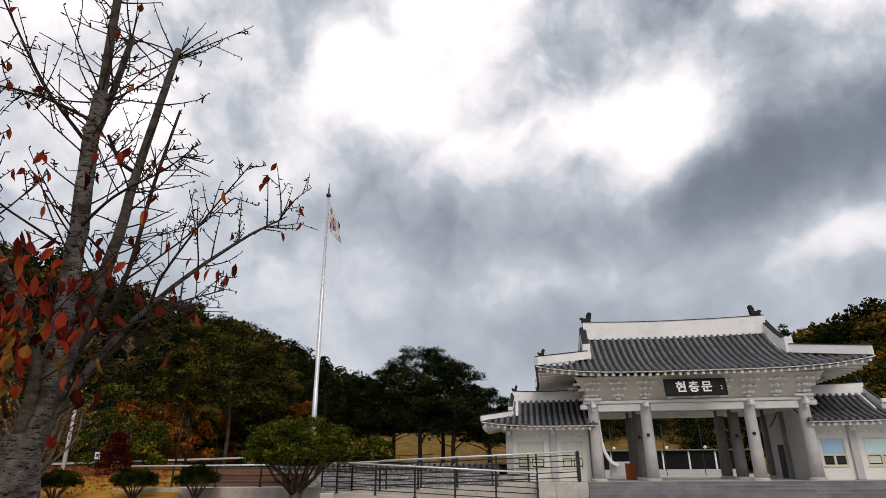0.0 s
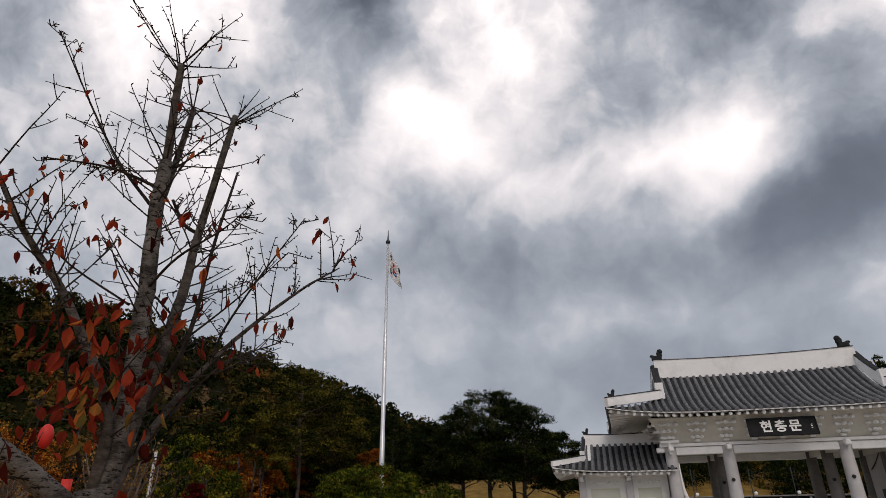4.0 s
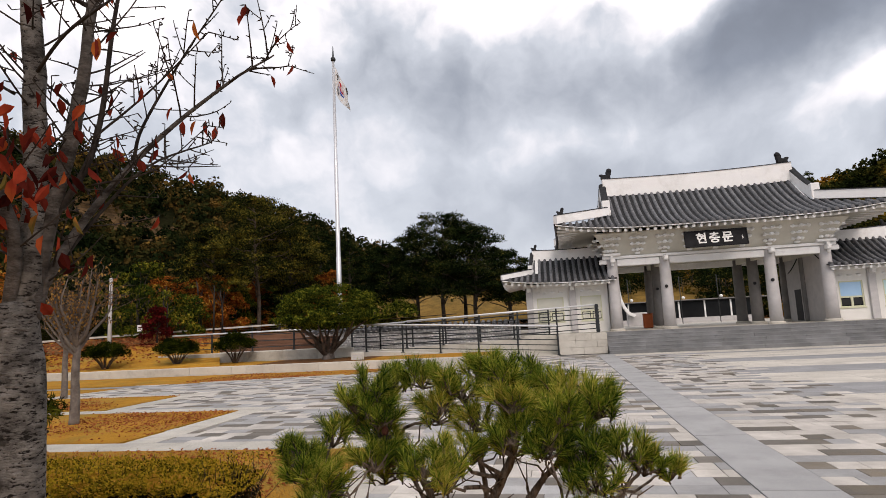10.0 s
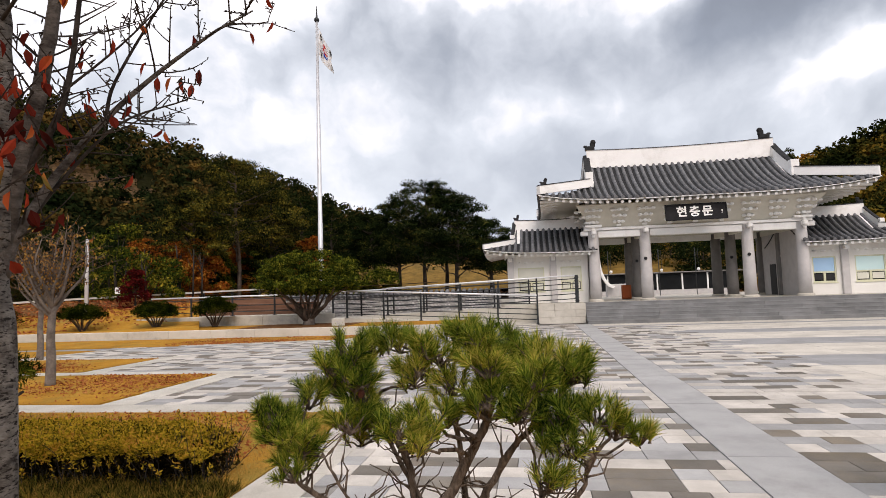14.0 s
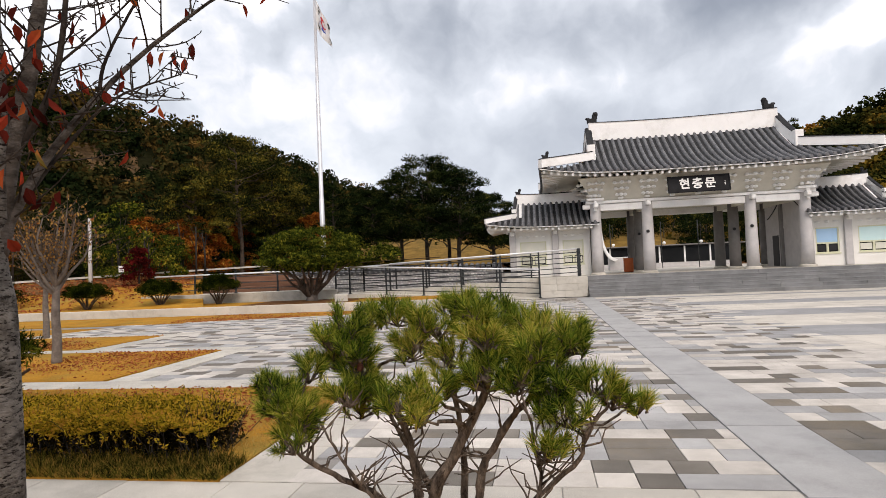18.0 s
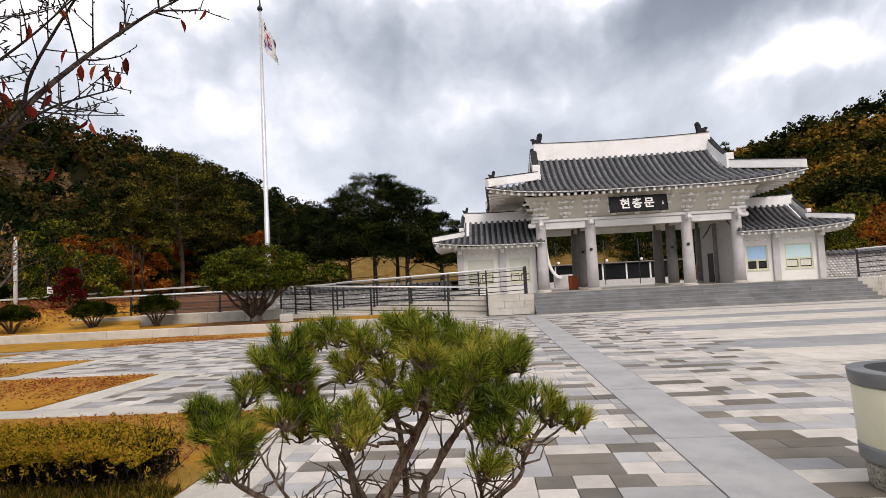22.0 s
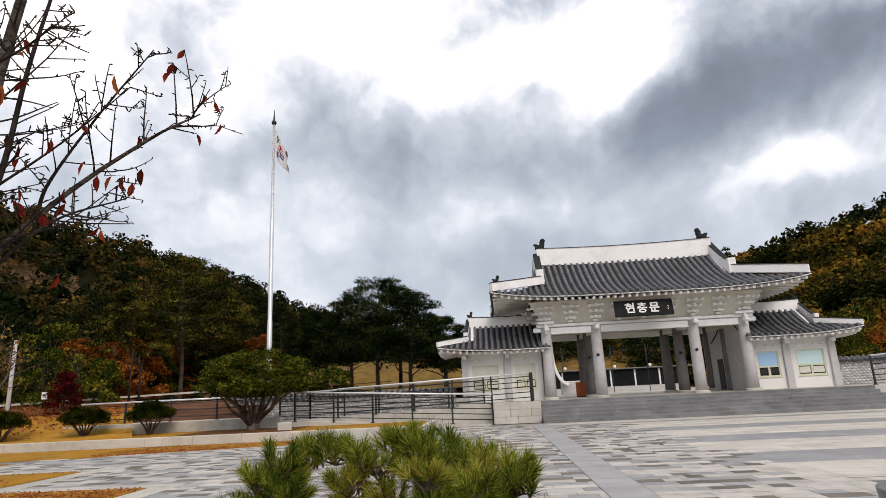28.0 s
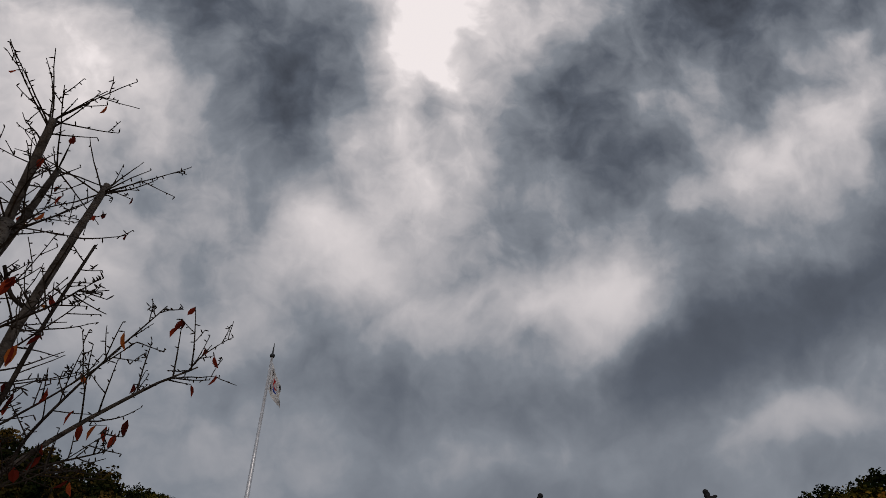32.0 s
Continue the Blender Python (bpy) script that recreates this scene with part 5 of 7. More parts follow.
# ---- shaped pine bush before the camera
def pine_bush():
    rng = random.Random(21)
    t = thing("pine_bush", (-0.45, 2.7, 0.0), "low multi-stemmed pine shrub with green needle tufts in a grass bed", "shrub")
    o = Vector((-0.45, 2.7, 0.0))
    stems = [
        (((-0.03, 0, 0.0), (-0.10, 0.02, 0.35), (-0.06, 0.0, 0.57), (0.09, 0.0, 0.83), (0.19, 0.02, 1.03), (0.26, 0.03, 1.28)), 0.042),
        (((-0.04, 0.03, 0.0), (-0.14, 0.05, 0.40), (-0.15, 0.06, 0.57), (-0.17, 0.05, 0.75), (-0.22, 0.05, 0.91), (-0.33, 0.1, 1.07), (-0.43, 0.12, 1.27)), 0.032),
        (((-0.05, -0.02, 0.0), (-0.18, -0.04, 0.42), (-0.30, -0.08, 0.58), (-0.49, -0.14, 0.70), (-0.63, -0.16, 0.79), (-0.71, -0.17, 0.90)), 0.022),
        (((0.04, 0.0, 0.0), (0.12, 0.05, 0.40), (0.15, 0.06, 0.62), (0.19, 0.07, 0.72), (0.31, 0.08, 0.90), (0.45, 0.06, 1.05), (0.50, 0.08, 1.28)), 0.030),
        (((0.05, -0.03, 0.0), (0.25, -0.07, 0.40), (0.41, -0.1, 0.60), (0.59, -0.12, 0.77), (0.63, -0.14, 0.90), (0.73, -0.15, 1.01)), 0.018),
        (((0.05, -0.03, 0.0), (0.28, -0.15, 0.38), (0.39, -0.2, 0.57), (0.43, -0.22, 0.72), (0.40, -0.22, 0.85)), 0.015),
        (((-0.02, 0.04, 0.0), (-0.10, 0.2, 0.45), (-0.30, 0.28, 0.80), (-0.45, 0.30, 1.05)), 0.022),
        (((0.02, 0.04, 0.0), (0.05, 0.22, 0.5), (0.02, 0.25, 0.95), (-0.05, 0.22, 1.32)), 0.026),
        (((-0.04, -0.03, 0.0), (-0.20, -0.12, 0.45), (-0.38, -0.2, 0.72), (-0.50, -0.22, 0.92)), 0.014),
    ]
    nodes = []
    for pts, r in stems:
        line = smooth_line(pts, 5)
        line = [p + Vector((rng.uniform(-1, 1), rng.uniform(-1, 1), 0)) * 0.006 for p in line]
        rr = [q * rng.uniform(0.86, 1.14) for q in taper(len(line), r * 0.84, r * 0.36)]
        v, f = tube_data(line, rr, 10)
        raw("stem", v, f, M["pinebark"], t, "", True)
        nodes += [(p, r * (1 - 0.6 * i / len(line))) for i, p in enumerate(line) if p.z > 0.55]
    pads = [(-0.89, 2.65, 1.39), (-0.94, 2.6, 1.33), (-0.81, 2.8, 1.4), (-0.65, 2.7, 1.42), (-0.5, 2.6, 1.4), (-0.37, 2.75, 1.44), (-0.26, 2.65, 1.42), (-0.18, 2.85, 1.41), (-0.24, 2.55, 1.32), (-0.03, 2.75, 1.35), (0.09, 2.65, 1.35),
            (0.12, 2.6, 1.28), (-0.02, 2.5, 1.28), (-0.4, 2.7, 1.22), (-0.99, 2.75, 1.24), (-1.06, 2.6, 1.18), (-1.22, 2.55, 1.11), (-1.14, 2.5, 1.04), (-1.04, 2.5, 0.98), (-1.2, 2.7, 1.06), (-0.85, 2.55, 1.08), (-0.8, 2.7, 1.07),
            (-0.6, 2.45, 1.08), (-0.5, 2.5, 1.1), (-0.42, 2.6, 1.1), (-0.5, 2.4, 1.03), (-0.24, 2.55, 1.14), (-0.1, 2.5, 1.14), (0.04, 2.55, 1.1), (0.09, 2.45, 1.02), (0.22, 2.55, 1.12), (0.29, 2.6, 1.05), (0.01, 2.4, 0.9)]
    twigs, needles = Heap(), Heap()

    def tuft(at, d, n, length):
        """A bottle-brush shoot: needles all along it, leaning forward."""
        d = Vector(d).normalized()
        twigs.put(*tube_data([Vector(at) - d * 0.07, Vector(at)], [0.0042, 0.003], 5))
        for _ in range(n):
            s = rng.random()
            spread = Vector((rng.gauss(0, 1), rng.gauss(0, 1), rng.gauss(0, 1)))
            spread = (spread - d * spread.dot(d)).normalized()
            lean = rng.uniform(0.15, 0.80)
            w = (d * (1.0 - 0.45 * lean) + spread * lean + Vector((0, 0, 0.10))).normalized()
            needles.put(*blade(rng, Vector(at) - d * (0.065 * s), w, length * rng.uniform(0.7, 1.35), 0.0021))

    pads += [(x + rng.uniform(-0.12, 0.12), y + rng.uniform(-0.1, 0.2), z + rng.uniform(-0.12, 0.0)) for x, y, z in pads if rng.random() < 0.7 and z > 0.95] + [(x + rng.uniform(-0.10, 0.10), y + rng.uniform(-0.12, 0.12), z - rng.uniform(0.08, 0.16)) for x, y, z in pads if z > 1.26]
    for c in pads:
        c = Vector(c) - o - Vector((0, 0, 0.045))
        near = min(nodes, key=lambda q: (q[0] - c).length + (0.25 if q[0].z > c.z else 0.0))
        twigs.put(*tube_data(wander(rng, near[0], c, 4, 0.10), taper(5, min(0.012, near[1] * 0.6), 0.005), 6))
        for k in range(11):
            a = rng.uniform(0, 6.28)
            reach = 0.082 * math.sqrt(rng.random())
            e = c + Vector((reach * math.cos(a), reach * math.sin(a) * 1.15, rng.uniform(-0.025, 0.045) + 0.03 * (1 - reach / 0.082)))
            twigs.put(*tube_data(wander(rng, c - Vector((0, 0, 0.035)), e, 3, 0.08), [0.0055, 0.0045, 0.004, 0.0035], 5))
            d = Vector((math.cos(a) * reach * 7.5 + rng.gauss(0, 0.25), math.sin(a) * reach * 7.5 + rng.gauss(0, 0.25), rng.uniform(0.55, 1.0))).normalized()
            tuft(e + d * 0.035, d, 125, 0.068)
    # bare dead twigs inside
    for _ in range(150):
        q = rng.choice([k for k in nodes if k[0].z < 1.05])[0]
        e = q + Vector((rng.uniform(-0.2, 0.2), rng.uniform(-0.14, 0.14), rng.uniform(0.0, 0.24)))
        twigs.put(*tube_data(wander(rng, q, e, 3, 0.12), taper(4, 0.0055, 0.002), 5))
    tagged(twigs.make("twigs", M["pinebark"], t), kind="stuff")
    tagged(needles.make("needles", M["needle"], t, "green needles, yellowing at the tips"), kind="stuff")
    bm = bmesh.new()
    bmesh.ops.create_icosphere(bm, subdivisions=2, radius=0.016, matrix=Matrix.Translation((-0.36, -0.1, 1.17)) @ Matrix.Diagonal((1, 1, 1.3, 1)))
    part("pine_cone", bm, M["cone"], t, "small brown cone", True)


pine_bush()


# ---- bare cherry tree with a few red leaves
def cherry_tree():
    rng = random.Random(5)
    t = thing("cherry_tree", (0, 0, 0), "nearly bare cherry tree with grey bark and some red leaves", "tree")
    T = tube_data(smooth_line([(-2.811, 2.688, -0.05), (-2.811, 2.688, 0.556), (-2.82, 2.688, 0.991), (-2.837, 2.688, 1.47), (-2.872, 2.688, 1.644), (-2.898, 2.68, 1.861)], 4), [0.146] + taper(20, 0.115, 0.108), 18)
    raw("trunk", *T, M["bark"], t, "grey trunk with dark horizontal bark bands", True)
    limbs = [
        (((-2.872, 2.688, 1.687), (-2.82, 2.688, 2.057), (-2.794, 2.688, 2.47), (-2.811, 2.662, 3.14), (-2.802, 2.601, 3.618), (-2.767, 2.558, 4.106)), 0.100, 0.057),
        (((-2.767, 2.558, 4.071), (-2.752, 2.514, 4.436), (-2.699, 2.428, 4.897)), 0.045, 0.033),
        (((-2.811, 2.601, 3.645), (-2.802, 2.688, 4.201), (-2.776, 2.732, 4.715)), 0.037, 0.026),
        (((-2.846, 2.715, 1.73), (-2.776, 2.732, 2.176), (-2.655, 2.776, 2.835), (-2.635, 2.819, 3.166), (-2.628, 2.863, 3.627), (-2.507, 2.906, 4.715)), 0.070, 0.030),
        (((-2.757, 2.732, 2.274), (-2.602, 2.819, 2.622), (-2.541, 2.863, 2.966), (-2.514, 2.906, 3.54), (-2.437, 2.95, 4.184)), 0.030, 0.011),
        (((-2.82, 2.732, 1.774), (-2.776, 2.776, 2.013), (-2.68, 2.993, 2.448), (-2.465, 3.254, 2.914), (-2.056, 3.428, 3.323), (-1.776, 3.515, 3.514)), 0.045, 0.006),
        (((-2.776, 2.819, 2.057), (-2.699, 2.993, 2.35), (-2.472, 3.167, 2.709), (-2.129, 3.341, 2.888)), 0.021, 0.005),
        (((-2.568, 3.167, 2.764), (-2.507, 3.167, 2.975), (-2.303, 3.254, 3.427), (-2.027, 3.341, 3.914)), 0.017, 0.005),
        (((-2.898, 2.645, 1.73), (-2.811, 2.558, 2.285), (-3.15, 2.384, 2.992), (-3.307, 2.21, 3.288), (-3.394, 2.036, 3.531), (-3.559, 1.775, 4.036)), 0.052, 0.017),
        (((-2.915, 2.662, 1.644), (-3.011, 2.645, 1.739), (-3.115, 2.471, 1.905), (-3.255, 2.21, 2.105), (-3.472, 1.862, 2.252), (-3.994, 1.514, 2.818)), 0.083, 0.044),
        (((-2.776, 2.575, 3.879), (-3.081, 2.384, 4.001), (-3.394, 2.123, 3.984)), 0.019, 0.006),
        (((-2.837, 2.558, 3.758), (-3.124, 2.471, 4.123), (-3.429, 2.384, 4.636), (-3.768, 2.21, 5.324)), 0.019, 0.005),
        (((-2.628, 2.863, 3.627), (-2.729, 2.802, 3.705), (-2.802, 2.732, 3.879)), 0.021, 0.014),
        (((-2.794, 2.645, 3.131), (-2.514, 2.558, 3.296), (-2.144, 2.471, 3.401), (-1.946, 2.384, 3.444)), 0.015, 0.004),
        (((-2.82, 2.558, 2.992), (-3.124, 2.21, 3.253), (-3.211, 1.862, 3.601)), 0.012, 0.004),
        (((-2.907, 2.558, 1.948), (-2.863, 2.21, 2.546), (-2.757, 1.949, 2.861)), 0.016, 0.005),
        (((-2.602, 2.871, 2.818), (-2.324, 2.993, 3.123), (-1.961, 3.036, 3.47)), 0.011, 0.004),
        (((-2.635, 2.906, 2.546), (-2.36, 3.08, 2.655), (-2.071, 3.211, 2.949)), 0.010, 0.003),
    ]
    twigs, buds, leaves = Heap(), Heap(), Heap()
    tips = []

    def grow(base, d, length, r, level):
        """A long twig with short blunt spurs along it."""
        n = max(4, int(length / 0.065))
        line = [Vector(base)]
        d = Vector(d).normalized()
        bend = Vector((rng.gauss(0, 0.02), rng.gauss(0, 0.02), rng.gauss(0.02, 0.025)))
        for i in range(n):
            d = (d + bend + Vector((rng.gauss(0, 0.045), rng.gauss(0, 0.045), rng.gauss(0, 0.045)))).normalized()
            line.append(line[-1] + d * length / n)
        twigs.put(*tube_data(line, taper(n + 1, r, max(0.0026, r * 0.42)), 5))
        tips.append((line[-1], d))
        for q in line[1:]:
            if rng.random() < 0.72:
                s = Vector((rng.gauss(0, 1), rng.gauss(0, 1), rng.gauss(0.3, 1)))
                s = (s - d * s.dot(d) * 0.7).normalized()
                L = rng.uniform(0.014, 0.042)
                buds.put(*tube_data([q, q + s * L * 0.6, q + s * L], [0.0034, 0.0044, 0.0016], 5))
                if rng.random() < 0.25:
                    tips.append((q + s * L, s))
        if level > 0:
            for i in range(2, n):
                if rng.random() < (0.34 if level > 1 else 0.20):
                    s = Vector((rng.gauss(0, 1), rng.gauss(0, 1), rng.gauss(0.35, 0.8)))
                    s = (d * 0.8 + (s - d * s.dot(d)).normalized() * 0.8).normalized()
                    grow(line[i], s, length * (1 - 0.6 * i / n) * rng.uniform(0.35, 0.65), max(0.0034, r * 0.6), level - 1)

    for i, (pts, r0, r1) in enumerate(limbs):
        line = smooth_line(pts, 5)
        thick = r0 > 0.03
        if thick:
            line = [p + Vector((rng.uniform(-1, 1), rng.uniform(-1, 1), 0)) * r0 * 0.06 for p in line]
        raw("limb" if thick else "branch", *tube_data(line, taper(len(line), r0 * (0.98 if i == 9 else 0.72), r1 * 0.8), 12 if thick else 8), (M["bark"] if i in (0, 9) else M["limb"]) if thick else M["twig"], t, "", True)
        first = 4 if i not in (0, 9) else 10
        for k in range(first, len(line)):
            for _ in range(2):
                if rng.random() < (0.58 if thick else 0.68):
                    ax = (line[k] - line[k - 1]).normalized()
                    s = Vector((rng.gauss(0, 1), rng.gauss(0, 1), rng.gauss(0.1, 0.6)))
                    s = (s - ax * s.dot(ax)).normalized()
                    at = line[k].lerp(line[k - 1], rng.random())
                    grow(at, s * 0.9 + ax * 0.45 + Vector((0, 0, 0.08)), rng.uniform(0.26, 0.66) if thick else rng.uniform(0.18, 0.44) * (1.0 - 0.75 * max(0.0, k / len(line) - 0.6) / 0.4), 0.0064 if thick else 0.0044, 2 if rng.random() < (0.5 if thick else 0.35) else 1)
        end_d = (line[-1] - line[-3]).normalized()
        for _ in range(9 if thick and r1 > 0.025 else 1):
            grow(line[-1] - end_d * rng.uniform(0, 0.12), end_d * 0.5 + Vector((rng.gauss(0.15, 0.6), rng.gauss(0, 0.5), rng.gauss(0.05, 0.4))), rng.uniform(0.3, 0.65) if thick else rng.uniform(0.05, 0.14), 0.0065, 1)
    tagged(twigs.make("twigs", M["twig"], t), kind="stuff")
    tagged(buds.make("buds", M["twig"], t), kind="stuff")
    # leaves: many about the low fork, few out on the twigs
    for _ in range(150):
        c = Vector((-2.72, 2.32, 2.50)) + Vector((rng.gauss(0, 0.24), rng.gauss(0, 0.24), rng.gauss(0, 0.25)))
        leaves.put(*leaf_shape(rng, c, (rng.gauss(0, 0.5), rng.gauss(0, 0.5), -1), rng.uniform(0.08, 0.135), rng.uniform(0.04, 0.066)))
    low = [q for q in tips if q[0].z < 3.78]
    for p, d in rng.sample(low, min(len(low), 85)):
        leaves.put(*leaf_shape(rng, p, (rng.gauss(0, 0.35), rng.gauss(0, 0.35), -1), rng.uniform(0.075, 0.125), rng.uniform(0.036, 0.056)))
    left = [q for q in tips if q[0].x < -3.04 and q[0].z < 4.2]
    for p, d in rng.sample(left, min(len(left), 70)):
        leaves.put(*leaf_shape(rng, p, (rng.gauss(0, 0.35), rng.gauss(0, 0.35), -1), rng.uniform(0.06, 0.10), rng.uniform(0.03, 0.05)))
    high = [q for q in tips if q[0].z >= 3.78]
    for p, d in rng.sample(high, min(len(high), 26)):
        leaves.put(*leaf_shape(rng, p, (rng.gauss(0, 0.35), rng.gauss(0, 0.35), -1), rng.uniform(0.06, 0.10), rng.uniform(0.034, 0.05)))
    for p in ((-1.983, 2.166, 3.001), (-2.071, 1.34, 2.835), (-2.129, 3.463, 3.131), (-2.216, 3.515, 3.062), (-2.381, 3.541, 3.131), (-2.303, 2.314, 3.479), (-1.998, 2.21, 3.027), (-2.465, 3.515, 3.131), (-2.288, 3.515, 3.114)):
        q = Vector(p)
        leaves.put(*leaf_shape(rng, q, (rng.gauss(0, 0.15), rng.gauss(0, 0.15), -1), 0.115, 0.05))
        near = min(tips, key=lambda a: (a[0] - q).length)[0]
        v, f = tube_data(wander(rng, near, q, 3, 0.05), [0.003, 0.0025, 0.002, 0.0014], 5)
        raw("leaf_twig", v, f, M["twig"], t)
    tagged(leaves.make("leaves", M["cherry"], t, "red and orange autumn leaves"), kind="stuff")


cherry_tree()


# ---- yellow hedge
def hedge(x0, x1, y0, y1, h):
    rng = random.Random(31)
    t = thing("hedge", ((x0 + x1) / 2, (y0 + y1) / 2, 0.0), "low clipped hedge with yellow autumn leaves on dry grass", "hedge")
    o = Vector(((x0 + x1) / 2, (y0 + y1) / 2, 0))
    leaves, stems, inner = Heap(), Heap(), Heap()
    for _ in range(36000):
        x, y = rng.uniform(x0, x1), y0 + (y1 - y0) * rng.random() ** 1.5
        edge = min(x1 - x, y - y0, y1 - y, 0.25) / 0.25
        lump = 0.05 * noise.noise(Vector((x * 3, y * 3, 0))) + 0.03 * noise.noise(Vector((x * 9, y * 9, 4)))
        top = h * (0.82 + 0.18 * math.sqrt(max(0.0, edge))) + lump
        top *= 1.0 - 0.38 * max(0.0, (x - x1 + 0.7 + 0.25 * noise.noise(Vector((y * 4, 3.0, 1.0)))) / 0.7) ** 2
        if x > x1 - 0.35 and rng.random() < 0.45:
            continue
        under = h * (0.66 + 0.40 * noise.noise(Vector((x * 3.6, 1.0, 7))) + 0.2 * noise.noise(Vector((x * 11, 2.0, 7)))) if edge < 0.6 else h * 0.66
        z = max(under, top - abs(rng.gauss(0, 0.075)) if rng.random() < 0.62 else rng.uniform(under, top))
        d = Vector((rng.gauss(0, 0.6), rng.gauss(-0.25, 0.6), rng.uniform(-0.1, 1.0)))
        v, f = leaf_shape(rng, Vector((x, y, z)) - o, d, rng.uniform(0.024, 0.044), rng.uniform(0.012, 0.021))
        leaves.put(v, f)
    # inner leaves paint the dark hollow below the clipped canopy
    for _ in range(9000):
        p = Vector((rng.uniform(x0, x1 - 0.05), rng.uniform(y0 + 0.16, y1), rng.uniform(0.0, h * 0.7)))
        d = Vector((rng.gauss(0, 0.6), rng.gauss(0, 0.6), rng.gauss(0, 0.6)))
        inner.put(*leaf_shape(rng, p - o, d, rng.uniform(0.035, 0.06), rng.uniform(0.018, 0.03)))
    # single sprigs that stand out of the clipped top and the open front
    for _ in range(260):
        x = rng.uniform(x0, x1 + 0.06)
        front = rng.random() < 0.45
        p = Vector((x, y0 + (rng.uniform(-0.05, 0.12) if front else rng.uniform(0.1, y1 - y0)), h * (rng.uniform(0.25, 0.7) if front else 0.9)))
        d = Vector((rng.gauss(0, 0.35), rng.gauss(-0.25 if front else 0.0, 0.3), 1.0)).normalized()
        L = rng.uniform(0.05, 0.11)
        stems.put(*tube_data([p - o - d * 0.05, p - o + d * L], [0.0025, 0.0012], 4))
        for k in range(7):
            leaves.put(*leaf_shape(rng, p - o + d * L * (k + 1) / 7, d * 0.6 + Vector((rng.gauss(0, 0.7), rng.gauss(0, 0.7), rng.gauss(0, 0.4))), rng.uniform(0.024, 0.042), rng.uniform(0.011, 0.018)))
    for _ in range(420):
        p = Vector((rng.uniform(x0 + 0.05, x1 - 0.05), rng.uniform(y0 + 0.12, y1 - 0.05), 0.0)) - o
        e = p + Vector((rng.gauss(0, 0.14), rng.gauss(-0.03, 0.12), h * rng.uniform(0.6, 1.0)))
        stems.put(*tube_data(wander(rng, p, e, 3, 0.09), [0.004, 0.0035, 0.003, 0.0018], 5))
    tagged(stems.make("stems", M["twig"], t), kind="stuff")
    tagged(inner.make("inner_leaves", M["hedgein"], t, "near-black leaves that carry the shade inside the hedge"), kind="stuff")
    tagged(leaves.make("leaves", M["hedge"], t), kind="stuff")


hedge(-6.2, -2.85, 4.60, 5.45, 0.49)


def grass_field(name, region, n, h, seed, label, mat="grass"):
    rng = random.Random(seed)
    g = Heap()
    made = 0
    (x0, x1), (y0, y1), polys = region
    while made < n:
        x, y = rng.uniform(x0, x1), rng.uniform(y0, y1)
        if polys and not any(in_poly(x, y, p) for p in polys):
            made += 1
            continue
        tilt = Vector((rng.gauss(0, 0.5), rng.gauss(-0.12, 0.5), 1.0))
        g.put(*blade(rng, (x, y, 0.0), tilt, h * rng.uniform(0.3, 1.4) * (1.0 + 0.9 * noise.noise(Vector((x * 11, y * 11, 2.0)))), 0.0052))
        made += 1
    o = g.make(name, M[mat])
    tagged(o, label, "grass", kind="stuff")


polys = dict(lawn_sheets)
grass_field("lawn_blades", ((-7.5, -2.3), (4.36, 7.9), [polys["lawn_hedge"]]), 26000, 0.05, 3, "short dry golden grass blades")
grass_field("lawn_fringe", ((-6.5, -2.3), (4.352, 4.80), [polys["lawn_hedge"]]), 26000, 0.115, 4, "taller green-gold grass fringe, darkened for the shadow of the hedge", "fringe")
grass_field("lawn_edge", ((-6.5, -2.5), (4.352, 4.50), [polys["lawn_hedge"]]), 11000, 0.075, 5, "yellow-green grass tufts along the lawn's edge", "edge")
grass_field("bed_grass", ((-1.6, 1.2), (2.2, 3.3), None), 9000, 0.09, 6, "dry grass of the bed under the pine shrub")


def litter(n, region, seed):
    rng = random.Random(seed)
    h = Heap()
    for _ in range(n):
        (x0, x1), (y0, y1), ps = region
        x, y = rng.uniform(x0, x1), rng.uniform(y0, y1)
        if not any(in_poly(x, y, p) for p in ps):
            continue
        if noise.noise(Vector((x * 0.5, y * 0.5, 9.0))) < rng.uniform(-0.4, 0.4):
            continue
        a = rng.uniform(0, 6.28)
        v, f = leaf_shape(rng, (x, y, 0.018 + rng.uniform(0, 0.015)), (math.cos(a), math.sin(a), rng.uniform(-0.1, 0.25)), rng.uniform(0.032, 0.062), rng.uniform(0.02, 0.036))
        h.put(v, f)
    o = h.make("fallen_leaves", M["litter"])
    tagged(o, "brown fallen leaves scattered over the lawn", "leaves", kind="stuff")


litter(52000, ((-14, -3), (5.5, 23.6), [p for k, p in polys.items() if k != "lawn_near"]), 8)

# ---------------------------------------------------------------- kerb wall, beds, ramp and railings
kerb = thing("kerb_wall", (0, 0, 0), "low beige concrete kerb wall along the planted bed", "kerb")
tagged(kerb, kind="structure")
x = -34.0
while x < -2.6:
    boxed("kerb_block", (x + 0.004, min(x + 2.0, -2.6) - 0.004, 23.72, 23.98, -0.03, 0.36), M["granite"], kerb, bevel=0.015)
    x += 2.0
for k in range(2):
    boxed("kerb_block", (-2.86, -2.60, 24.0 + 2.2 * k, 26.19 + 2.2 * k, -0.03, 0.36), M["granite"], kerb, bevel=0.015)
sheet("bed_lawn", [(-34, 23.98), (-2.87, 23.98), (-2.87, 28.38), (-9.6, 28.38), (-9.6, 30.5), (-34, 33.0)], 0.31, M["lawn"], "dry golden grass of the raised bed", "lawn", thick=0.3)
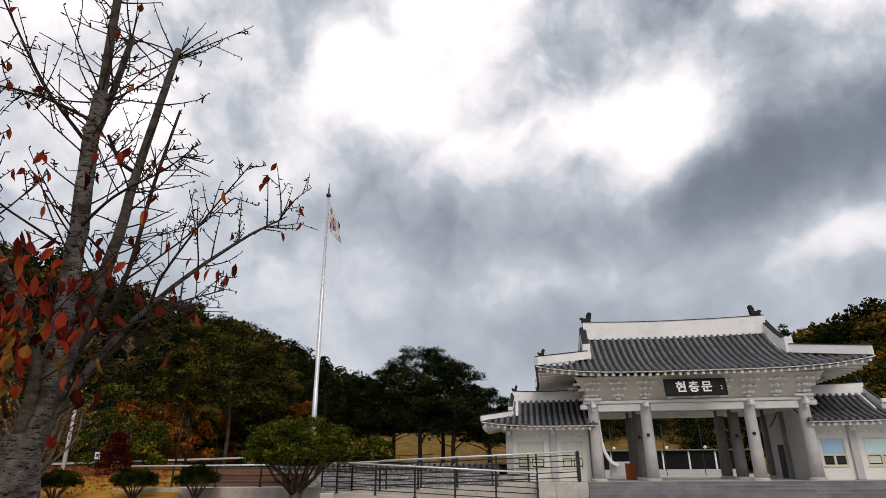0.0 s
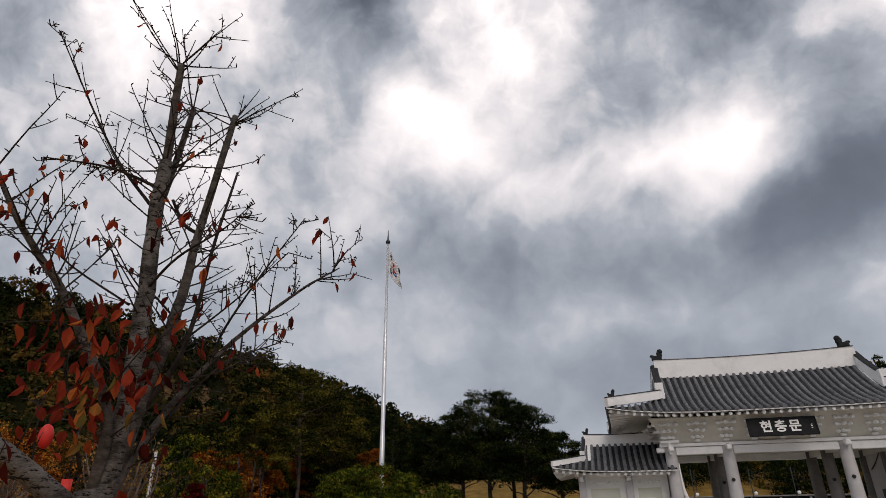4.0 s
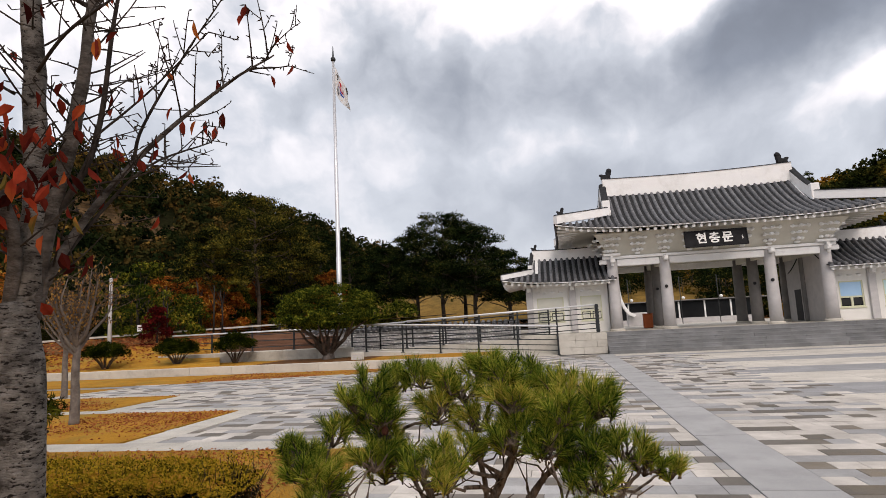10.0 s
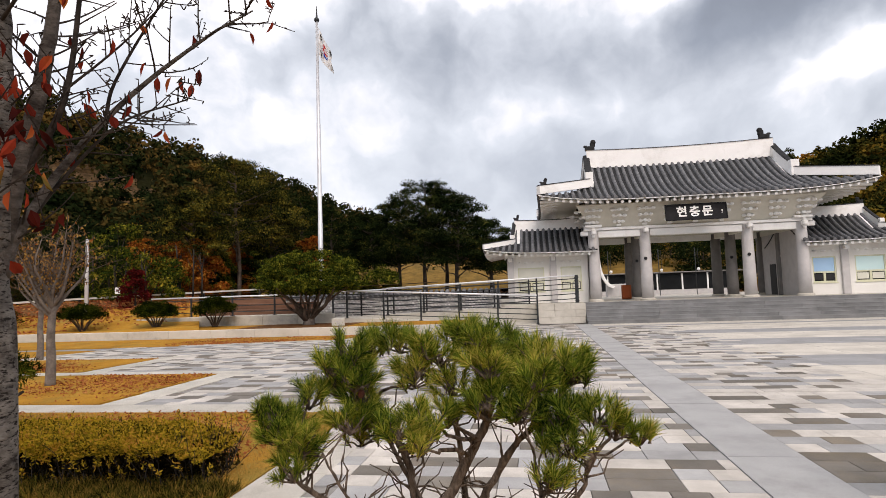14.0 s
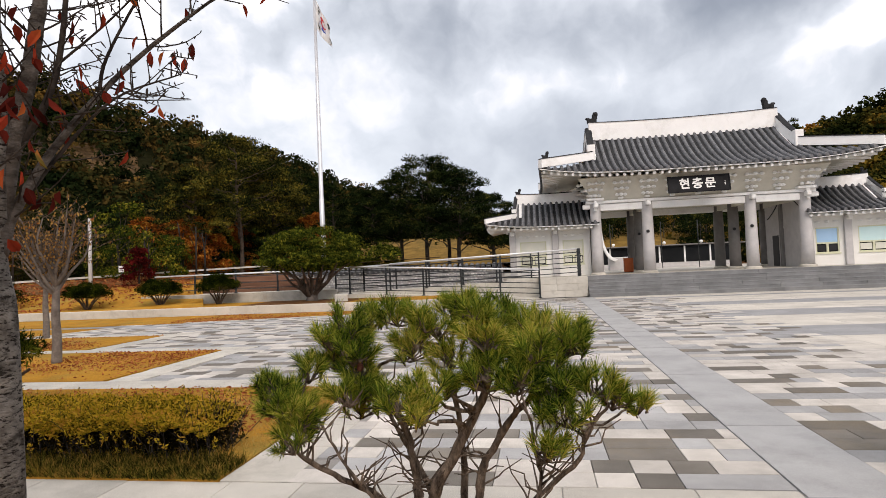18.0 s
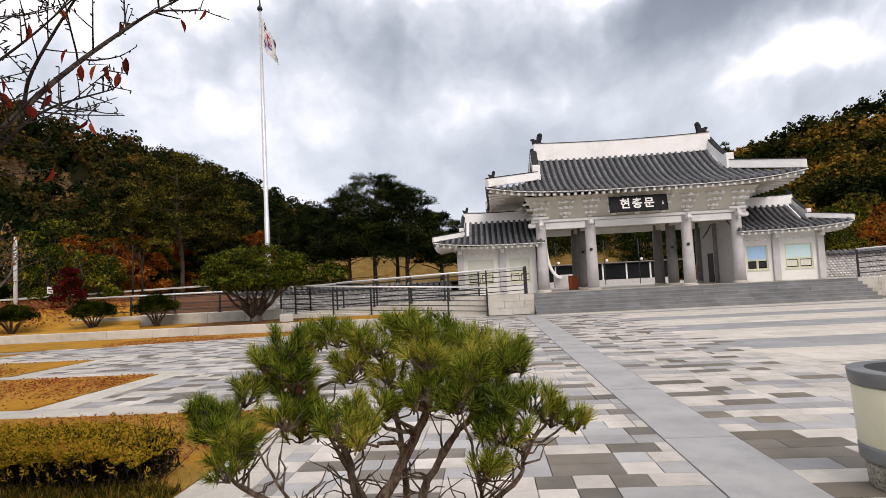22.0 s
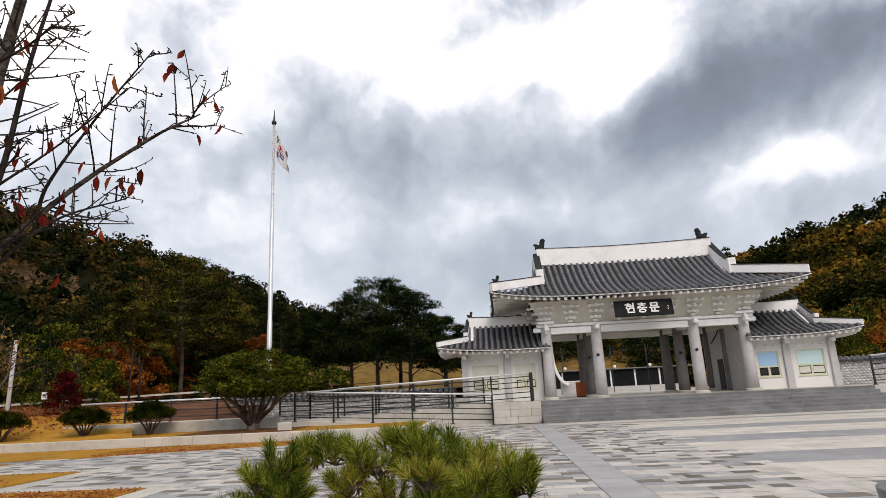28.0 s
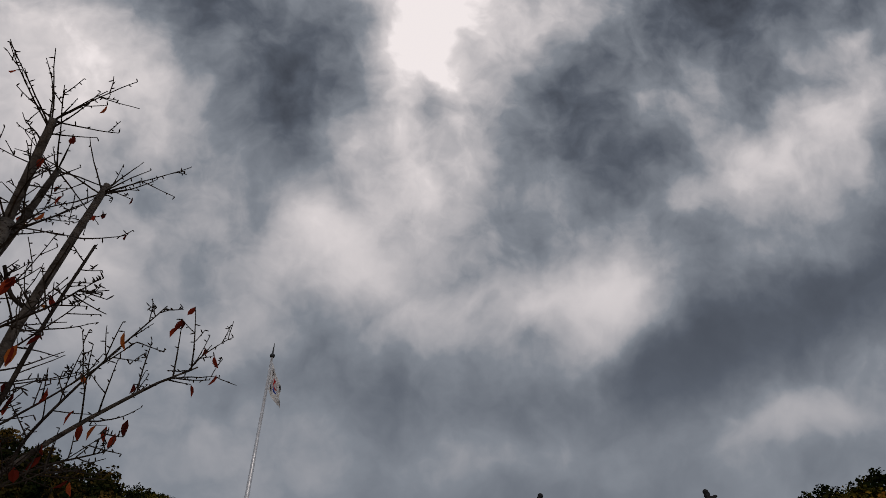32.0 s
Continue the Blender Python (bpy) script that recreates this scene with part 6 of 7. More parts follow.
sheet("bed_soil", [(-13.5, 24.4), (-8.5, 24.4), (-8.5, 28.3), (-13.5, 28.3)], 0.325, M["soil"], "bare soil under the large clipped pine", "soil", thick=0.01)
wall2 = thing("low_wall", (0, 0, 0), "low beige retaining wall behind the clipped shrubs", "wall")
tagged(wall2, kind="structure")
for k in range(5):
    boxed("wall_block", (-19.6 + 1.9 * k + 0.004, -17.7 + 1.9 * k - 0.004, 28.4, 28.65, 0.28, 0.80), M["granite"], wall2, bevel=0.015)


def ramp2_z(x):
    return 0.55 + (x + 9.5) / 11.4 * (PLAT - 0.55)


ramp = thing("access_ramp", (0, 0, 0), "beige granite wheelchair ramp in two runs beside the steps", "ramp")


def wedge_run(name, x0, x1, y0, y1, z0, z1):
    v = [(x0, y0, -0.05), (x1, y0, -0.05), (x1, y1, -0.05), (x0, y1, -0.05), (x0, y0, z0), (x1, y0, z1), (x1, y1, z1), (x0, y1, z0)]
    f = [(3, 2, 1, 0), (4, 5, 6, 7), (0, 1, 5, 4), (1, 2, 6, 5), (2, 3, 7, 6), (3, 0, 4, 7)]
    raw(name, v, f, M["granite"], ramp)


wedge_run("lower_run", -9.5, -0.02, 28.36, 29.55, 0.55, 0.02)
wedge_run("landing", -11.2, -9.505, 28.36, 30.9, 0.55, 0.55)
wedge_run("upper_run", -9.5, 1.9, 29.56, 30.9, 0.55, PLAT - 0.01)


def railing(name, label, pts, height_=1.32, gap=1.75, bars=5):
    """Steel railing: posts, thin bars and a bright top rail along a line of feet."""
    r = thing(name, pts[0], label, "railing")
    o = Vector(pts[0])
    pts = [Vector(p) - o for p in pts]
    for a, b in zip(pts[:-1], pts[1:]):
        L = (b - a).length
        n = max(1, round(L / gap))
        for i in range(n + 1):
            p = a.lerp(b, i / n)
            bm = bmesh.new()
            box(bm, p.x - 0.04, p.x + 0.04, p.y - 0.04, p.y + 0.04, p.z - 0.02, p.z + height_, 0.008)
            po = part("post", bm, M["rail"], r)
            boxed("post_foot", (p.x - 0.08, p.x + 0.08, p.y - 0.08, p.y + 0.08, p.z - 0.01, p.z + 0.02), M["rail"], po)
        for k in range(bars):
            z = 0.20 + (height_ - 0.34) * k / (bars - 1)
            tube("bar", [a + Vector((0, 0, z)), b + Vector((0, 0, z))], 0.022, M["rail"], r, sides=6)
        tube("top_rail", [a + Vector((0, 0, height_ + 0.02)), b + Vector((0, 0, height_ + 0.02))], 0.042, M["railtop"], r, "bright steel top rail", sides=8)
    return r


RL = "dark steel ramp railing with a bright top rail"
railing("ramp_railing", RL, [(-9.4, 28.42, 0.55), (-0.0, 28.42, 0.03)])
railing("ramp_railing", RL, [(-7.6, 29.55, ramp2_z(-7.6)), (1.9, 29.55, PLAT)])
railing("ramp_railing", RL, [(-11.0, 30.85, 0.55), (-9.4, 30.85, 0.55), (-0.4, 30.85, ramp2_z(-0.4))])
bm = bmesh.new()
box(bm, 1.86, 2.02, 29.46, 29.62, PLAT - 0.02, PLAT + 1.36, 0.02)
for k in range(9):
    box(bm, 1.84, 2.04, 29.44, 29.64, PLAT + 0.08 + 0.14 * k, PLAT + 0.13 + 0.14 * k, 0.01)
end_post = part("ramp_end_post", bm, M["rail"])
tagged(end_post, "dark ribbed end post of the ramp railing", "post")
railing("deck_railing", "deck railing with a white top rail", [(-21.0, 29.6, 0.80), (-11.4, 29.6, 0.80)], 1.0, 2.4, 3)
railing("side_railing", "grey railing on the beige wall beside the steps", [(18.15, 30.2, PLAT), (27.0, 30.2, PLAT + 0.4)], 1.35, 1.5, 5)
sidew = boxed("wall_east", (18.6, 32.0, 29.9, 30.1, -0.05, PLAT), M["granite"])
tagged(sidew, "beige granite wall beside the platform", "wall", kind="structure")

# brown wooden benches behind the deck railing
for k in range(3):
    b = thing("bench_row", (-15.6, 30.6 + 0.8 * k, 0.0), "long brown wooden bench step behind the railing", "bench", "bench rows")
    for j in range(3):
        boxed("plank", (-3.6, 3.6, 0.22 * j, 0.22 * j + 0.2, 1.02 + 0.32 * k, 1.08 + 0.32 * k), M["wood"], b, bevel=0.008)
    boxed("riser", (-3.6, 3.6, 0.02, 0.08, 0.74 + 0.32 * k, 1.018 + 0.32 * k), M["wood"], b)
    for xx in (-3.5, 0.0, 3.4):
        boxed("support", (xx, xx + 0.1, 0.1, 0.6, 0.0, 1.018 + 0.32 * k), M["rail"], b)
boxed("deck", (-21.2, -11.3, 28.66, 33.6, 0.0, 0.78), M["granite"])
tagged(bpy.data.objects["deck"], "paved terrace behind the low wall", "terrace", kind="structure")


def pebble_wall(name, x0, x1, y, z0, z1, seed):
    """White wall faced with a mesh of pale pebbles under a dark tile coping."""
    t = boxed(name, (x0, x1, y, y + 0.25, z0, z1), M["column"])
    tagged(t, "perimeter wall faced with pale pebbles under a dark tile coping", "wall", kind="structure")
    rng = random.Random(seed)
    h = Heap()
    z = z0 + 0.09
    row = 0
    while z < z1 - 0.05:
        x = x0 + 0.1 + (0.09 if row % 2 else 0.0)
        while x < x1 - 0.05:
            r = 0.075 * rng.uniform(0.8, 1.1)
            ring = [(x + r * 1.15 * math.cos(a), y - 0.012, z + r * 0.8 * math.sin(a)) for a in (0, 1.05, 2.09, 3.14, 4.19, 5.24)]
            inner = [(x + r * 0.6 * math.cos(a), y - 0.05, z + r * 0.4 * math.sin(a)) for a in (0, 1.05, 2.09, 3.14, 4.19, 5.24)]
            h.put(ring + inner, [(i, (i + 1) % 6, 6 + (i + 1) % 6, 6 + i) for i in range(6)] + [(6, 7, 8, 9, 10, 11)])
            x += 0.19
        z += 0.135
        row += 1
    tagged(h.make("pebbles", M["pebble"], t), kind="stuff")
    cap = Heap()
    n = int((x1 - x0) / 0.3)
    for i in range(n):
        xx = x0 + (i + 0.5) * (x1 - x0) / n
        cap.put(*tube_data([(xx, y - 0.22, z1 + 0.02), (xx, y + 0.125, z1 + 0.2), (xx, y + 0.47, z1 + 0.02)], [0.11] * 3, 6))
    tagged(cap.make("coping_tiles", M["tile"], t), kind="stuff")
    return t


pebble_wall("wall_north", -14.0, -1.9, 31.5, 0.5, 1.55, 1)
pebble_wall("wall_northeast", 17.3, 30.0, 34.0, 0.5, 2.15, 2)


# ---------------------------------------------------------------- clipped shrubs and trees
def shrub(at, width, height_, seed, name="clipped_shrub", label="dark clipped evergreen shrub with a flat crown on bare stems", trunk=0.62, leaf=0.075, n=13000, lumps=110, mat="darkshrub", bark="trunkbrown", group="", cat="shrub", aspect=0.4):
    rng = random.Random(seed)
    t = thing(name, at, label, cat, group)
    h = Foliage(seed)
    z0, z1 = height_ * trunk, height_
    R = width / 2
    for _ in range(lumps):
        a, r = rng.uniform(0, 6.28), math.sqrt(rng.random()) * R * 0.92
        ztop = z0 + (z1 - z0) * math.sqrt(max(0.06, 1 - (r / R) ** 2)) * rng.uniform(0.88, 1.04)
        zz = z0 + (ztop - z0) * max(rng.random(), rng.random(), 0.15)
        wide = width * rng.uniform(0.09, 0.13)
        h.dome((r * math.cos(a), r * math.sin(a), zz - 0.05 * width), wide, wide * 0.6, n // lumps, leaf * 0.8, aspect, 0.6, 0.3, -0.3)
        h.clump((r * math.cos(a), r * math.sin(a), zz - 0.04 * width), wide * 0.95, n // (2 * lumps), leaf * 0.8, 0.62, aspect)
    tagged(h.make("crown", M[mat], t), kind="stuff")
    for k in range(8):
        a = k * 0.785 + rng.uniform(-0.2, 0.2)
        p = [(0.06 * math.cos(a), 0.06 * math.sin(a), -0.02), (width * 0.15 * math.cos(a), width * 0.15 * math.sin(a), z0 * 0.6), (width * 0.34 * math.cos(a), width * 0.34 * math.sin(a), z0 * 1.25)]
        tube("stem", smooth_line(p, 3), taper(7, 0.035 * width / 1.6, 0.014 * width / 1.6), M[bark], t, sides=6)
    return t


for i, (xx, yy, w, h) in enumerate(((-22.6, 26.5, 2.15, 1.42), (-18.9, 27.0, 2.15, 1.45), (-16.0, 27.5, 2.0, 1.58))):
    shrub((xx, yy, 0.30), w, h, 50 + i, trunk=0.46, n=17000, lumps=130, group="clipped shrubs of the raised bed")


def round_pine(at, R, z_mid, up, down, seed):
    """Domed crown of many needle clumps over a fan of dark stems."""
    rng = random.Random(seed)
    t = thing("round_pine", at, "large domed clipped pine on many dark stems", "shrub")
    h = Foliage(seed)
    for k in range(330):
        w = Vector((rng.gauss(0, 1), rng.gauss(0, 1), rng.gauss(0.35, 1))).normalized()
        deep = rng.uniform(0.80, 1.02) if k < 230 else rng.uniform(0.3, 0.8)
        c = Vector((w.x * R, w.y * R, w.z * (up if w.z > 0 else down))) * deep
        wide = rng.uniform(0.22, 0.36)
        h.dome((c.x, c.y, z_mid + c.z), wide, wide * 0.55, 110, 0.10, 0.45, 0.55, 0.3, -0.2)
        h.clump((c.x, c.y, z_mid + c.z), wide, 60, 0.095, 0.55, 0.35, 0.8)
    tagged(h.make("crown", M["shrub"], t), kind="stuff")
    tube("trunk", [(0, 0, -0.1), (0.05, 0, 0.25), (0.02, 0, 0.5)], [0.34, 0.27, 0.20], M["palebark"], t, "pale brown trunk base", sides=10)
    for k in range(16):
        a = k * 0.393 + rng.uniform(-0.15, 0.15)
        f = rng.uniform(0.40, 0.90)
        d = Vector((math.cos(a), math.sin(a), 0))
        line = smooth_line(wander(rng, d * 0.12 + Vector((0, 0, 0.2)), d * R * f + Vector((0, 0, z_mid - 0.1 - 0.25 * rng.random())), 4, 0.07), 3)
        tube("stem", line, taper(len(line), 0.085, 0.03), M["trunkbrown"], t, sides=7)


round_pine((-10.95, 27.2, 0.30), 2.42, 2.0, 1.55, 0.55, 60)
bm = bmesh.new()
box(bm, -0.30, 0.30, -0.05, 0.05, 0.0, 0.34, 0.02)
pl = part("stone_marker", bm, M["granite"])
pl.location = (-8.9, 25.6, 0.31)
tagged(pl, "small pale stone plaque standing by the pine", "plaque")
for k in range(2):
    boxed("text_bar", (-0.2, 0.2, -0.054, -0.051, 0.10 + 0.1 * k, 0.13 + 0.1 * k), M["column"], pl)
shrub((-7.2, 6.4, 0.0), 2.0, 1.2, 71, "dark_pine_shrub", "dark low pine shrub on the lawn", 0.35, 0.15, 5200, 34, "darkshrub", aspect=0.10)
shrub((-27.5, 26.4, 0.0), 2.2, 2.0, 72, "round_shrub", "dark round shrub by the kerb", 0.3, 0.09, 3200, 34)
shrub((-34.5, 29.0, 0.0), 4.0, 2.6, 73, "round_shrub", "dark round shrub on the lawn", 0.2, 0.12, 3600, 34)


def broad_tree(at, height_, width, seed, mat, label, name="autumn_tree", leaf=0.20, n=5200, clear=0.3, bark="farbark", lumps=46):
    """Trunk, limbs and a crown of many leaf clumps with gaps."""
    rng = random.Random(seed)
    t = thing(name, at, label, "tree")
    top = height_
    z0 = height_ * clear
    lean = Vector((rng.uniform(-0.05, 0.05), rng.uniform(-0.05, 0.05), 1)) * height_
    tr = smooth_line([(0, 0, -0.3), tuple(lean * 0.3 + Vector((rng.uniform(-0.1, 0.1), 0, 0))), tuple(lean * 0.62)], 4)
    tube("trunk", tr, taper(len(tr), 0.022 * height_ + 0.04, 0.008 * height_ + 0.01), M[bark], t, sides=8)
    h = Foliage(seed)
    for _ in range(lumps):
        a, u = rng.uniform(0, 6.28), rng.random()
        z = z0 + (top - z0) * u
        rad = width / 2 * math.sqrt(max(0.05, 1 - (2 * u - 0.85) ** 2 * 0.75)) * math.sqrt(rng.uniform(0.15, 1.0))
        c = Vector((rad * math.cos(a), rad * math.sin(a), z))
        wide = width * rng.uniform(0.10, 0.17)
        h.dome(c, wide, wide * 0.75, n // lumps, leaf * 0.85, 0.6, 0.6, 0.3, -0.5)
        h.clump(c, wide * 1.05, n // (2 * lumps), leaf * 0.7, 0.8, 0.55)
        if rng.random() < 0.28:
            base = lean * min(0.6, max(0.15, (z - 0.25 * rad) / height_ * 0.75))
            raw("limb", *tube_data(wander(rng, base, c, 4, 0.06), taper(5, 0.006 * height_, 0.01), 5), M[bark], t)
    tagged(h.make("crown", M[mat], t), kind="stuff")
    return t


def pine_tree(at, height_, width, seed, clear=0.5, n=6500, label="dark mature pine with layered needle crowns on a bare trunk", mat="darkpine", lumps=44, bark="farbark", leaf=0.26, limb_every=3):
    rng = random.Random(seed)
    t = thing("pine_tree", at, label, "tree")
    bend = Vector((rng.uniform(-0.5, 0.5), rng.uniform(-0.4, 0.4), 0))
    tr = smooth_line([(0, 0, -0.5), tuple(bend * 0.6 + Vector((0, 0, height_ * 0.33))), tuple(bend * -0.2 + Vector((0, 0, height_ * 0.66))), (0, 0, height_ * 0.93)], 4)
    tube("trunk", tr, taper(len(tr), 0.20, 0.05), M[bark], t, sides=8)
    h = Foliage(seed)
    for k in range(lumps):
        u = (k + rng.random()) / lumps
        z = height_ * (clear + (1 - clear) * u)
        rad = width / 2 * (1 - u ** 2.8 * 0.70) * math.sqrt(rng.uniform(0.1, 1.0))
        if u < 0.18:
            rad *= 0.75
        a = rng.uniform(0, 6.28)
        c = Vector((rad * math.cos(a), rad * math.sin(a), z * rng.uniform(0.97, 1.02)))
        wide = width * rng.uniform(0.11, 0.19) * (1.0 - 0.35 * u)
        h.dome(c, wide, wide * rng.uniform(0.30, 0.45), int(1.1 * n / lumps), leaf * 0.8, 0.34, 0.34, 0.35, -0.15)
        h.clump(c + Vector((0, 0, wide * 0.15)), wide * 0.9, int(0.7 * n / lumps), leaf * 0.8, 0.38, 0.22, 0.9)
        if k % limb_every == 0:
            raw("limb", *tube_data(wander(rng, (0, 0, max(z - 0.35 * rad - 0.3, height_ * 0.3)), c, 4, 0.06), taper(5, 0.055, 0.018), 5), M[bark], t)
    tagged(h.make("crown", M[mat], t), kind="stuff")
    return t


def polar(az, dist):
    a = radians(az)
    return dist * math.sin(a), dist * math.cos(a)


def place(az, dist):
    x, y = polar(az, dist)
    return (x, y, ground_height(x, y))


def top_for(az, dist, el):
    """Height over the ground for a crown that reaches that elevation."""
    return 1.6 + dist * math.tan(radians(el)) - place(az, dist)[2]


PINES = [(-10.5, 47, 10.9, 6.4), (-13.2, 49, 9.0, 4.8), (-7.4, 46, 9.3, 5.6), (-4.6, 48, 7.0, 4.6), (-15.8, 54, 7.9, 4.6), (-8.8, 51, 9.6, 5.0), (-28.3, 47, 12.4, 9.0), (-32.0, 46, 9.4, 5.4),
         (-25.2, 50, 9.7, 6.2), (-22.4, 62, 9.4, 4.6), (-19.6, 60, 8.2, 4.2), (-17.6, 63, 7.4, 4.4), (-2.4, 56, 5.0, 4.6), (-20.8, 72, 8.8, 4.4)]
for i, (az, d, el, w) in enumerate(PINES):
    pine_tree(place(az, d), top_for(az, d, el), w * (1.16 if i < 6 else 1.0), 100 + i, clear=0.42 if i < 6 else 0.50, n=12500 if i < 9 else 6500, lumps=84 if i < 9 else 44, bark="trunkbrown" if i in (6, 7) else "farbark", mat="olivepine" if i in (6, 7, 8) else "darkpine")
pine_tree(place(22.4, 60.0), top_for(22.4, 60.0, 10.9), 3.0, 131, clear=0.35, n=5000, lumps=40, label="slender dark pine behind the gate roof")
LEAFY = [(-37.9, 44, 6.6, 4.4, "greenleaf", "green and yellow leafy tree at the lawn's edge"), (-34.8, 43, 3.6, 4.4, "greenleaf", "yellow-green leafy tree at the lawn's edge"), (-33.2, 45.5, 5.2, 3.8, "orangeleaf", "orange autumn tree before the woods"),
         (-31.4, 46, 5.2, 3.4, "orangeleaf", "orange autumn tree before the woods"), (-30.0, 49, 4.4, 2.8, "greenleaf", "yellow-green leafy tree before the woods"), (-36.6, 40, 2.7, 2.0, "redleaf", "small deep red maple"), (-36.0, 49, 5.4, 3.0, "orangeleaf", "orange autumn tree before the woods"), (-28.2, 51, 4.8, 2.8, "orangeleaf", "orange autumn tree before the woods"), (-21.6, 52, 5.6, 3.6, "orangeleaf", "orange autumn tree behind the clipped pine"),
         (-39.6, 50, 5.4, 5.4, "darkpine", "dark evergreen tree at the lawn's edge"), (-42.5, 52, 6.0, 5.6, "darkpine", "dark evergreen tree at the lawn's edge"), (-46.0, 50, 6.0, 6.0, "hillwood", "dark leafy tree at the lawn's edge"), (-49.0, 47, 6.0, 6.0, "orangeleaf", "orange autumn tree on the lawn"),
         (-27.0, 60, 4.4, 4.4, "greenleaf", "yellow-green leafy tree before the woods"), (-24.0, 56, 3.4, 4.2, "hillwood", "brown leafy tree before the woods"), (35.2, 46, 5.0, 5.6, "orangeleaf", "orange-red autumn tree beside the wall"), (30.2, 52, 4.6, 4.6, "greenleaf", "leafy tree beside the wall"),
         (-18.4, 50, 3.6, 4.4, "shrub", "dark leafy tree behind the ramp"), (-15.0, 46, 2.4, 4.0, "shrub", "dark leafy tree behind the ramp"), (-52.0, 46, 6.5, 5.5, "orangeleaf", "orange autumn tree on the lawn"), (37.0, 60, 8.0, 7.0, "hillwarm", "golden autumn tree beside the wall")]
for i, (az, d, el, w, mt, lab) in enumerate(LEAFY):
    broad_tree(place(az, d), top_for(az, d, el), w, 200 + i, mt, lab, clear=0.22, n=1500 if mt == "redleaf" else 5200)
# thin dark trunks at the wood's edge
for i in range(26):
    rng = random.Random(300 + i)
    az, d = rng.uniform(-47, -17), rng.uniform(50, 62)
    pine_tree(place(az, d), top_for(az, d, rng.uniform(3.4, 6.2)), rng.uniform(3.0, 4.4), 320 + i, clear=0.5, n=1800, lumps=18, label="thin dark pine at the edge of the woods", leaf=0.34)


def young_tree(at, seed, height_=3.7, label="young bare tree with smooth pale bark"):
    rng = random.Random(seed)
    t = thing("young_tree", at, label, "tree", "young bare trees")
    trunk = [(0, 0, -0.05), (0.02, 0, 0.5), (-0.01, 0.01, 1.0), (0.02, 0.02, height_ * 0.455)]
    line = smooth_line(trunk, 4)
    tube("trunk", line, taper(len(line), 0.10, 0.066), M["palebark"], t, sides=12)
    tw, lv = Heap(), Heap()
    for k in range(13):
        a = k * 2.4 + rng.uniform(-0.3, 0.3)
        out = rng.uniform(0.3, 0.85)
        p0 = Vector((0.01, 0.01, height_ * rng.uniform(0.37, 0.455)))
        d = Vector((math.cos(a), math.sin(a), 0))
        p1 = p0 + d * out * 0.38 + Vector((0, 0, rng.uniform(0.22, 0.42)))
        p2 = p1 + d * out * 0.38 + Vector((rng.gauss(0, 0.07), rng.gauss(0, 0.07), rng.uniform(0.45, 0.7)))
        p3 = p2 + d * out * 0.2 + Vector((rng.gauss(0, 0.12), rng.gauss(0, 0.12), rng.uniform(0.4, 0.75)))
        line = smooth_line([p0, p1, p2, p3], 4)
        tube("limb", line, taper(len(line), 0.042, 0.008), M["palebark"], t, sides=7)
        for q in line[4:]:
            for _ in range(2):
                e = q + Vector((rng.gauss(0, 0.24), rng.gauss(0, 0.22), rng.uniform(0.05, 0.38)))
                ln = wander(rng, q, e, 3, 0.08)
                tw.put(*tube_data(ln, taper(4, 0.009, 0.003), 5))
                for _ in range(2):
                    e2 = ln[2] + Vector((rng.gauss(0, 0.14), rng.gauss(0, 0.14), rng.uniform(0.0, 0.22)))
                    tw.put(*tube_data([ln[2], e2], [0.005, 0.002], 4))
                    for _ in range(2):
                        if rng.random() < 0.7:
                            lv.put(*leaf_shape(rng, e2.lerp(ln[2], rng.random()), (rng.gauss(0, 0.5), rng.gauss(0, 0.5), -1), 0.065, 0.04))
    tagged(tw.make("twigs", M["trunkbrown"], t), kind="stuff")
    tagged(lv.make("leaves", M["tanleaf"], t, "sparse tan and orange leaves"), kind="stuff")


young_tree((-9.87, 10.72, 0.0), 1)
young_tree((-15.0, 15.9, 0.0), 2, 3.9)
young_tree((-19.5, 16.5, 0.0), 3, 3.4)
young_tree((-15.2, 12.2, 0.0), 4, 3.6)


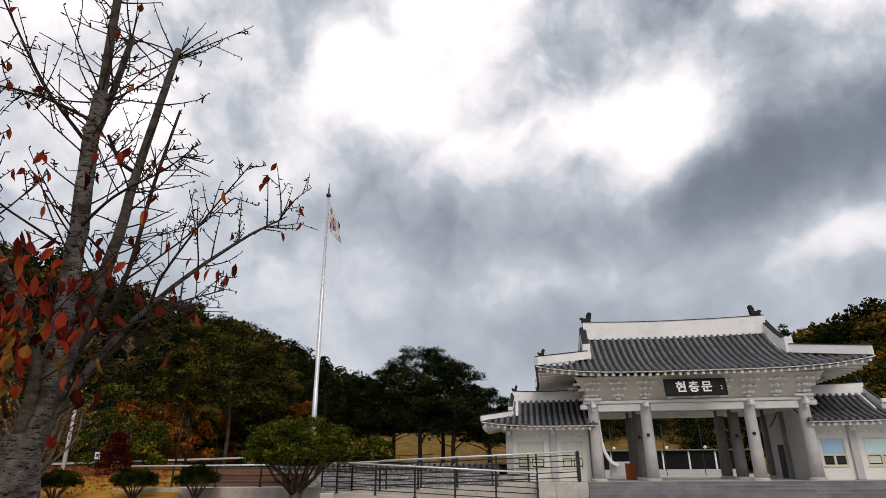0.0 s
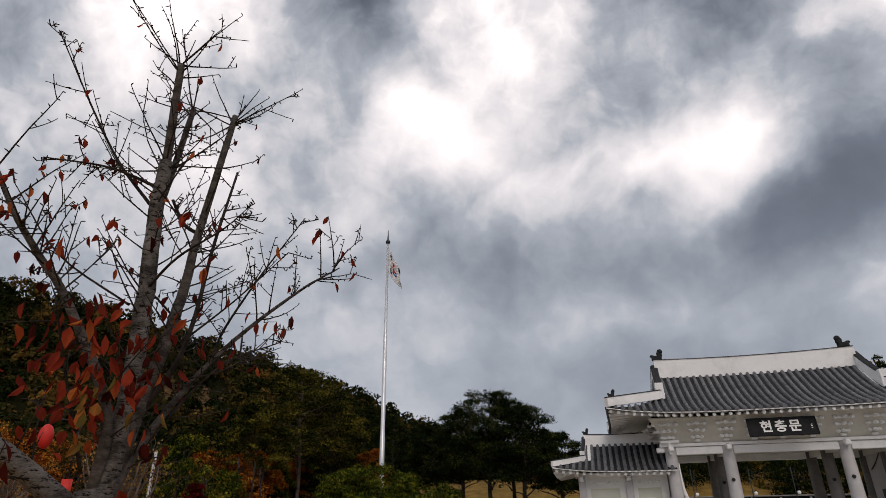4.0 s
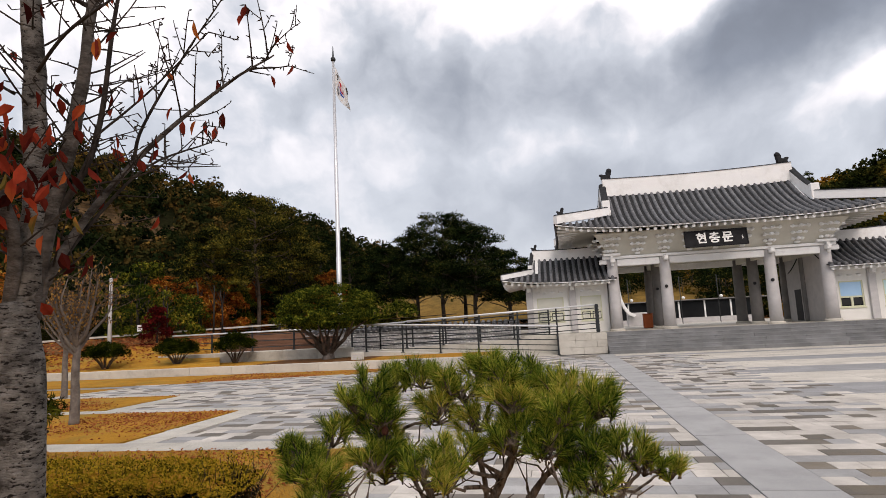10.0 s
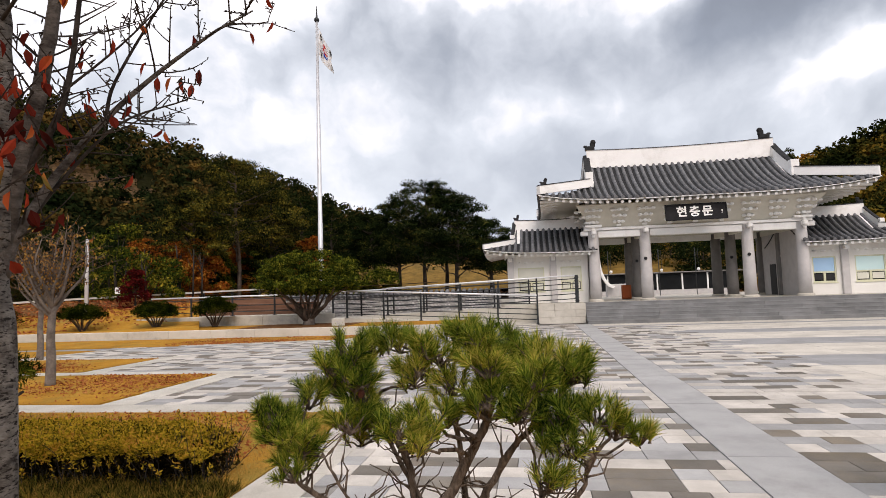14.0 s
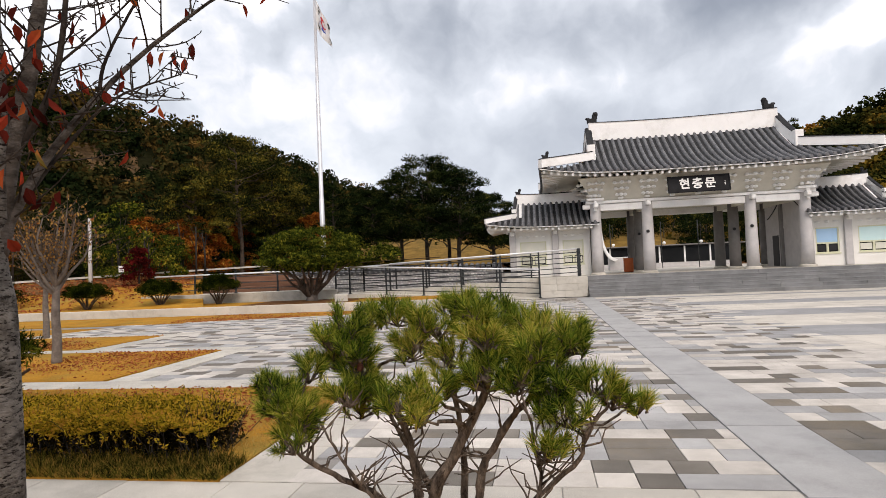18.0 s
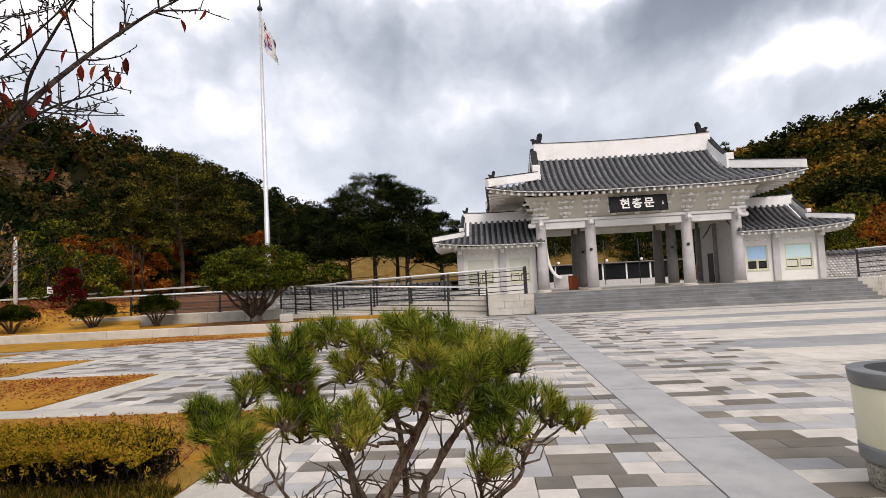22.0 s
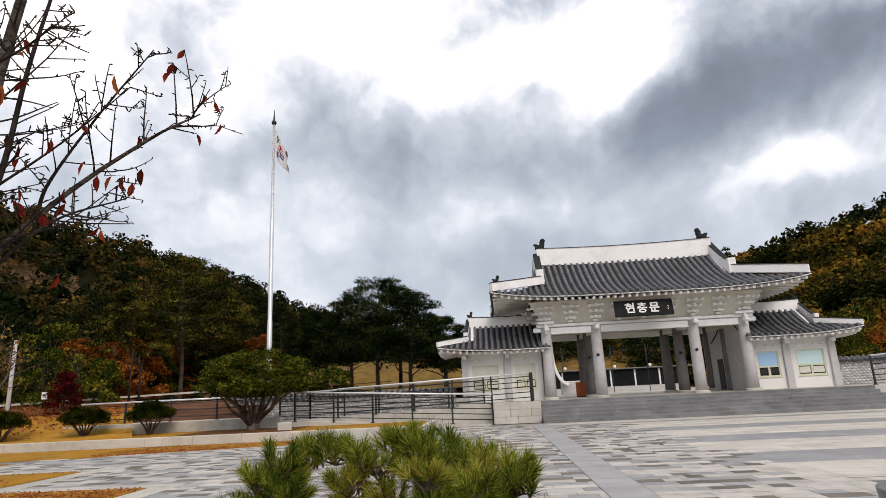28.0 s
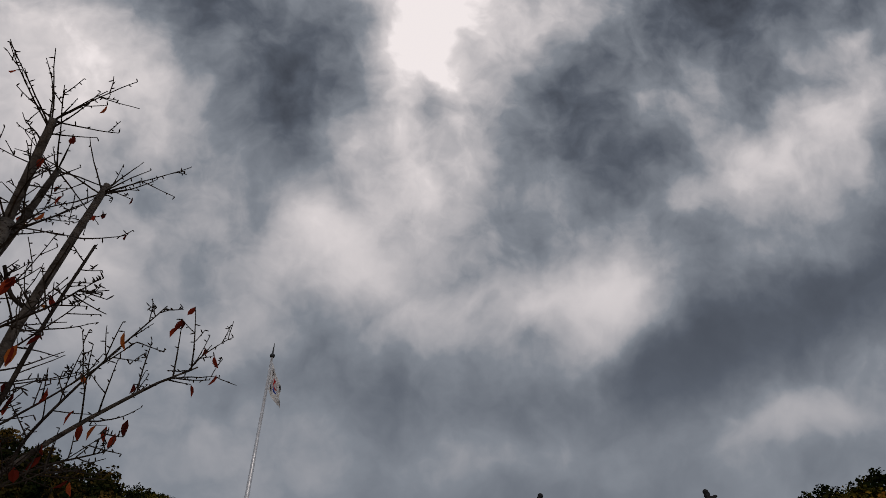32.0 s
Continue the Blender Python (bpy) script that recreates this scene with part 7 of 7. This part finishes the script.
# ---------------------------------------------------------------- wooded hills
def hill(name, label, mat, ridge, d0, d1, seed, n, floor_mat, size=(3.2, 6.0), cut=None):
    """A hillside from az to az with its skyline given as (az, elevation); crowns stand all over it."""
    rng = random.Random(seed)

    def el_at(az):
        for (a0, e0), (a1, e1) in zip(ridge[:-1], ridge[1:]):
            if a0 <= az <= a1:
                return e0 + (e1 - e0) * (az - a0) / (a1 - a0)
        return ridge[0][1] if az < ridge[0][0] else ridge[-1][1]

    az0, az1 = ridge[0][0], ridge[-1][0]
    na, nd = 46, 12
    v, f = [], []

    def spot(az, u):
        d = d0 + (d1 - d0) * u
        x, y = polar(az, d)
        e = el_at(az) - 0.9
        ztop = 1.6 + d1 * math.tan(radians(e))
        zb = ground_height(*polar(az, d0)) - 0.5
        z = zb + (ztop - zb) * (0.62 * u + 0.38 * u * u) * 1.0
        return Vector((x, y, z + 1.5 * noise.noise(Vector((x * 0.03, y * 0.03, seed)))))

    for i in range(na + 1):
        az = az0 + (az1 - az0) * i / na
        for k in range(nd + 1):
            v.append(spot(az, k / nd))
        x, y = polar(az, d1 + 120)
        v.append(Vector((x, y, v[-1].z * 0.55)))
    w = nd + 2
    for i in range(na):
        for k in range(w - 1):
            f.append((i * w + k, (i + 1) * w + k, (i + 1) * w + k + 1, i * w + k + 1))
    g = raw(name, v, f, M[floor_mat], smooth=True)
    tagged(g, label, "hill", kind="structure")
    h = Foliage(seed)
    for _ in range(n):
        az, u = rng.uniform(az0, az1), rng.random() ** 0.8
        if cut and ((az + 39.6) / 4.6) ** 2 + ((u - 0.60) / 0.10) ** 2 < 1.0 + 0.8 * noise.noise(Vector((az * 0.5, u * 9.0, 1.0))) and rng.random() < 0.8:
            continue
        c = spot(az, u)
        s = rng.uniform(*size) * (0.75 + 0.5 * u)
        tall = rng.uniform(0.75, 1.3)
        h.dome(c + Vector((0, 0, s * 0.25 * tall)), s * 0.46, s * 0.50 * tall, 85, s * 0.17, 0.75, 0.5, 0.4, -0.2)
        for _ in range(2):
            q = c + Vector((rng.gauss(0, s * 0.26), rng.gauss(0, s * 0.26), s * 0.40 * tall + rng.uniform(0.0, 0.3) * s))
            h.dome(q, s * 0.25, s * 0.22 * tall, 38, s * 0.11, 0.75, 0.6, 0.4, -0.2)
    tagged(h.make(name + "_crowns", M[mat], g), kind="stuff")
    if cut:
        bank = thing("cut_bank", (0, 0, 0), "bare brown terraced bank cut into the wooded hillside", "bank")
        for k, (a0, a1) in enumerate(((-43.5, -35.2), (-44.5, -34.8), (-43.0, -36.5))):
            bm = bmesh.new()
            grid = []
            for i in range(17):
                az = a0 + (a1 - a0) * i / 16
                row = []
                for j, (du, dz) in enumerate(((0.0, -1.8), (0.004, 0.2), (0.012, 0.6), (0.044, 0.7), (0.05, -0.8))):
                    p = spot(az, 0.53 + 0.056 * k + du)
                    row.append(bm.verts.new(p + Vector((0, 0, dz + 1.1 * noise.noise(Vector((az * 1.7, k * 3.0, j * 0.6)))))))
                grid.append(row)
            for i in range(16):
                for j in range(4):
                    bm.faces.new((grid[i][j], grid[i + 1][j], grid[i + 1][j + 1], grid[i][j + 1]))
            part("terrace", bm, M["hillcut"], bank, "", True)


hill("hill_west", "dark wooded autumn hillside", "hillwood", [(-75, 18.0), (-60, 17.5), (-45, 16.6), (-42, 16.3), (-37.2, 14.8), (-32.9, 13.9), (-28.2, 12.6), (-23.2, 10.9), (-18.1, 8.2), (-15.0, 7.2), (-10.0, 5.2), (-4.0, 4.0), (4.0, 3.6), (14.0, 3.6)], 70, 185, 5, 2300, "hill", cut=(-46.0, -34.2, 0.43, 0.72))
hill("hill_east", "golden and dark wooded autumn hillside", "hillwarm", [(12.0, 4.6), (18.0, 7.2), (21.5, 9.3), (23.5, 10.2), (26.0, 10.8), (29.0, 11.1), (33.0, 12.2), (38.0, 13.2), (50.0, 14.4), (62.0, 13.4)], 58, 130, 6, 1500, "hill", size=(2.4, 4.4))

# ---------------------------------------------------------------- flagpole, lamp post, litter bin
pole = thing("flagpole", (-12.46, 33.0, 0.0), "tall white metal flagpole with the national flag", "flagpole")
v, f = tube_data([(0, 0, 0), (0, 0, 6.0), (0, 0, 6.02), (0, 0, 12.0), (0, 0, 12.02), (0, 0, 18.3)], [0.15, 0.145, 0.125, 0.12, 0.105, 0.08], 14)
raw("pole", v, f, M["poleal"], pole, "", True)
bm = bmesh.new()
box(bm, -0.5, 0.5, -0.5, 0.5, 0.0, 0.5, 0.04)
part("pole_base", bm, M["granite"], pole)
bm = bmesh.new()
bmesh.ops.create_uvsphere(bm, u_segments=12, v_segments=8, radius=0.16, matrix=Matrix.Translation((0, 0, 18.42)))
bmesh.ops.create_cone(bm, segments=8, radius1=0.07, radius2=0.015, depth=0.8, matrix=Matrix.Translation((0, 0, 18.9)))
part("ball_finial", bm, M["rail"], pole, "", True)


def flag():
    """White flag, half furled: red and blue disc and four groups of black bars."""
    def fold(u, v):
        """Place on the cloth; u along it from the pole, v down from its top, both 0 to 1."""
        x = 0.06 + 1.05 * u * (0.70 + 0.30 * v) + 0.04 * math.sin(9 * v)
        y = 0.30 * math.sin(9.0 * u + 1.6 * v) * (0.25 + 0.8 * u)
        z = 18.0 - 1.75 * v - 1.55 * u - 0.12 * math.sin(5 * u) * v
        return Vector((x, y, z))

    def patch(name, outline, mat, lift):
        """A piece of cloth with its outline in cloth coordinates, as a fan of small cells."""
        h = Heap()
        c = (sum(p[0] for p in outline) / len(outline), sum(p[1] for p in outline) / len(outline))
        for side in (-1, 1):
            ring = [fold(*p) + Vector((0, lift * side, 0)) for p in outline]
            h.put([fold(*c) + Vector((0, lift * side, 0))] + ring, [(0, 1 + i, 1 + (i + 1) % len(ring)) for i in range(len(ring))])
        return h.make(name, mat, fl)

    nu, nv = 18, 12
    v = [fold(i / nu, j / nv) for j in range(nv + 1) for i in range(nu + 1)]
    f = [(j * (nu + 1) + i, j * (nu + 1) + i + 1, (j + 1) * (nu + 1) + i + 1, (j + 1) * (nu + 1) + i) for j in range(nv) for i in range(nu)]
    fl = raw("flag", v, f, M["white"], pole, "white flag with a red and blue disc", True)
    R = 0.24
    arc = lambda a0, a1, n: [(0.5 + R * 0.68 * math.cos(a0 + (a1 - a0) * k / n), 0.5 - R * math.sin(a0 + (a1 - a0) * k / n)) for k in range(n + 1)]
    wave = [(0.5 + R * 0.68 * (1 - 2 * k / 8), 0.5 + 0.35 * R * math.sin(2 * math.pi * k / 8)) for k in range(9)]
    patch("red_half", arc(0.0, math.pi, 10) + [p for p in wave[::-1]][1:-1], M["flagred"], 0.006)
    patch("blue_half", arc(math.pi, 2 * math.pi, 10) + wave[1:-1], M["flagblue"], 0.0065)
    for cx, cy, s in ((0.17, 0.22, 1), (0.83, 0.22, -1), (0.17, 0.78, -1), (0.83, 0.78, 1)):
        for k in (-1, 0, 1):
            mx, my = cx + 0.035 * k, cy + 0.05 * k * s
            dx, dy = 0.045, -0.085 * s
            nx, ny = 0.011, 0.018 * s
            patch("bar", [(mx - dx - nx, my - dy - ny), (mx + dx - nx, my + dy - ny), (mx + dx + nx, my + dy + ny), (mx - dx + nx, my - dy + ny)], M["dark"], 0.005)


flag()
lamp = thing("lamp_post", (-24.5, 29.0, 0.0), "plain pale grey lamp post by the road", "lamp post")
tube("post", [(0, 0, 0), (0, 0, 3.0), (0.02, 0, 5.25)], [0.11, 0.095, 0.08], M["column"], lamp, sides=12)
boxed("post_base", (-0.25, 0.25, -0.25, 0.25, 0.0, 0.12), M["granite"], lamp)


def slope_z(az, d):
    """The lawn climbs from the raised bed to the road at the wood's edge."""
    c = math.cos(radians(az))
    start = 26.8
    return 0.30 + max(0.0, min(1.0, (d * c - start) / max(3.0, 43.0 * c - start))) * (1.55 + 0.02 * (az + 40))


bank_v, bank_f = [], []
for i in range(19):
    az = -50.0 + 18.5 * i / 18
    first = 24.0 / math.cos(radians(az))
    for d in (first, first + 0.02, first + (43 - first) * 0.3, first + (43 - first) * 0.5, first + (43 - first) * 0.75, 43, 46.5, 52):
        x, y = polar(az, d)
        bank_v.append((x, y, slope_z(az, d) + 0.015 if d > first else -0.1))
for i in range(18):
    for k in range(7):
        bank_f.append((8 * i + k, 8 * i + 8 + k, 8 * i + 9 + k, 8 * i + 1 + k))
bank_lawn = raw("lawn_slope", bank_v, bank_f, M["lawn"], smooth=True)
tagged(bank_lawn, "dry golden lawn rising to the road", "lawn", kind="structure")
earth_v, earth_f = [], []
for i in range(31):
    az = -50.0 + 18.5 * i / 30
    for d in (40.0 + 1.2 * noise.noise(Vector((az * 0.3, 3.0, 1.0))), 41.6, 42.7):
        x, y = polar(az, d)
        earth_v.append((x, y, slope_z(az, d) + 0.05))
for i in range(30):
    for k in range(2):
        earth_f.append((3 * i + k, 3 * i + 3 + k, 3 * i + 4 + k, 3 * i + 1 + k))
tagged(raw("leaf_bank", earth_v, earth_f, M["soil"], smooth=True), "brown leaf litter under the trees by the road", "ground", kind="structure")
rng = random.Random(77)
fallen = Heap()
for _ in range(3000):
    az, d = rng.uniform(-50, -32), 43 - 9 * abs(rng.gauss(0, 0.4))
    if d < 34:
        continue
    x, y = polar(az, d)
    a = rng.uniform(0, 6.28)
    fallen.put(*leaf_shape(rng, (x, y, slope_z(az, d) + 0.07), (math.cos(a), math.sin(a), 0.15), 0.16, 0.10))
tagged(fallen.make("fallen_leaves", M["litter"]), "red-brown fallen leaves under the roadside trees", "leaves", kind="stuff")

# thin tree trunks of the roadside, their crowns lost in the shade above
for i in range(22):
    rng = random.Random(900 + i)
    az, d = rng.uniform(-47, -31), rng.uniform(40, 47)
    x, y = polar(az, d)
    tr = thing("bare_sapling", (x, y, slope_z(az, d)), "thin dark bare trunk at the roadside", "tree", "roadside trunks")
    top = rng.uniform(2.2, 3.6)
    tube("trunk", [(0, 0, -0.1), (rng.uniform(-0.1, 0.1), 0, top * 0.5), (rng.uniform(-0.15, 0.15), 0, top)], [0.07, 0.055, 0.035], M["farbark"], tr, sides=6)
    for k in range(3):
        a = rng.uniform(0, 6.28)
        tube("limb", [(0, 0, top * (0.55 + 0.12 * k)), (0.5 * math.cos(a), 0.5 * math.sin(a), top * (0.8 + 0.12 * k))], [0.028, 0.012], M["farbark"], tr, sides=5)
signb = thing("small_sign", (*polar(-37.9, 41.5), slope_z(-37.9, 41.5)), "small white notice on a thin post", "sign")
tube("post", [(0, 0, -0.1), (0, 0, 0.75)], 0.025, M["rail"], signb, sides=6)
boxed("panel", (-0.17, 0.17, -0.05, -0.03, 0.62, 1.02), M["plaster"], signb)
for k in range(2):
    boxed("text_bar", (-0.11, 0.11, -0.056, -0.051, 0.74 + 0.12 * k, 0.78 + 0.12 * k), M["rail"], signb)

# road behind the lawns with a white kerb rail
road = Heap()
for i in range(30):
    a0, a1 = -62 + 1.75 * i, -62 + 1.75 * (i + 1)
    quad = []
    for a, d in ((a0, 43.0), (a1, 43.0), (a1, 46.0), (a0, 46.0)):
        x, y = polar(a, d)
        quad.append((x, y, slope_z(a, 43.0) + 0.03))
    road.put(quad, [(0, 1, 2, 3)])
tagged(road.make("road", M["road"]), "pale concrete road along the wood's edge", "road", kind="structure")
gr = thing("guard_rail", (0, 0, 0), "low white guard rail along the road", "guard rail")
for i in range(17):
    a0, a1 = -60 + 2.4 * i, -60 + 2.4 * (i + 1)
    p = [Vector((*polar(a, 42.6), slope_z(a, 42.6))) for a in (a0, a1)]
    v = [p[0] + Vector((0, 0, 0.20)), p[1] + Vector((0, 0, 0.20)), p[1] + Vector((0, 0, 0.31)), p[0] + Vector((0, 0, 0.31))]
    v += [q + Vector((0.05, 0.08, 0)) for q in v]
    raw("rail_panel", v, [(0, 1, 2, 3), (7, 6, 5, 4), (3, 2, 6, 7), (0, 4, 5, 1)], M["granite"], gr)
    boxed("rail_post", (p[0].x - 0.05, p[0].x + 0.05, p[0].y + 0.09, p[0].y + 0.19, p[0].z - 0.1, p[0].z + 0.4), M["rail"], gr)

# red lantern pillar at the road
rp = thing("lantern_pillar", (-30.3, 29.1, 1.82), "red round pillar on a white block with a red lantern", "pillar")
boxed("block", (-0.36, 0.36, -0.36, 0.36, -0.1, 0.48), M["plaster"], rp, bevel=0.05)
tube("shaft", [(0, 0, 0.48), (0, 0, 2.1)], 0.28, M["red"], rp, sides=16)
bm = bmesh.new()
bmesh.ops.create_uvsphere(bm, u_segments=16, v_segments=10, radius=0.5, matrix=Matrix.Translation((-1.1, -1.15, 4.4)) @ Matrix.Diagonal((0.8, 0.8, 1.4, 1)))
part("lantern", bm, M["red"], rp, "round red lantern", True)
tube("lantern_arm", [(0, 0, 2.1), (0, 0, 5.4), (-1.1, -1.15, 5.4), (-1.1, -1.15, 5.05)], 0.05, M["rail"], rp, sides=6)

# round litter bin at the walk
bin_ = thing("litter_bin", (3.07, 4.5, 0.0), "round cream and grey litter bin on a pebbled foot", "litter bin")


def ring_band(name, z0, z1, r0, r1, mat, label=""):
    v, f = tube_data([(0, 0, z0), (0, 0, z0 + 0.01), (0, 0, z1 - 0.01), (0, 0, z1)], [r0 * 0.985, r0, r1, r1 * 0.985], 36)
    return raw(name, v, f, mat, bin_, label, True)


ring_band("foot", 0.0, 0.19, 0.33, 0.345, M["aggregate"], "pebbled concrete foot")
ring_band("lower_band", 0.19, 0.30, 0.375, 0.38, M["bingrey"], "grey band")
ring_band("body", 0.30, 0.73, 0.375, 0.395, M["binwhite"], "cream body")
ring_band("rim", 0.73, 0.84, 0.405, 0.415, M["bingrey"], "grey rim")
# closed dark plug: the shade of the bin's mouth as plain colour
v, f = tube_data([(0, 0, 0.841), (0, 0, 0.80), (0, 0, 0.60)], [0.30, 0.29, 0.28], 30)
raw("opening", v, f, M["dark"], bin_, "dark disc painting the shade in the bin mouth")


# ---------------------------------------------------------------- court behind the gate
sheet("court_floor", [(-6, 42.0), (24, 42.0), (24, 56.0), (-6, 56.0)], 0.90, M["pale"], "pale paved court behind the gate", "pavement", thick=1.0)
hall = thing("visitor_hall", (10.5, 54.0, 0.85), "low pale building with dark windows behind the gate", "building")
boxed("wall", (-6.5, 6.5, 0.0, 5.0, 0.0, 0.45), M["column"], hall)
boxed("wall", (-6.5, 6.5, 0.3, 5.0, 0.452, 2.0), M["dark"], hall)
for k in range(6):
    x0 = -6.3 + k * 2.1
    w = boxed("window", (x0 + 0.1, x0 + 2.0, 0.1, 0.14, 0.5, 1.75), M["glass"], hall)
    boxed("frame", (x0 - 0.06, x0 + 0.06, 0.02, 0.2, 0.45, 1.85), M["plaster"], w)
boxed("eave", (-7.2, 7.2, -0.3, 5.5, 1.9, 2.0), M["column_dark"], hall, bevel=0.03)
bank = Heap()
bank.put([(-30, 60, 1.9), (26, 60, 1.9), (30, 74, 5.6), (-34, 74, 5.6)], [(0, 1, 2, 3)])
tagged(bank.make("lawn_bank", M["farlawn"]), "dry golden grass bank behind the gate", "lawn", kind="structure")
for k, xx in enumerate((5.6, 7.7, 9.4, 12.1)):
    lt = thing("globe_lamp", (xx, 47.5, 0.9), "hanging court lamp with a small white globe", "lamp", "court lamps")
    tube("pole", [(0, 0, 0), (0, 0, 3.6)], 0.03, M["rail"], lt, sides=6)
    bm = bmesh.new()
    bmesh.ops.create_uvsphere(bm, u_segments=10, v_segments=8, radius=0.12, matrix=Matrix.Translation((0.2, 0, 1.95)))
    part("globe", bm, M["plaster"], lt, "white globe", True)
    tube("drop", [(0, 0, 3.5), (0.2, 0, 3.5), (0.2, 0, 2.05)], 0.015, M["rail"], lt, sides=5)
for i, (xx, yy, hh, w) in enumerate(((6.0, 70, 6.0, 7.0), (12.0, 72, 6.5, 8.0), (17.5, 66, 6.0, 6.0), (1.5, 66, 5.5, 5.0), (21.0, 60, 5.0, 5.0), (9.0, 73, 7.0, 8.0), (15.5, 71, 6.5, 7.0))):
    broad_tree((xx, yy, ground_height(xx, yy)), hh, w, 400 + i, "darkpine", "dark evergreen tree behind the court", clear=0.35, n=3200, leaf=0.26)
ob_box = thing("orange_box", (4.95, 34.2, PLAT), "rust-orange cabinet standing against the inner column", "cabinet")
boxed("body", (-0.24, 0.24, -0.2, 0.2, 0.03, 0.76), M["orange"], ob_box, bevel=0.02)
boxed("top", (-0.26, 0.26, -0.22, 0.22, 0.76, 0.80), M["orange"], ob_box, bevel=0.01)
boxed("plinth", (-0.22, 0.22, -0.18, 0.18, 0.0, 0.029), M["dark"], ob_box)

# white swept wall end and grey slab seen between the gate's columns
sweep = thing("swept_wall", (0, 46.0, 0.9), "white swept wall end with a grey slab behind the gate", "wall")
outer = smooth_line([(4.66, 0, 4.2), (4.70, 0, 2.75), (4.86, 0, 1.7), (5.25, 0, 0.95), (5.7, 0, 0.68)], 4)
v, f = [], []
for k, p in enumerate(outer):
    w = 0.11 + 0.05 * k / len(outer)
    v += [p + Vector((0, -0.3, 0)), p + Vector((w, -0.3, w)), p + Vector((w, 0.3, w)), p + Vector((0, 0.3, 0))]
for k in range(len(outer) - 1):
    f += [(4 * k + j, 4 * k + (j + 1) % 4, 4 * k + 4 + (j + 1) % 4, 4 * k + 4 + j) for j in range(4)]
raw("swept_band", v, f + [(3, 2, 1, 0), tuple(len(v) - 4 + j for j in range(4))], M["plaster"], sweep)
boxed("slab", (5.3, 7.0, 0.32, 1.2, -0.02, 1.0), M["column"], sweep, "grey slab", bevel=0.04)
